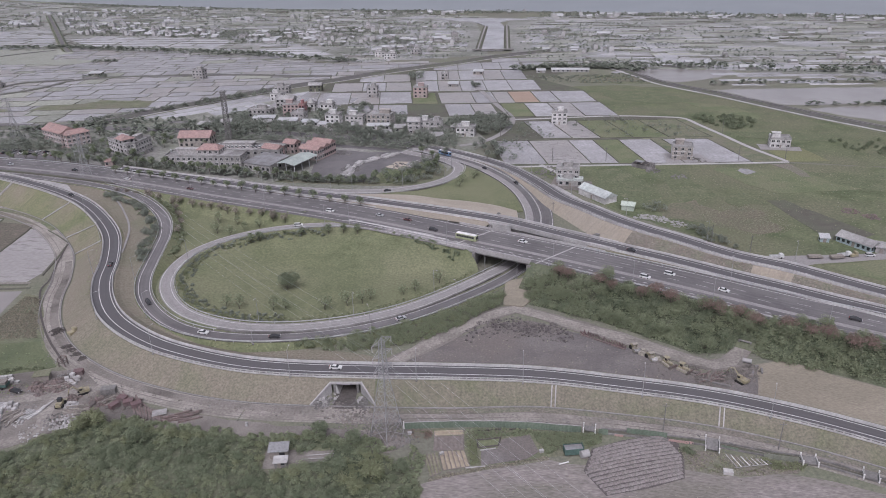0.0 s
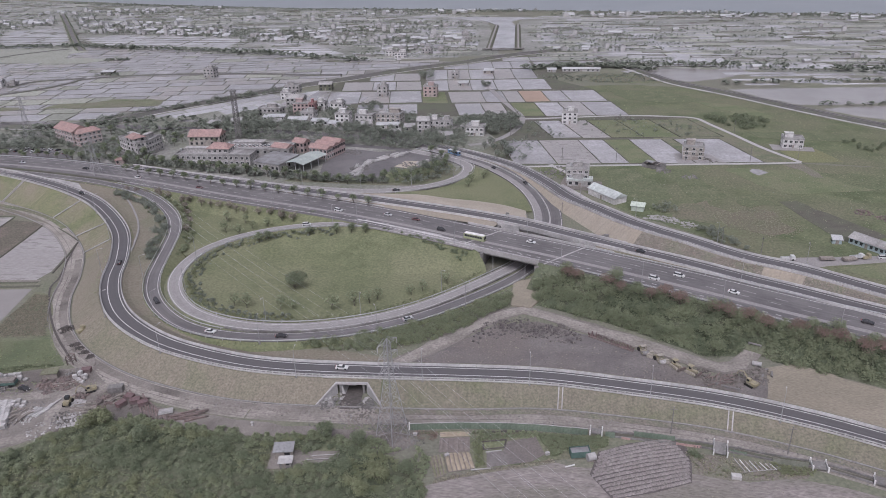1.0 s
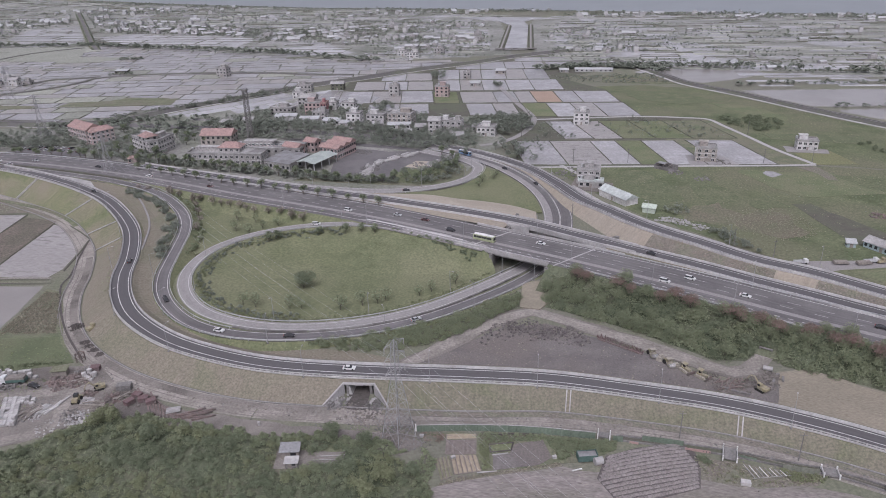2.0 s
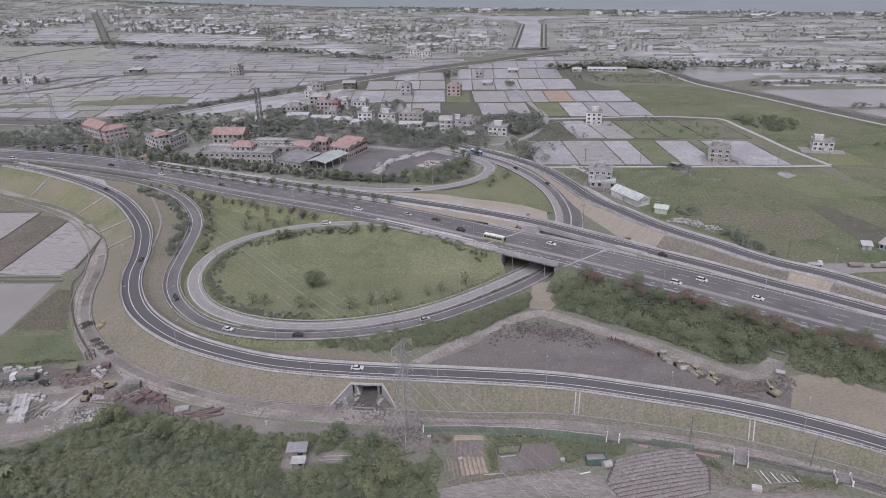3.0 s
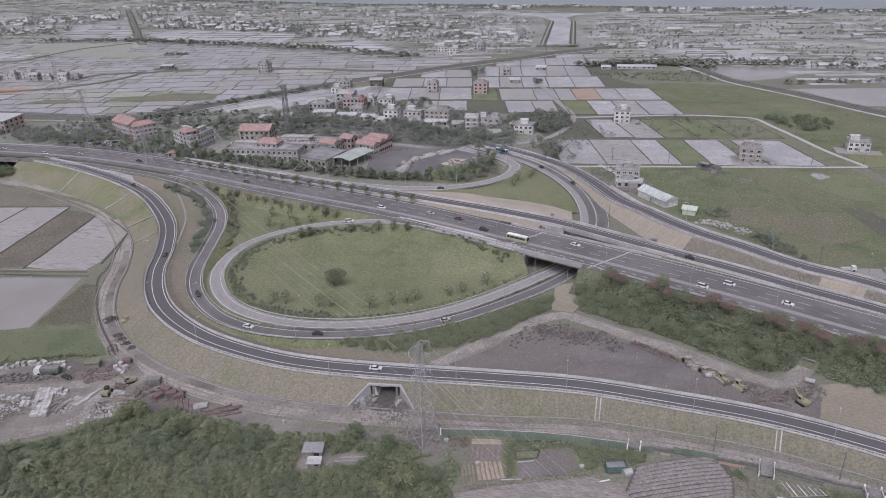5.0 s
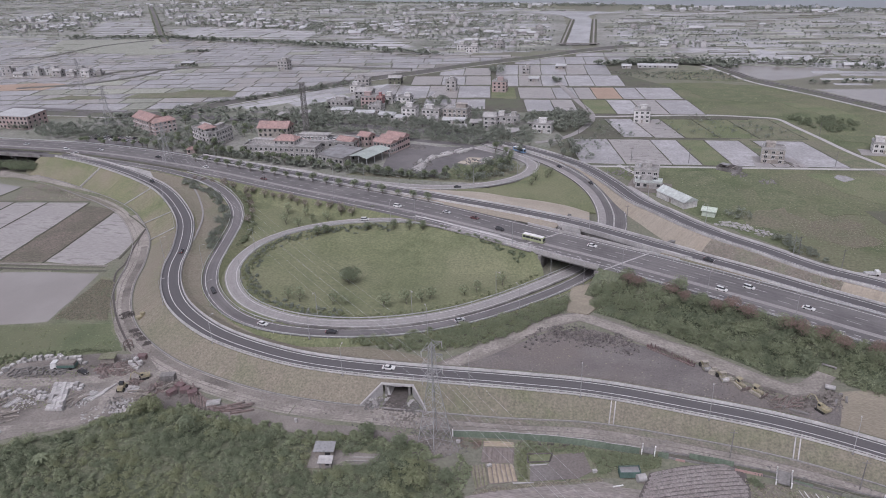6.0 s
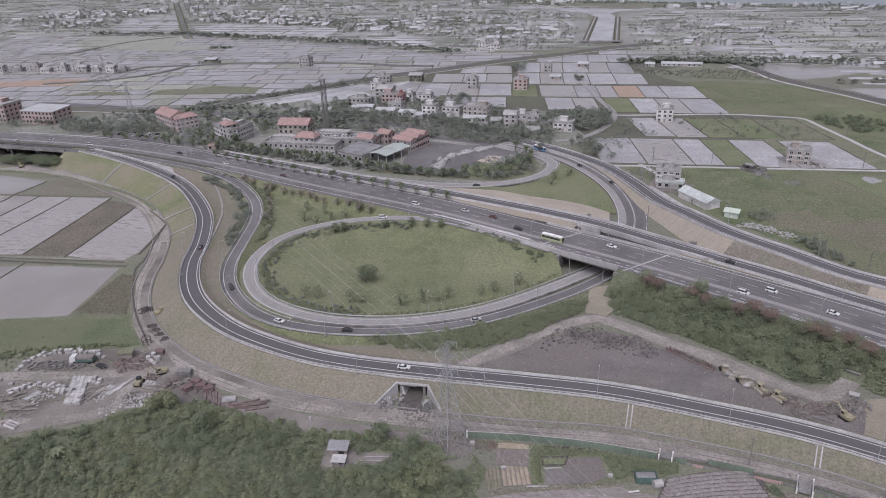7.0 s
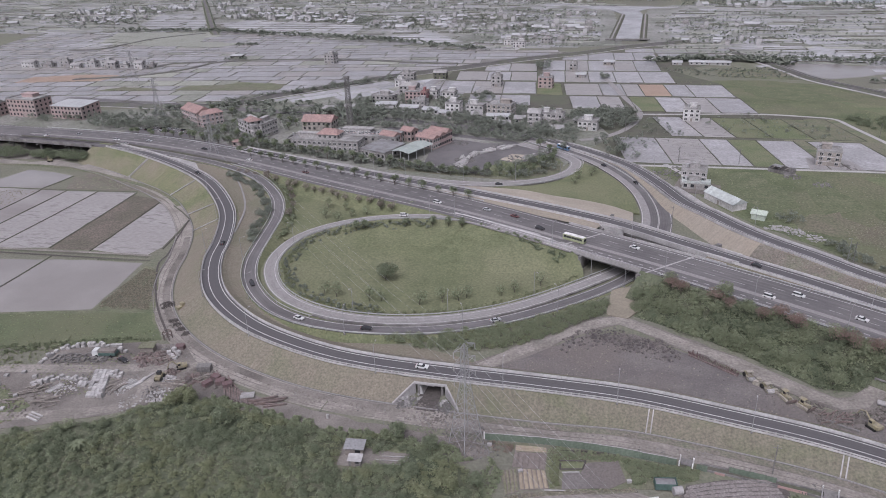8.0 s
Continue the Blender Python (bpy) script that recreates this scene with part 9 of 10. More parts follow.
    return not (0 < x < 58 and 795 < y < 1040) and not inside(x, y, [(-75, 1150), (0, 1080), (20, 1020), (60, 1020), (110, 1115), (60, 1135)]) and d > 13 and not any(inside(x, y, p) for p in OPEN_WATER)


OPEN_WATER = [[(-702, 1074), (-642, 1106), (-594, 1026), (-526, 912), (-581, 886), (-660, 960)], [(-540, 976), (-500, 998), (-382, 970), (-300, 932), (-310, 872), (-417, 876), (-483, 900)], [(-255, 845), (-200, 870), (-150, 800), (-210, 790)], [(-634, 834), (-598, 842), (-565, 812), (-583, 765), (-640, 760)]]
ribbon_road("far_stream", [(131, 663), (145.7, 673.4), (172.6, 701.7), (195.3, 729.4), (202.3, 746.2), (200, 784), (199.4, 834.5), (196.6, 872), (188, 905)], 4.0, "far_water", "pale stream winding across the plain", 0.22)


def parcels(poly, angle, du, dv, seed, gap=1.2):
    """Parcels of a turned grid inside a polygon: quads with random splits."""
    rng = random.Random(seed)
    c, s = math.cos(radians(angle)), math.sin(radians(angle))
    us = [x * c + y * s for x, y in poly]
    vs = [-x * s + y * c for x, y in poly]
    out, v = [], min(vs)
    while v < max(vs):
        h = dv * rng.uniform(0.7, 1.4)
        u = min(us) + rng.uniform(0, du)
        while u < max(us):
            w = du * rng.uniform(0.5, 1.5)
            q = [(u + gap, v + gap), (u + w - gap, v + gap), (u + w - gap, v + h - gap), (u + gap, v + h - gap)]
            q = [(a * c - b * s, a * s + b * c) for a, b in q]
            if sum(inside(x, y, poly) for x, y in q) >= 2:
                out.append(q)
            u += w
        v += h
    return out


def strips(name, quads, mat, z, label, category, wobble=0.8):
    g = Geo()
    for i, q in enumerate(quads):
        g.prism(rough_edge(q, wobble, 14, i * 0.7), z - 0.3, z)
    return tagged(part(name, g, mat), label, category, kind="stuff")


WEST = [(-640, 470), (-480, 448), (-400, 468), (-336, 484), (-276, 506), (-206, 584), (-168, 622), (-125, 658), (-78, 700), (-30, 737), (-100, 748), (-165, 762), (-285, 815), (-500, 876), (-760, 870)]
field("paddy_land", WEST, M["wet_land"], 0.04, "muddy land between flooded paddies", "bund", 1)
qs = parcels(WEST, 5, 29, 17, 61, 0.3)
rw = random.Random(62)
for q in qs:
    k = rw.random()
    m_, l_ = (("paddy", "flooded pale grey rice paddy") if k < 0.66 else ("mud_streak", "drained streaky mud paddy") if k < 0.93 else ("far_green", "weedy greenish drained paddy"))
    tagged(part("paddy_field", Geo().prism(rough_edge(q, 0.5, 10, k * 9), -0.2, 0.10), M[m_]), l_, "paddy", "west paddies", "structure")
ridges("paddy_ridges", qs, 0.3, 0.28, "low earthen ridges between the western paddies")
for k, poly in enumerate(([(-416, 531), (-398, 548), (-363, 544), (-358, 536), (-390, 534)], [(-345, 540), (-343, 554), (-311, 561), (-303, 574), (-257, 568), (-254, 545), (-301, 542)])):
    field("green_strip", poly, M["grass_wild"], 0.3, "bright green strip among paddies", "field", 2)
field("brown_strip", [(-520, 585), (-470, 600), (-436, 596), (-440, 570), (-520, 560)], M["paddy_brown"], 0.3, "reddish brown fallow strip among paddies", "field", 2)
for pts in ([(-470, 575), (-423, 593), (-393, 620), (-381, 649), (-377, 664), (-336, 682), (-273, 683.5), (-220, 682), (-170, 672), (-130, 668)], [(-430, 631), (-419, 657), (-394, 665), (-378, 672)], [(-600, 735), (-568, 745), (-560, 778), (-550, 822), (-527, 853), (-505, 872)]):
    ob = structure("field_track", sweep(spline([(*p, 0.9) for p in pts], 6), [(3.0, -0.9), (2.0, 0), (-2.0, 0), (-3.0, -0.9)]), M["ballast"], "raised dark track winding between paddies", "track")
    part("wheel_path", sweep(spline([(*p, 0.9) for p in pts], 6), [(0.9, 0.08), (-0.9, 0.08)]), M["concrete_dark"], ob)
field("weedy_patch", [(-566, 800), (-545, 850), (-500, 868), (-470, 850), (-500, 800), (-540, 780)], M["far_green"], 0.3, "dull weedy land beside a track", "field", 3)
strip_q = parcels([(-250, 505), (-215, 556), (-165, 600), (-140, 612), (-150, 560), (-186, 530), (-213, 490)], 43, 30, 16, 63, 0.8)
strips("flooded_strip", strip_q, M["far_water"], 0.10, "flooded strip beside the railway", "paddies", 0.6)
NORTH_W = [(-1500, 1300), (-1100, 900), (-720, 870), (-510, 880), (-300, 815), (-150, 745), (20, 775), (8, 1150), (-131, 1290), (-345, 1345), (-675, 1490), (-1300, 1800)]
NORTH_E = [(45, 775), (130, 705), (180, 690), (300, 640), (450, 580), (1100, 560), (1100, 900), (593, 1070), (398, 1122), (197, 1187), (60, 1120), (46, 1000)]
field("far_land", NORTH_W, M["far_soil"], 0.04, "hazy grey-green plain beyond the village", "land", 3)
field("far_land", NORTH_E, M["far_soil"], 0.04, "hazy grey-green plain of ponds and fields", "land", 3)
HEDGES = []
for poly, seed, share, size in ((NORTH_W, 71, 0.42, (34, 9)), (NORTH_E, 72, 0.55, (46, 8.5))):
    rng = random.Random(seed)
    w, g = [], []
    for q in parcels(poly, -4, *size, seed, 0.9):
        if not all(clear(*p) for p in q):
            continue
        k = rng.random()
        (w if k < share else g if k < share + 0.3 else []).append(q)
        if rng.random() < (0.22 if poly is NORTH_W else 0.2):
            n = int(math.dist(q[0], q[1]) / 3.6)
            HEDGES += [(q[0][0] + (q[1][0] - q[0][0]) * t / n, q[0][1] + (q[1][1] - q[0][1]) * t / n + rng.uniform(-1.5, 1.5), 0.0, rng.uniform(0.9, 1.9)) for t in range(n) if rng.random() < 0.85]
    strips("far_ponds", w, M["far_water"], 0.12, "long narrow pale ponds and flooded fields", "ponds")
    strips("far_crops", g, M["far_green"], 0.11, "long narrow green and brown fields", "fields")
    ridges("pond_ridges", w[::3], 0.7, 0.6, "low dark ridges round far ponds")
for poly, seed in (([(-90, 800), (0, 810), (18, 1030), (-20, 1085), (-130, 1060)], 77), ([(52, 800), (140, 790), (200, 1000), (120, 1100), (60, 1040)], 78)):
    qn = [q for q in parcels(poly, -4, 26, 11, seed, 0.9) if all(clear(*p) for p in q)]
    strips("canal_fields", qn[::2], M["far_water"], 0.2, "small flooded fields beside the canal", "paddies")
    strips("canal_fields", qn[1::3], M["far_green"], 0.19, "small green fields beside the canal", "fields")
    HEDGES += [(q[0][0] + t * 0.1 * (q[1][0] - q[0][0]), q[0][1], 0.0, 0.9 + (t * 7 % 5) * 0.2) for q in qn[::3] for t in range(0, 10, 2)]
for poly in OPEN_WATER:
    field("far_lagoon", poly, M["far_water"], 0.16, "broad flooded land beyond a belt of trees", "pond", 3)
    ridges("pond_ridges", parcels(poly, -4, 60, 20, 73, 0.6), 0.6, 0.5, "low ridges across flooded land")


# ---------------- buildings ----------------
def house(name, x, y, rot, w, d, storeys, wall, roof, label, kind="flat", cols=3, side_cols=2, sh=3.1, frames=False, category="house", door=True):
    ob = tagged(new(name), label, category)
    h = storeys * sh
    rng = random.Random(int(x * 7 + y))
    part("wall", Geo().box(-w / 2, -d / 2, 0, w / 2, d / 2, h), M[wall], ob)
    if kind == "flat":
        g = Geo()
        t = 0.35
        g.box(-w / 2 - 0.2, -d / 2 - 0.2, h, w / 2 + 0.2, d / 2 + 0.2, h + 0.25)
        for a in ((-w / 2 - .2, -d / 2 - .2, w / 2 + .2, -d / 2 + t - .2), (-w / 2 - .2, d / 2 - t + .2, w / 2 + .2, d / 2 + .2), (-w / 2 - .2, -d / 2 + t - .2, -w / 2 + t - .2, d / 2 - t + .2), (w / 2 - t + .2, -d / 2 + t - .2, w / 2 + .2, d / 2 - t + .2)):
            g.box(a[0], a[1], h + 0.25, a[2], a[3], h + 1.0)
        part("roof", g, M[roof], ob)
        k = rng.uniform(-0.2, 0.2) * w
        part("stair_head", Geo().box(k - w * 0.2, 0, h + 0.25, k + w * 0.2, d * 0.38, h + 2.7).box(k - w * 0.23, -0.2, h + 2.7, k + w * 0.23, d * 0.41, h + 2.9), M[wall], ob)
        part("water_tank", Geo().tube((k - w * 0.3, d * 0.2, h + 0.25), (k - w * 0.3, d * 0.2, h + 1.9), 0.6, 0.6, 10), M["steel"], ob)
    elif kind == "plain":
        part("roof", Geo().box(-w / 2 - 0.2, -d / 2 - 0.2, h, w / 2 + 0.2, d / 2 + 0.2, h + 0.6).box(-w * 0.2, 0, h + 0.6, w * 0.2, d * 0.35, h + 2.2), M[roof], ob)
    elif kind in ("gable", "hip"):
        e, r = 0.5, min(d, w) * 0.28
        cut_in = d * 0.35 if kind == "hip" else 0.0
        v = [(-w / 2 - e, -d / 2 - e, h), (w / 2 + e, -d / 2 - e, h), (w / 2 + e, d / 2 + e, h), (-w / 2 - e, d / 2 + e, h), (-w / 2 - e + cut_in, 0, h + r), (w / 2 + e - cut_in, 0, h + r)]
        g = Geo().add(v, [(0, 1, 5, 4), (2, 3, 4, 5), (1, 2, 5), (3, 0, 4), (3, 2, 1, 0)])
        part("roof", g, M[roof], ob)
        part("ridge", Geo().tube((-w / 2 - e + cut_in, 0, h + r), (w / 2 + e - cut_in, 0, h + r), 0.14, 0.14, 5), M[roof], ob)
    elif kind == "shed":
        v = [(-w / 2 - .4, -d / 2 - .4, h), (w / 2 + .4, -d / 2 - .4, h), (w / 2 + .4, d / 2 + .4, h + 1.0), (-w / 2 - .4, d / 2 + .4, h + 1.0)]
        part("roof", Geo().add(v + [(a, b, c + 0.2) for a, b, c in v], [(3, 2, 1, 0), (4, 5, 6, 7), (0, 1, 5, 4), (1, 2, 6, 5), (2, 3, 7, 6), (3, 0, 4, 7)]), M[roof], ob)
        part("gable_wall", Geo().add([(-w / 2, -d / 2, h - .01), (-w / 2, d / 2, h - .01), (-w / 2, d / 2, h + .95), (w / 2, -d / 2, h - .01), (w / 2, d / 2, h - .01), (w / 2, d / 2, h + .95)], [(0, 1, 2), (5, 4, 3), (1, 4, 5, 2)]), M[wall], ob)
    ww = min(1.5, w / max(cols, 1) * 0.55)
    wh = min(1.5, sh * 0.5)
    pane = Geo().box(-ww / 2, -0.04, 0, ww / 2, 0.03, wh).mesh("window", M["glass"])
    rim = Geo()
    for b in ((-ww / 2 - .12, ww / 2 + .12, -0.14, 0.0), (-ww / 2 - .12, ww / 2 + .12, wh, wh + 0.12), (-ww / 2 - .12, -ww / 2, 0, wh), (ww / 2, ww / 2 + .12, 0, wh), (-0.04, 0.04, 0, wh)):
        rim.box(b[0], -0.1, b[2], b[1], 0.02, b[3])
    rim = rim.mesh("frame", M["w_white"])

    def put(px, py, pz, a):
        o = part("window", pane, None, ob)
        o.matrix_basis = pose(px, py, pz, 0, 0, a)
        if frames:
            part("frame", rim, None, o)
    for s in range(storeys):
        z = s * sh + sh * 0.32
        for i in range(cols):
            px = -w / 2 + w * (i + 0.5) / cols
            if not (s == 0 and door and i == cols // 2):
                put(px, -d / 2, z, 0)
        for i in range(side_cols):
            py = -d / 2 + d * (i + 0.5) / side_cols
            put(w / 2, py, z, 90)
            put(-w / 2, py, z, -90)
        if s and frames:
            part("floor_band", Geo().box(-w / 2 - .12, -d / 2 - .12, s * sh - .12, w / 2 + .12, d / 2 + .12, s * sh + .12), M["w_white"], ob)
    if door:
        part("door", Geo().box(-0.6, -d / 2 - 0.06, 0, 0.6, -d / 2 + 0.02, 2.1), M["timber"], ob)
    ob.matrix_basis = pose(x, y, 0, 0, 0, rot)
    return ob


field("town_land", [(-480, 425), (-300, 400), (-200, 372), (-140, 352), (-90, 342), (-40, 343), (-16, 360), (-8, 385), (10, 430), (30, 470), (25, 500), (-15, 500), (-92, 506), (-125, 590), (-165, 605), (-262, 512), (-330, 478), (-440, 446)], M["town_ground"], 0.045, "trodden grey-green ground of the village", "ground", 1)
# school and depot
house("school_building", -265, 442, -34, 23, 12, 3, "w_pink", "roof_red", "three-storey pinkish brick school block with terracotta gables", "gable", 7, 4, 3.0, True, "school")
house("school_building", -253, 437.5, 52, 15, 8, 3, "w_pink", "roof_red", "pinkish brick school wing with terracotta roof", "hip", 5, 2, 2.7, True, "school")
house("school_building", -210, 414, -39, 23, 9, 3, "w_grey", "roof_grey", "grey three-storey school block with flat roof", "flat", 8, 3, 2.9, True, "school")
house("school_pavilion", -208, 411.5, -39, 9, 8, 4, "w_grey", "roof_red", "stair tower with a terracotta hip roof", "hip", 2, 2, 2.7, False, "school")
house("school_building", -201.5, 414, 79, 16, 7.5, 3, "w_grey", "roof_grey", "grey three-storey school wing", "flat", 6, 2, 2.9, True, "school")
house("school_building", -172.5, 434, 0, 20, 12, 2, "w_tan", "roof_red", "two-storey hall with a long terracotta roof", "gable", 6, 3, 3.0, False, "school")
house("gate_house", -209.6, 391, 20, 4.5, 4, 1, "w_pink", "roof_red", "small gate house with a terracotta roof", "hip", 2, 1, 3.0, False)
house("workshop", -152, 392, -4, 45, 11, 2, "w_grey", "roof_grey", "long grey two-storey workshop with flat roof", "flat", 14, 3, 2.9, True, "building")
house("workshop_tower", -150, 395, -4, 13, 9, 3, "w_grey", "roof_red", "central block with a terracotta hip roof", "hip", 4, 3, 2.9, True, "building")
house("workshop", -131, 406, -4, 42, 14, 2, "w_grey", "roof_grey", "broad grey workshop with flat parking roof", "flat", 10, 4, 2.7, False, "building")
house("depot_shed", -114.5, 384, -24, 18, 18, 1, "w_grey", "metal_roof", "grey sheet-roofed depot shed", "shed", 6, 3, 4.4, False, "building")
house("annex", -116, 404, -24, 11, 7, 2, "w_pink", "roof_red", "two-storey annex with a terracotta roof", "gable", 4, 2, 3.1, False, "building")
house("annex", -107, 414, -24, 8, 7, 2, "w_pink", "roof_red", "small annex with a terracotta roof", "gable", 3, 2, 3.2, False, "building")
for i in range(3):
    house("terracotta_hall", -92.3 + i * 2.55, 400.7 + i * 5.5, -25, 13, 6.2, 2, "w_pink", "roof_red", "tall hall with one of three stepped terracotta gables", "gable", 5, 3, 3.2 + i * 0.25, i == 0, "building")
canopy = tagged(new("canopy"), "open canopy with a pale green-white sheet roof", "canopy")
cm = pose(-97, 383.2, 0, 0, 0, -23)
for cx in (-5.6, 0, 5.6):
    for cy in (-10.5, -3.5, 3.5, 10.5):
        part("post", Geo().box(cx - .15, cy - .15, 0, cx + .15, cy + .15, 4.9, cm), M["steel"], canopy)
part("roof", Geo().add([cm @ Vector(p) for p in ((-6.4, -11.5, 4.9), (0, -11.5, 6.0), (6.4, -11.5, 4.9), (-6.4, 11.5, 4.9), (0, 11.5, 6.0), (6.4, 11.5, 4.9))], [(0, 1, 4, 3), (1, 2, 5, 4)]), M["canopy_sheet"], canopy)
field("depot_yard", [(-86, 361), (-89, 387), (-80, 418), (-60, 411), (-43, 413), (-31, 405), (-24, 395), (-30, 378), (-44, 378), (-51, 366), (-52, 356)], M["asphalt_old"], 0.12, "worn grey yard of a depot", "yard", 0.6)
field("pale_patch", [(-47.5, 380.9), (-42.5, 391.8), (-34.3, 391.2), (-32.5, 384), (-37.5, 377.5)], M["brightened_soil"], 0.18, "pale gravel patch in the depot", "yard", 1.0)
field("weed_patch", [(-51, 367), (-46, 378.6), (-38, 376.8), (-32.5, 379), (-27, 392), (-20, 388), (-19, 372), (-27, 357.5), (-42, 352.5), (-51, 355)], M["grass_bright"], 0.17, "bright green weedy patch in the depot", "grass", 1.0)
field("loop_verge", [(-104, 357), (-52, 349.5), (-36, 348), (-24, 352), (-14.5, 362), (-12, 378), (-16, 388), (-21, 392), (-19, 372), (-27, 357), (-42, 352), (-52, 354.5), (-86, 360.5), (-100, 363)], M["grass_wild"], 0.1, "weedy grass between the depot and the loop", "grass", 0.6)
row = tagged(new("pipe_stack"), "pale pipes stacked in the depot yard", "stack", "depot stacks")
for py, pz, px in ((-0.75, 0.35, 0.0), (0, 0.35, 0.3), (0.75, 0.35, -0.2), (-0.35, 0.95, 0.2), (0.4, 0.95, -0.3)):
    part("pipe", Geo().tube((px - 2.7, py, pz), (px + 2.7, py, pz), 0.34, 0.34, 7), M["slab"], row)
spots = []
for (ax, ay), (bx, by), wide, n, turn in (((-67, 367), (-65.5, 388), 2.4, 13, 72), ((-65, 386), (-58, 396), 1.8, 6, 66), ((-57, 394), (-45, 404), 2.6, 12, 52), ((-33, 384), (-31, 391), 1.4, 4, 60), ((-88, 366), (-82, 362), 1.6, 4, 20)):
    for _ in range(n):
        k = yr.random()
        spots.append((ax + (bx - ax) * k + yr.uniform(-wide, wide), ay + (by - ay) * k + yr.uniform(-wide, wide), 0.1, turn + yr.uniform(-22, 22)))
lay(row, spots)
rubble("depot_scrap", [(-66, 378, 6, 90, 0.6), (-50, 404, 6, 70, 0.6), (-76, 410, 6, 60, 0.4), (-86, 362, 5, 50, 0.4), (-40, 384, 5, 40, 0.4)], 0.5, M["concrete_dark"], "scrap and gear heaped in the depot yard", "scrap", 58)
leaf_stuff("depot_trees", scatter([(-92, 356), (-40, 350), (-22, 360), (-30, 362), (-60, 357), (-90, 361)], 34, 146, (1.1, 2.0)) + scatter([(-44, 372), (-22, 372), (-16, 384), (-20, 396), (-34, 402), (-28, 390), (-26, 380)], 26, 147, (1.0, 2.2)) + scatter([(-240, 398), (-170, 380), (-100, 360), (-100, 364), (-170, 386), (-238, 406)], 150, 148, (1.0, 2.0)) + scatter([(-260, 425), (-225, 400), (-215, 404), (-220, 430), (-190, 425), (-185, 445), (-240, 465)], 110, 149, (1.2, 2.6)), TREE_MID, M["leaf_haze_grey"], "trees and bushes round the depot and school", "trees", 117)
lot_car = fleet["white"]
for i in range(14):
    copy_thing(lot_car if i % 3 else fleet["silver"], pose(-148 + i * 2.4, 407 - i * 0.15, 5.68, 0, 0, 80 + yr.uniform(-4, 4)))
for i in range(16):
    copy_thing([fleet["white"], fleet["dark"], fleet["silver"]][(i * 5) % 3], pose(-296 + i * 2.9, 420 + (i % 2) * 6 - i * 0.5, 0.1, 0, 0, 70 + yr.uniform(-5, 5)))
field("car_park", [(-304, 410), (-300, 432), (-255, 420), (-246, 404)], M["asphalt_old"], 0.08, "grey car park beside the highway", "car park", 0.5)

# west buildings
house("sports_hall", -368, 450, -6, 28, 18, 3, "w_pink", "roof_far", "brownish hall with a pale sheet roof", "shed", 9, 4, 3.0, False, "hall")
house("apartment_block", -408, 452, -6, 26, 16, 4, "w_pink", "roof_grey", "brownish four-storey block behind the highway", "flat", 8, 4, 3.1, False, "block")
house("apartment_block", -440, 446, -6, 22, 14, 3, "w_pink", "roof_grey", "brownish three-storey block behind the highway", "flat", 7, 4, 3.1, False, "block")
for i, (x, w, st, wl_) in enumerate(((-566, 16, 2, "w_white"), (-548, 14, 1, "w_grey"), (-530, 11, 2, "w_grey"), (-512, 10, 1, "w_white"), (-496, 11, 2, "w_far"), (-482, 10, 2, "w_far"), (-470, 9, 2, "w_grey"), (-459, 8, 1, "w_white"), (-450, 8, 2, "w_far"), (-440, 9, 2, "w_white"), (-430, 8, 1, "w_grey"))):
    house("farm_house", x, 634 + (i % 3) * 4, -5 + i % 4 * 3, w, 7, st, wl_, "roof_grey", "plain farm house in a row by the paddies", "flat" if i % 3 else "gable", max(2, int(w / 4)), 1, 2.8)

# houses on the east fields
house("stone_house", 120.5, 394, -12, 11, 9.5, 3, "w_tan", "roof_grey", "tan three-storey house with balconies and flat roof", "flat", 3, 3, 2.45, True)
house("white_house", 183, 415, -12, 11, 8.5, 2, "w_white", "roof_grey", "white two-storey house with roof pavilion", "flat", 4, 3, 2.6, True)
house("white_house", 61, 478, -5, 10, 9, 3, "w_white", "roof_grey", "white three-storey house beside the farm road", "flat", 3, 3, 2.6, True)
house("grey_house", 51.5, 355, -8, 11.5, 9, 3, "w_grey", "roof_grey", "pale grey three-storey house with arched windows", "flat", 4, 3, 2.4, True)
house("porch_annex", 52, 348.2, -8, 12.5, 5, 1, "w_grey", "roof_pale", "low pale annex before the grey house", "flat", 4, 1, 3.0)
house("white_shed", 62.6, 328.6, -58, 19, 7.5, 1, "w_white", "roof_pale", "long white shed with a pale gabled roof", "gable", 0, 0, 3.2, False, "shed")
house("garden_shed", 74.2, 312.3, -20, 5.5, 4.5, 1, "shed_green", "shed_green", "small pale green shed in the meadow", "gable", 0, 0, 2.6, False, "shed", False)
house("warehouse", 157.6, 269.2, -58, 14.5, 6.4, 1, "w_blue", "roof_grey", "long blue-grey sheet warehouse", "gable", 7, 3, 2.5, False, "warehouse")
house("field_shed", 146.2, 273.6, -10, 3.4, 2.6, 1, "w_blue", "roof_far", "small pale field shed", "shed", 1, 1, 1.8, False, "shed")
house("field_shed", 163.5, 262.5, -30, 4, 4, 1, "w_grey", "roof_grey", "small grey shed beside the warehouse", "shed", 1, 1, 2.4, False, "shed")
field("house_yard", [(110, 383.5), (136, 383.5), (133, 400), (112, 403)], M["concrete_road"], 0.2, "pale concrete yard round the tan house", "yard", 0.3)
field("house_yard", [(170, 408), (192, 404), (194, 412), (172, 420)], M["concrete_road"], 0.2, "pale concrete yard round the white house", "yard", 0.3)
field("house_yard", [(40, 342), (62, 338), (64, 352), (46, 362)], M["dirt_dark"], 0.14, "cluttered earth yard before the grey house", "yard", 0.5)
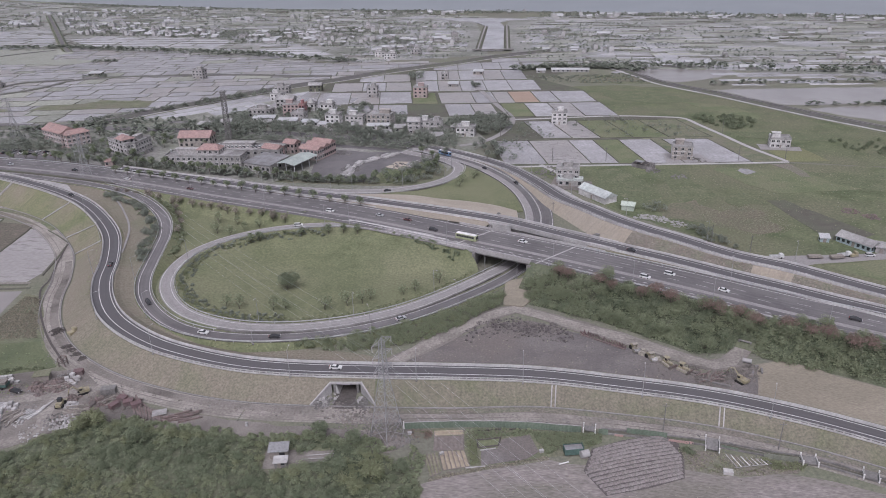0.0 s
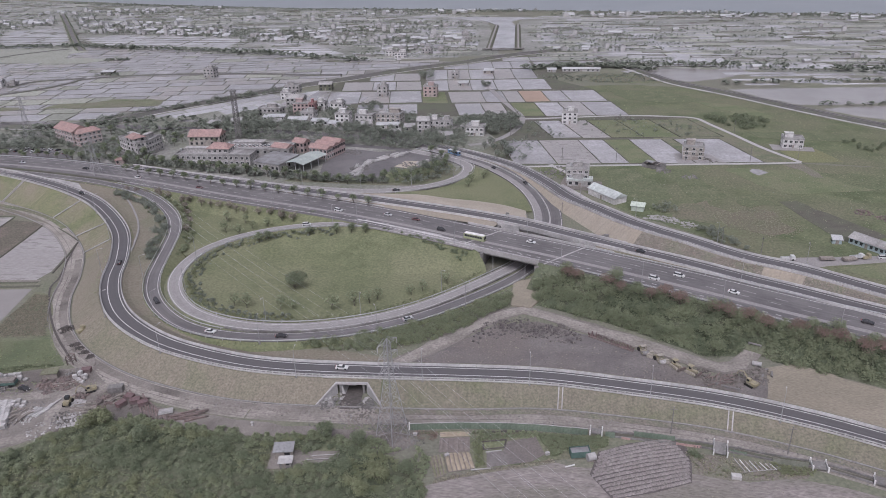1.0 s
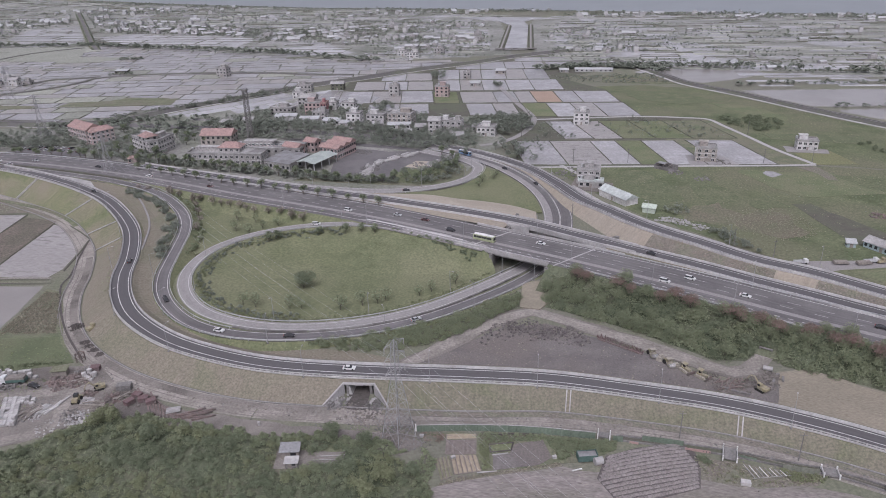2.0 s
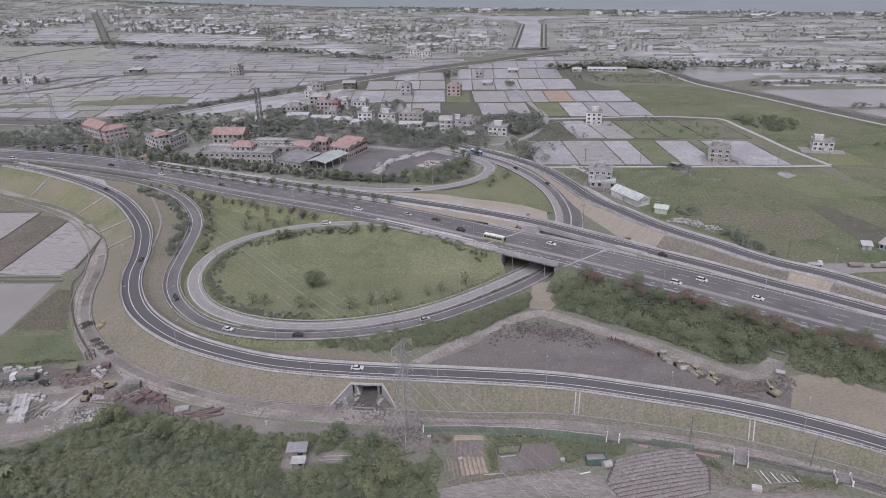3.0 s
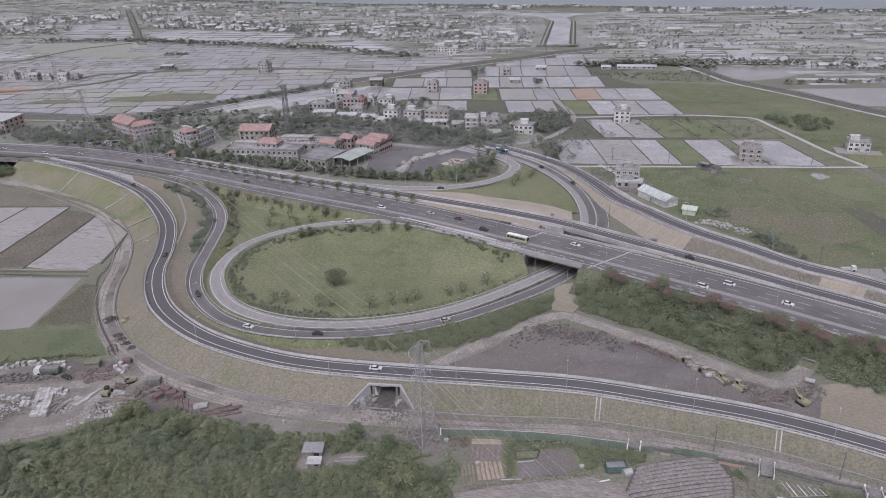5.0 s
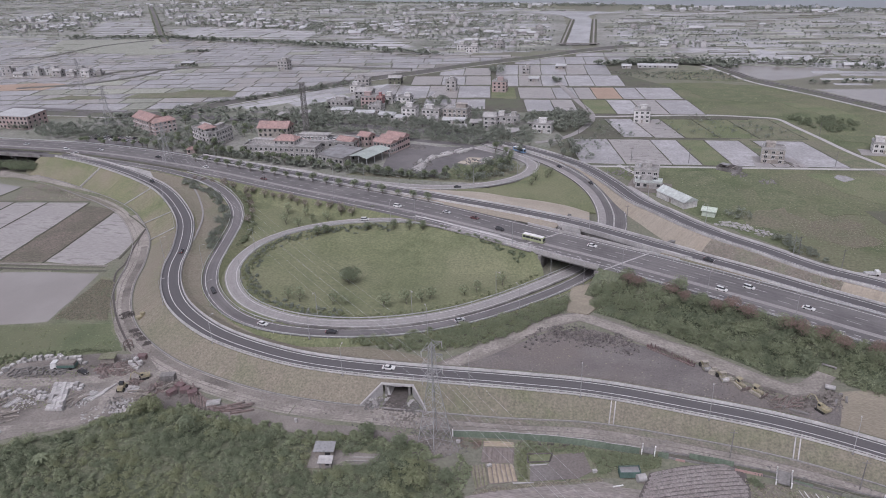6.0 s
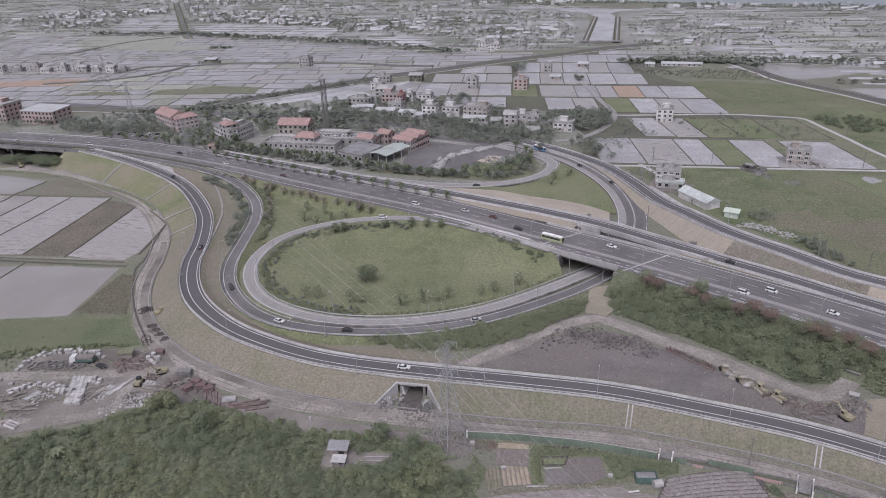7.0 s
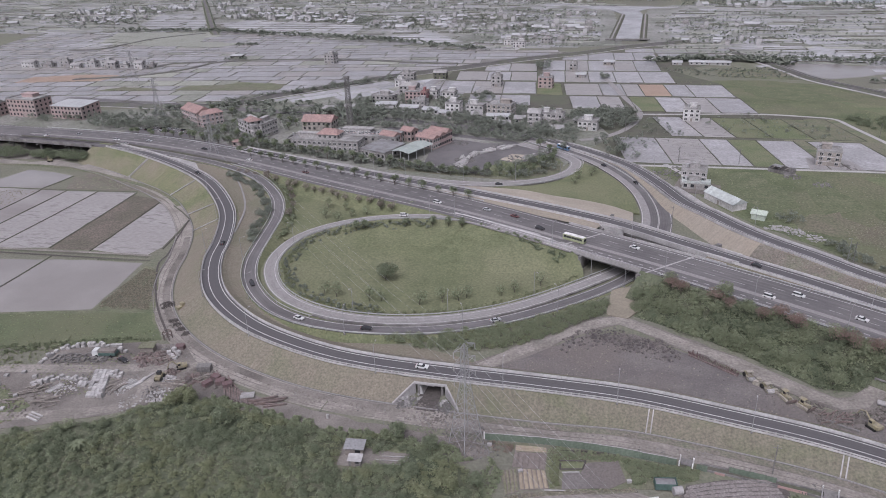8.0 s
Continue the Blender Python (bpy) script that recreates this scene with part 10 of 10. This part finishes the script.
rubble("farm_clutter", [(99, 370, 4, 40, 0.4), (110, 359, 4, 30, 0.3), (46, 372, 8, 90, 0.2), (36, 365, 7, 60, 0.2), (129, 388, 4, 30, 0.2)], 0.5, M["concrete_dark"], "grey farm clutter and stones", "clutter", 53)
field("field_pond", [(143.6, 369), (146.4, 372.4), (150, 371), (152.4, 366), (149.5, 363.6), (146, 361.6), (144.4, 365)], M["paddy"], 0.09, "small pale pond in the meadow", "pond", 0.5)

ruin = tagged(new("ruined_shed"), "grey roofless shed falling apart beside the farm road", "shed")
rm = pose(95.8, 376.5, 0, 0, 0, -38)
for name, a, b in (("wall", (-6, -3, 0), (-5.7, 3, 2.4)), ("wall", (-6, 2.7, 0), (5, 3, 2.6)), ("wall", (-5.7, -3, 0), (2, -2.7, 1.7)), ("wall", (4.7, -1, 0), (5, 2.7, 2.2)), ("floor", (-5.7, -2.7, 0), (4.7, 2.7, 0.15))):
    part(name, Geo().box(*a, *b, rm), M["concrete_dark"], ruin)
for x in (-4, -1, 2):
    part("rafter", Geo().box(x - 0.12, -3.1, 2.3, x + 0.12, 3.1, 2.55, rm), M["timber"], ruin)
part("roof_sheet", Geo().box(-5.9, -0.6, 2.56, -1.2, 3.2, 2.68, rm), M["metal_roof"], ruin, "remaining grey roof sheets")

# village houses
V = [(-152, 510, 19, 9, 2, "w_grey"), (-130, 514, 13, 10, 3, "w_pink"), (-121.5, 512, 4.5, 9, 3, "w_red"), (-139, 533, 15, 10, 3, "w_grey"), (-119, 527, 9, 8, 2, "w_white"), (-106, 525, 11, 8, 2, "w_white"), (-121, 496, 11, 8, 2, "w_grey"),
     (-146, 495, 17, 6, 1, "w_white"), (-127, 486, 15, 6, 1, "w_white"), (-110, 481, 13, 6, 1, "w_white"), (-93, 479, 11, 9, 3, "w_white"), (-99, 474, 8, 5, 1, "w_white"), (-79, 486, 14, 9, 2, "w_white"), (-60.5, 478, 19, 11, 3, "w_tan"), (-61, 467.5, 17, 5, 1, "w_white"),
     (-36, 458, 9, 9, 3, "w_grey"), (-29.5, 468, 9, 8, 2, "w_white"), (-22, 466, 9, 8, 2, "w_grey"), (-2, 450, 13, 10, 2, "w_white"), (-154, 566, 11, 8, 2, "w_white"), (-157, 594, 14, 9, 2, "w_grey"), (-130, 600, 12, 8, 2, "bund"), (-78, 573, 9, 8, 3, "w_grey"), (-39, 570, 12, 9, 3, "w_pink"),
     (-14, 610, 9, 7, 1, "w_grey"), (8, 668, 10, 7, 1, "w_tan"), (-254, 668, 12, 9, 3, "w_grey"), (-366, 692, 14, 7, 1, "bund"), (-84, 766, 14, 9, 2, "w_white"), (-22, 644, 7, 7, 2, "w_grey"), (-96, 780, 12, 9, 2, "w_white"), (-58, 792, 12, 9, 2, "w_grey")]
for i, (x, y, w, d, st, wl_) in enumerate(V):
    kind = "shed" if st == 1 else "gable" if i % 6 == 3 else "flat"
    house("village_house", x, y, -6 + (i * 37) % 13 - 6, w * 0.9, d * 0.9, st, wl_, "roof_far" if st == 1 else "roof_red" if wl_ == "w_red" else "roof_grey", {"w_white": "white-rendered village house", "w_grey": "grey weathered village house", "w_tan": "tan tiled village house with balconies", "w_red": "narrow village house with bright red walls",
          "w_pink": "faded pink village house", "bund": "low dark farm building among paddies"}[wl_] + (" with a low sheet roof" if st == 1 else " with flat roof" if kind == "flat" else ""), kind, max(2, int(w / 3.2)), 2, 2.7, y < 500 and st > 1)
strips("flooded_strip", parcels([(-160, 590), (-118, 592), (-96, 545), (-108, 537), (-128, 545), (-165, 520), (-172, 545)], -8, 22, 16, 64, 0.6), M["paddy"], 0.12, "flooded paddies behind the village", "paddies", 0.5)

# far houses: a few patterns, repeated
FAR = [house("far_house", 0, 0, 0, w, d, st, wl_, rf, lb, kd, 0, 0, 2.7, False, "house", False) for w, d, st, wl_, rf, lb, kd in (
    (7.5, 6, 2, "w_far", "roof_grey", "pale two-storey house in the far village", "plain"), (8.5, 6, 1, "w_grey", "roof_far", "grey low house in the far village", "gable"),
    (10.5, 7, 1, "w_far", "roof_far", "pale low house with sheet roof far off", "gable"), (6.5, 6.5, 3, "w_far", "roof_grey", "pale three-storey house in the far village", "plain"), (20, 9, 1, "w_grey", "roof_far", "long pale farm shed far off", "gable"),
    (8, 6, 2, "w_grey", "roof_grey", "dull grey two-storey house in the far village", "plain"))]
fr = random.Random(91)
cl = [((-735, 1010), 70, 50, 30), ((-800, 1150), 90, 50, 34), ((-700, 1200), 60, 40, 22), ((-560, 1090), 50, 60, 22), ((-500, 1050), 50, 30, 18), ((-440, 1040), 50, 40, 24), ((-390, 1010), 50, 36, 24), ((-340, 985), 60, 34, 20), ((-270, 950), 60, 40, 22),
      ((-240, 990), 60, 40, 16), ((-190, 960), 60, 50, 14), ((-140, 900), 50, 30, 12), ((-150, 1010), 60, 40, 10), ((-60, 900), 50, 50, 14), ((-70, 830), 50, 20, 8), ((-650, 1330), 160, 60, 26), ((-350, 1180), 160, 70, 18),
      ((-100, 1070), 90, 50, 10), ((-60, 1225), 150, 22, 22), ((250, 1140), 130, 20, 24), ((430, 1085), 110, 20, 24), ((560, 1040), 80, 20, 14), ((110, 800), 50, 24, 8), ((120, 900), 50, 50, 6), ((330, 700), 90, 40, 6), ((210, 700), 20, 10, 2), ((330, 900), 120, 60, 6), ((-900, 1040), 90, 60, 10)]
far_walls, far_roofs, placed = Geo(), Geo(), 0
for (cx, cy), sx, sy, n in sorted(cl, key=lambda c: c[0][1]):
    for _ in range(n):
        x, y = cx + fr.uniform(-sx, sx), cy + fr.uniform(-sy, sy)
        if clear(x, y) and clear(x + 8, y) and clear(x - 8, y):
            placed += 1
            if placed > 285:
                m, w, d, h = pose(x, y, 0, 0, 0, fr.choice((-10, 0, 80, 12)) + fr.uniform(-8, 8)), fr.uniform(3, 6), fr.uniform(2.8, 4), fr.choice((2.6, 2.6, 2.8, 5.2) if y > 1100 else (2.8, 2.8, 5.2, 7.6))
                w, d = w * 0.75, d * 0.75
                far_walls.box(-w, -d, 0, w, d, h, m)
                if h > 5:
                    far_roofs.box(-w - .2, -d - .2, h, w + .2, d + .2, h + 0.5, m).box(-w * .3, 0, h + .5, w * .3, d * .6, h + 2.2, m)
                else:
                    far_roofs.add([m @ Vector(p) for p in ((-w - .4, -d - .4, h), (w + .4, -d - .4, h), (w + .4, d + .4, h), (-w - .4, d + .4, h), (-w - .4, 0, h + 1.8), (w + .4, 0, h + 1.8))], [(0, 1, 5, 4), (2, 3, 4, 5), (1, 2, 5), (3, 0, 4), (3, 2, 1, 0)])
                continue
            copy_thing(FAR[fr.choice((0, 0, 1, 1, 1, 2, 2, 5, 5, 3 if y < 1100 else 1, 4))], pose(x, y, 0, 0, 0, fr.choice((-10, 0, 80, 12)) + fr.uniform(-8, 8)) @ Matrix.Scale(fr.uniform(0.6, 0.85), 4))
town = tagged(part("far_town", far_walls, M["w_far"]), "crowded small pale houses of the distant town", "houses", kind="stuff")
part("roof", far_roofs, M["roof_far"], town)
for i, f in enumerate(FAR):
    f.matrix_basis = pose(-120 + i * 20, 905 + (i % 2) * 30, 0, 0, 0, -8 + i * 5)
strips("scrub_ponds", [q for q in parcels([(200, 596), (250, 622), (275, 655), (420, 640), (420, 592)], -2, 44, 9, 79, 1.0)][::2], M["far_water"], 0.16, "shallow strips of water in scrubland", "ponds")
field("scrub_land", [(128, 612), (152, 612), (143, 640), (126, 652), (96, 648), (94, 620)], M["grass_wild"], 0.09, "dark scrub before the fish sheds", "scrub", 2)
field("scrub_land", [(-505, 890), (-470, 800), (-395, 790), (-430, 760), (-520, 770), (-600, 790), (-640, 880)], M["far_green"], 0.35, "dull scrubby land beside the flooded fields", "scrub", 4)
house("fish_sheds", 93, 672, -6, 34, 5, 1, "w_far", "roof_far", "long pale low sheds before a dark belt of trees", "gable", 8, 1, 2.2, False, "shed")
house("fish_shed", 66, 671, -6, 8, 5, 1, "w_far", "roof_far", "small pale shed before a dark belt of trees", "gable", 2, 1, 2.2, False, "shed")

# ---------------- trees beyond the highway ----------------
leaf_stuff("tree_belt", belt_spots([(-640, 900), (-587, 891), (-515, 890), (-393, 858), (-279, 822), (-177, 772), (-120, 745)], 6, 420, (1.4, 2.8), 101), TREE_FAR, M["leaf_haze_grey"], "belt of dark trees beyond the paddies", "trees", 101)
leaf_stuff("tree_belt", belt_spots([(45, 684), (90, 690), (140, 682), (155, 664)], 5, 170, (1.6, 3.0), 102) + scatter([(50, 650), (140, 655), (155, 612), (110, 612), (70, 622)], 260, 103, (0.5, 1.0)), TREE_FAR, M["leaf_haze_grey"], "dark belt of trees behind low sheds", "trees", 102)
leaf_stuff("tree_belt", belt_spots([(140, 690), (240, 680), (300, 660), (420, 620)], 10, 130, (1.5, 3.2), 104) + belt_spots([(200, 600), (260, 603), (420, 598)], 4, 90, (1.2, 2.2), 105) + belt_spots([(246, 520), (390, 520)], 2.5, 60, (1.0, 1.8), 106), TREE_FAR, M["leaf_haze_grey"], "low dark trees between fish ponds", "trees", 103)
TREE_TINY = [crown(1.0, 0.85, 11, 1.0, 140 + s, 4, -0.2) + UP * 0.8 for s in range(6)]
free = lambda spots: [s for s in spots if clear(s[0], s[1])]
leaf_stuff("coast_trees", belt_spots([(-900, 1590), (-700, 1490), (-345, 1335), (-131, 1280), (197, 1175), (398, 1110), (593, 1058), (800, 990)], 16, 1500, (1.0, 2.2), 107), TREE_TINY, M["leaf_haze_grey"], "windbreak of dark trees along the coast", "trees", 104)
leaf_stuff("hedgerows", free(HEDGES), TREE_TINY, M["leaf_haze_grey"], "lines of small trees along far field edges", "trees", 105)
leaf_stuff("far_trees", free(scatter(NORTH_W, 900, 108, (0.8, 2.0)) + scatter(NORTH_E, 500, 109, (0.7, 1.6))), TREE_TINY, M["leaf_haze_grey"], "scattered trees between far ponds", "trees", 106)
leaf_stuff("far_trees", free(sum([belt_spots([(cx - sx, cy), (cx + sx, cy + fr.uniform(-10, 10))], sy, n * 9, (1.0, 2.2), 300 + i) for i, ((cx, cy), sx, sy, n) in enumerate(cl)], [])), TREE_TINY, M["leaf_haze_grey"], "trees crowding round far houses", "trees", 107)
leaf_stuff("avenue_trees", [(p.x + s * math.sin(a), p.y - s * math.cos(a), p.z - 0.3, fr.uniform(0.7, 1.3)) for s in (-4.2, 4.2) for p, a in along(AVENUE, 4.5)], TREE_TINY, M["leaf_haze_grey"], "rows of trees along the raised road", "trees", 115)
leaf_stuff("islet_bushes", scatter([(-420, 780), (-392, 788), (-385, 778), (-412, 772)], 40, 141, (0.9, 2.0)) + scatter([(-378, 690), (-355, 692), (-352, 683), (-376, 682)], 30, 142, (0.8, 1.6)), TREE_TINY, M["leaf_haze_grey"], "bushes on islets among the paddies", "bushes", 116)

leaf_stuff("village_trees", scatter([(-180, 488), (-175, 520), (-140, 530), (-85, 510), (-45, 500), (-12, 480), (0, 440), (-20, 428), (-75, 446), (-125, 470)], 460, 110, (1.0, 2.6)) + scatter([(-205, 470), (-190, 500), (-150, 500), (-130, 480)], 90, 143, (1.0, 2.2)) + scatter([(-160, 452), (-60, 436), (-20, 420), (-40, 415), (-110, 436), (-165, 442)], 160, 144, (1.0, 2.2)) + scatter([(-14, 478), (5, 497), (26, 488), (28, 462), (10, 446), (-12, 456)], 120, 111, (2.0, 3.4)), TREE_MID, M["leaf_haze_grey"], "dark garden trees among village houses", "trees", 108)
leaf_stuff("bush_clump", scatter([(155, 486), (175, 493), (191, 484), (188, 461), (172, 452), (156, 467)], 44, 112, (1.6, 3.0), -0.6, (), 2.2) + scatter([(213, 411), (217, 426), (242, 425), (300, 412), (300, 392), (227, 396)], 70, 113, (1.2, 2.4), -0.5, (), 2.2), WOOD, M["leaf_dark"], "clump of dark green bushes in the meadow", "bushes", 113)
leaf_stuff("rail_trees", belt_spots([(-275, 484), (-262, 508), (-199, 565), (-160, 604)], 4, 130, (1.2, 2.4), 114) + belt_spots([(-400, 432), (-300, 455)], 6, 60, (1.5, 2.6), 115), TREE_MID, M["leaf_haze_grey"], "bushes along the railway embankment", "bushes", 110)
leaf_stuff("seedlings", scatter([(48, 388), (70, 388), (61, 430), (39, 430)], 420, 173, (0.12, 0.3)) + scatter([(92, 442), (118, 442), (110, 482), (86, 482)], 160, 174, (0.15, 0.35)), TUFT, M["leaf_haze_grey"], "rows of seedlings and weeds in a paddy", "seedlings", 173)
leaf_stuff("meadow_bushes", scatter([(92, 292), (102.4, 290), (108, 273), (110, 264), (104, 268), (98, 276)], 60, 116, (0.7, 1.5)) + scatter([(80, 314), (90, 318), (92, 308), (84, 306)], 10, 117, (1.2, 2.0)) + scatter([(70, 380), (170, 378), (220, 330), (140, 300), (80, 330)], 60, 118, (0.2, 0.45)) + scatter([(60, 480), (95, 492), (140, 470), (146, 440), (80, 440)], 120, 119, (0.5, 1.3)), TREE_MID, M["leaf_haze_grey"], "bushes scattered over the meadow", "bushes", 111)
leaf_stuff("paddy_bushes", scatter([(12, 430), (36, 436), (40, 430), (30, 402), (24, 386), (14, 400)], 40, 120, (0.8, 1.8)) + scatter([(20, 470), (42, 480), (56, 440), (30, 440)], 90, 121, (0.5, 1.2)) + scatter([(0, 610), (8, 612), (8, 602), (-2, 602)], 12, 122, (1.5, 2.5)) + scatter([(-56, 668), (-40, 672), (-42, 640), (-54, 640)], 20, 123, (1.5, 3.0)) + scatter([(-90, 528), (-80, 540), (-70, 520), (-84, 512)], 24, 124, (1.6, 3.2)), TREE_MID, M["leaf_haze_grey"], "bushes along paddy edges", "bushes", 112)
street = tree("street_tree", 6.0, 2.4, M["leaf_dark"], "rounded dark green street tree beside the road", 75, 220, 0.75, 1.8, group="street trees")
sp = [(p.x, p.y, 0) for p, a in along(spline([(-290, 403, 0), (-240, 398, 0), (-170.7, 382.2, 0), (-155.5, 376.4, 0), (-127.3, 368, 0), (-103.6, 361, 0), (-71.5, 353, 0), (-41.7, 355, 0), (-26, 362, 0), (-17.6, 387.5, 0), (-30, 404, 0)]), 6.2)]
sp += [(-218, 406, 0), (-208, 400, 0), (-200, 404, 0), (-211, 428, 0), (-206, 444, 0), (-192, 427, 0), (-248, 460, 0), (-232, 419, 0), (-226, 426, 0), (-235, 432, 0), (-240, 415, 0), (-228, 408, 0), (-190, 436, 0), (-165, 430, 0), (-180, 428, 0), (-196, 440, 0), (-222, 440, 0), (-300, 455, 0), (-272, 470, 0), (-280, 452, 0)]
plant(street, [(x + fr.uniform(-1.5, 1.5), y + fr.uniform(-2, 2), z) for x, y, z in sp], 11)
garden = tree("garden_tree", 6.0, 2.7, M["leaf_haze_grey"], "broad green tree in the village", 76, 420, 0.55, 1.6, group="village trees")
plant(garden, [(x, y, 0) for x, y, z, s in scatter([(-200, 470), (-150, 462), (-90, 448), (-40, 432), (-12, 412), (12, 424), (20, 400), (14, 390), (-2, 414), (-22, 430), (-70, 456), (-130, 478)], 60, 125, (1, 1), 0, (), 4)] + [(-30, 372, 0), (-36, 365, 0), (-24, 378, 0), (-22, 366, 0), (-45, 362, 0), (-14, 400, 0)], 12)
leaf_stuff("roadside_wood", scatter([(-345, 420), (-300, 412), (-255, 425), (-262, 442), (-340, 446)], 150, 126, (1.6, 3.0)) + scatter([(-420, 366), (-352, 362), (-340, 350), (-420, 346)], 60, 165, (1.2, 2.6)), TREE_MID, M["leaf_haze_grey"], "dark roadside trees beside the highway", "trees", 113)
leaf_stuff("depot_trees", scatter([(-104, 358), (-52, 350.5), (-36, 349.5), (-25, 354), (-16, 364), (-13.5, 378), (-18, 386), (-20, 372), (-28, 359), (-42, 354), (-52, 356.5), (-86, 362), (-100, 366)], 75, 193, (0.9, 2.1), 0, (), 1.8), TREE_MID, M["leaf_haze_grey"], "green trees toned grey for haze between the depot and the loop", "trees", 193)
leaf_stuff("yard_bushes", scatter([(-51, 366), (-46, 376), (-32.5, 376), (-26, 391), (-20, 388), (-19, 372), (-27, 359), (-42, 354), (-51, 356)], 46, 128, (0.5, 1.6)) + scatter([(-86, 360), (-50, 351), (-50, 357), (-84, 364)], 40, 129, (0.7, 1.7)), TREE_MID, M["leaf"], "bushes round the depot yard", "bushes", 114)
leaf_stuff("village_trees", scatter([(-168, 442), (-120, 438), (-82, 424), (-40, 414), (-16, 416), (0, 440), (-14, 456), (-46, 452), (-70, 462), (-104, 470), (-150, 488), (-178, 476)], 210, 181, (1.4, 2.9), 0, [(-36, 458, 7), (-61, 470, 9)], 2.2) + scatter([(-100, 490), (-86, 496), (-70, 492), (-48, 486), (-40, 500), (-84, 512), (-98, 516)], 34, 182, (1.4, 2.6)), TREE_MID, M["leaf_haze_grey"], "green trees toned grey for haze between the village houses", "trees", 181)

leaf_stuff("village_trees", scatter([(-330, 470), (-262, 500), (-200, 500), (-150, 480), (-120, 470), (-150, 452), (-200, 448), (-240, 455), (-300, 448)], 260, 130, (1.2, 2.6), 0, [(-172, 434, 12)]) + scatter([(-180, 530), (-166, 516), (-140, 520), (-100, 534), (-86, 510), (-150, 500), (-176, 506)], 60, 131, (0.9, 2.2)), TREE_FAR, M["leaf_haze_grey"], "trees crowding round the school and village", "trees", 130)
leaf_stuff("village_trees", scatter([(-260, 418), (-232, 404), (-190, 386), (-150, 372), (-110, 360), (-60, 350), (-60, 356), (-110, 372), (-150, 386), (-186, 396), (-196, 410), (-236, 426)], 170, 132, (0.9, 2.0)), TREE_FAR, M["leaf_haze_grey"], "hedges and small trees before the school", "trees", 131)
shack = house("shack", -76, 470, 10, 7, 6, 1, "w_grey", "roof_grey", "low shack with a grey sheet roof", "shed", 2, 1, 2.8, False, "shed")
for x, y, r in ((-140, 480, 20), (-46, 462, 5), (-8, 462, -12), (-170, 484, 8), (-184, 478, -8), (-54, 448, 4), (-20, 440, 10)):
    copy_thing(shack, pose(x, y, 0, 0, 0, r))

leaf_stuff("meadow_tufts", scatter([(30, 380), (176, 378), (300, 330), (300, 215), (160, 228), (112, 266), (82, 300), (58, 345)], 1100, 140, (0.12, 0.4)) + scatter([(62, 598), (123, 604), (188, 560), (256, 436), (300, 350), (180, 388), (160, 446), (150, 488), (106, 504)], 900, 141, (0.2, 0.5)), TUFT, M["leaf_olive"], "coarse grass tufts over the meadow", "grass", 140)
leaf_stuff("meadow_tufts", scatter([(30, 380), (176, 378), (300, 330), (300, 215), (160, 228), (112, 266), (82, 300), (58, 345)], 900, 142, (0.12, 0.35)), TUFT, M["leaf_straw"], "dry grass tufts over the meadow", "grass", 141)
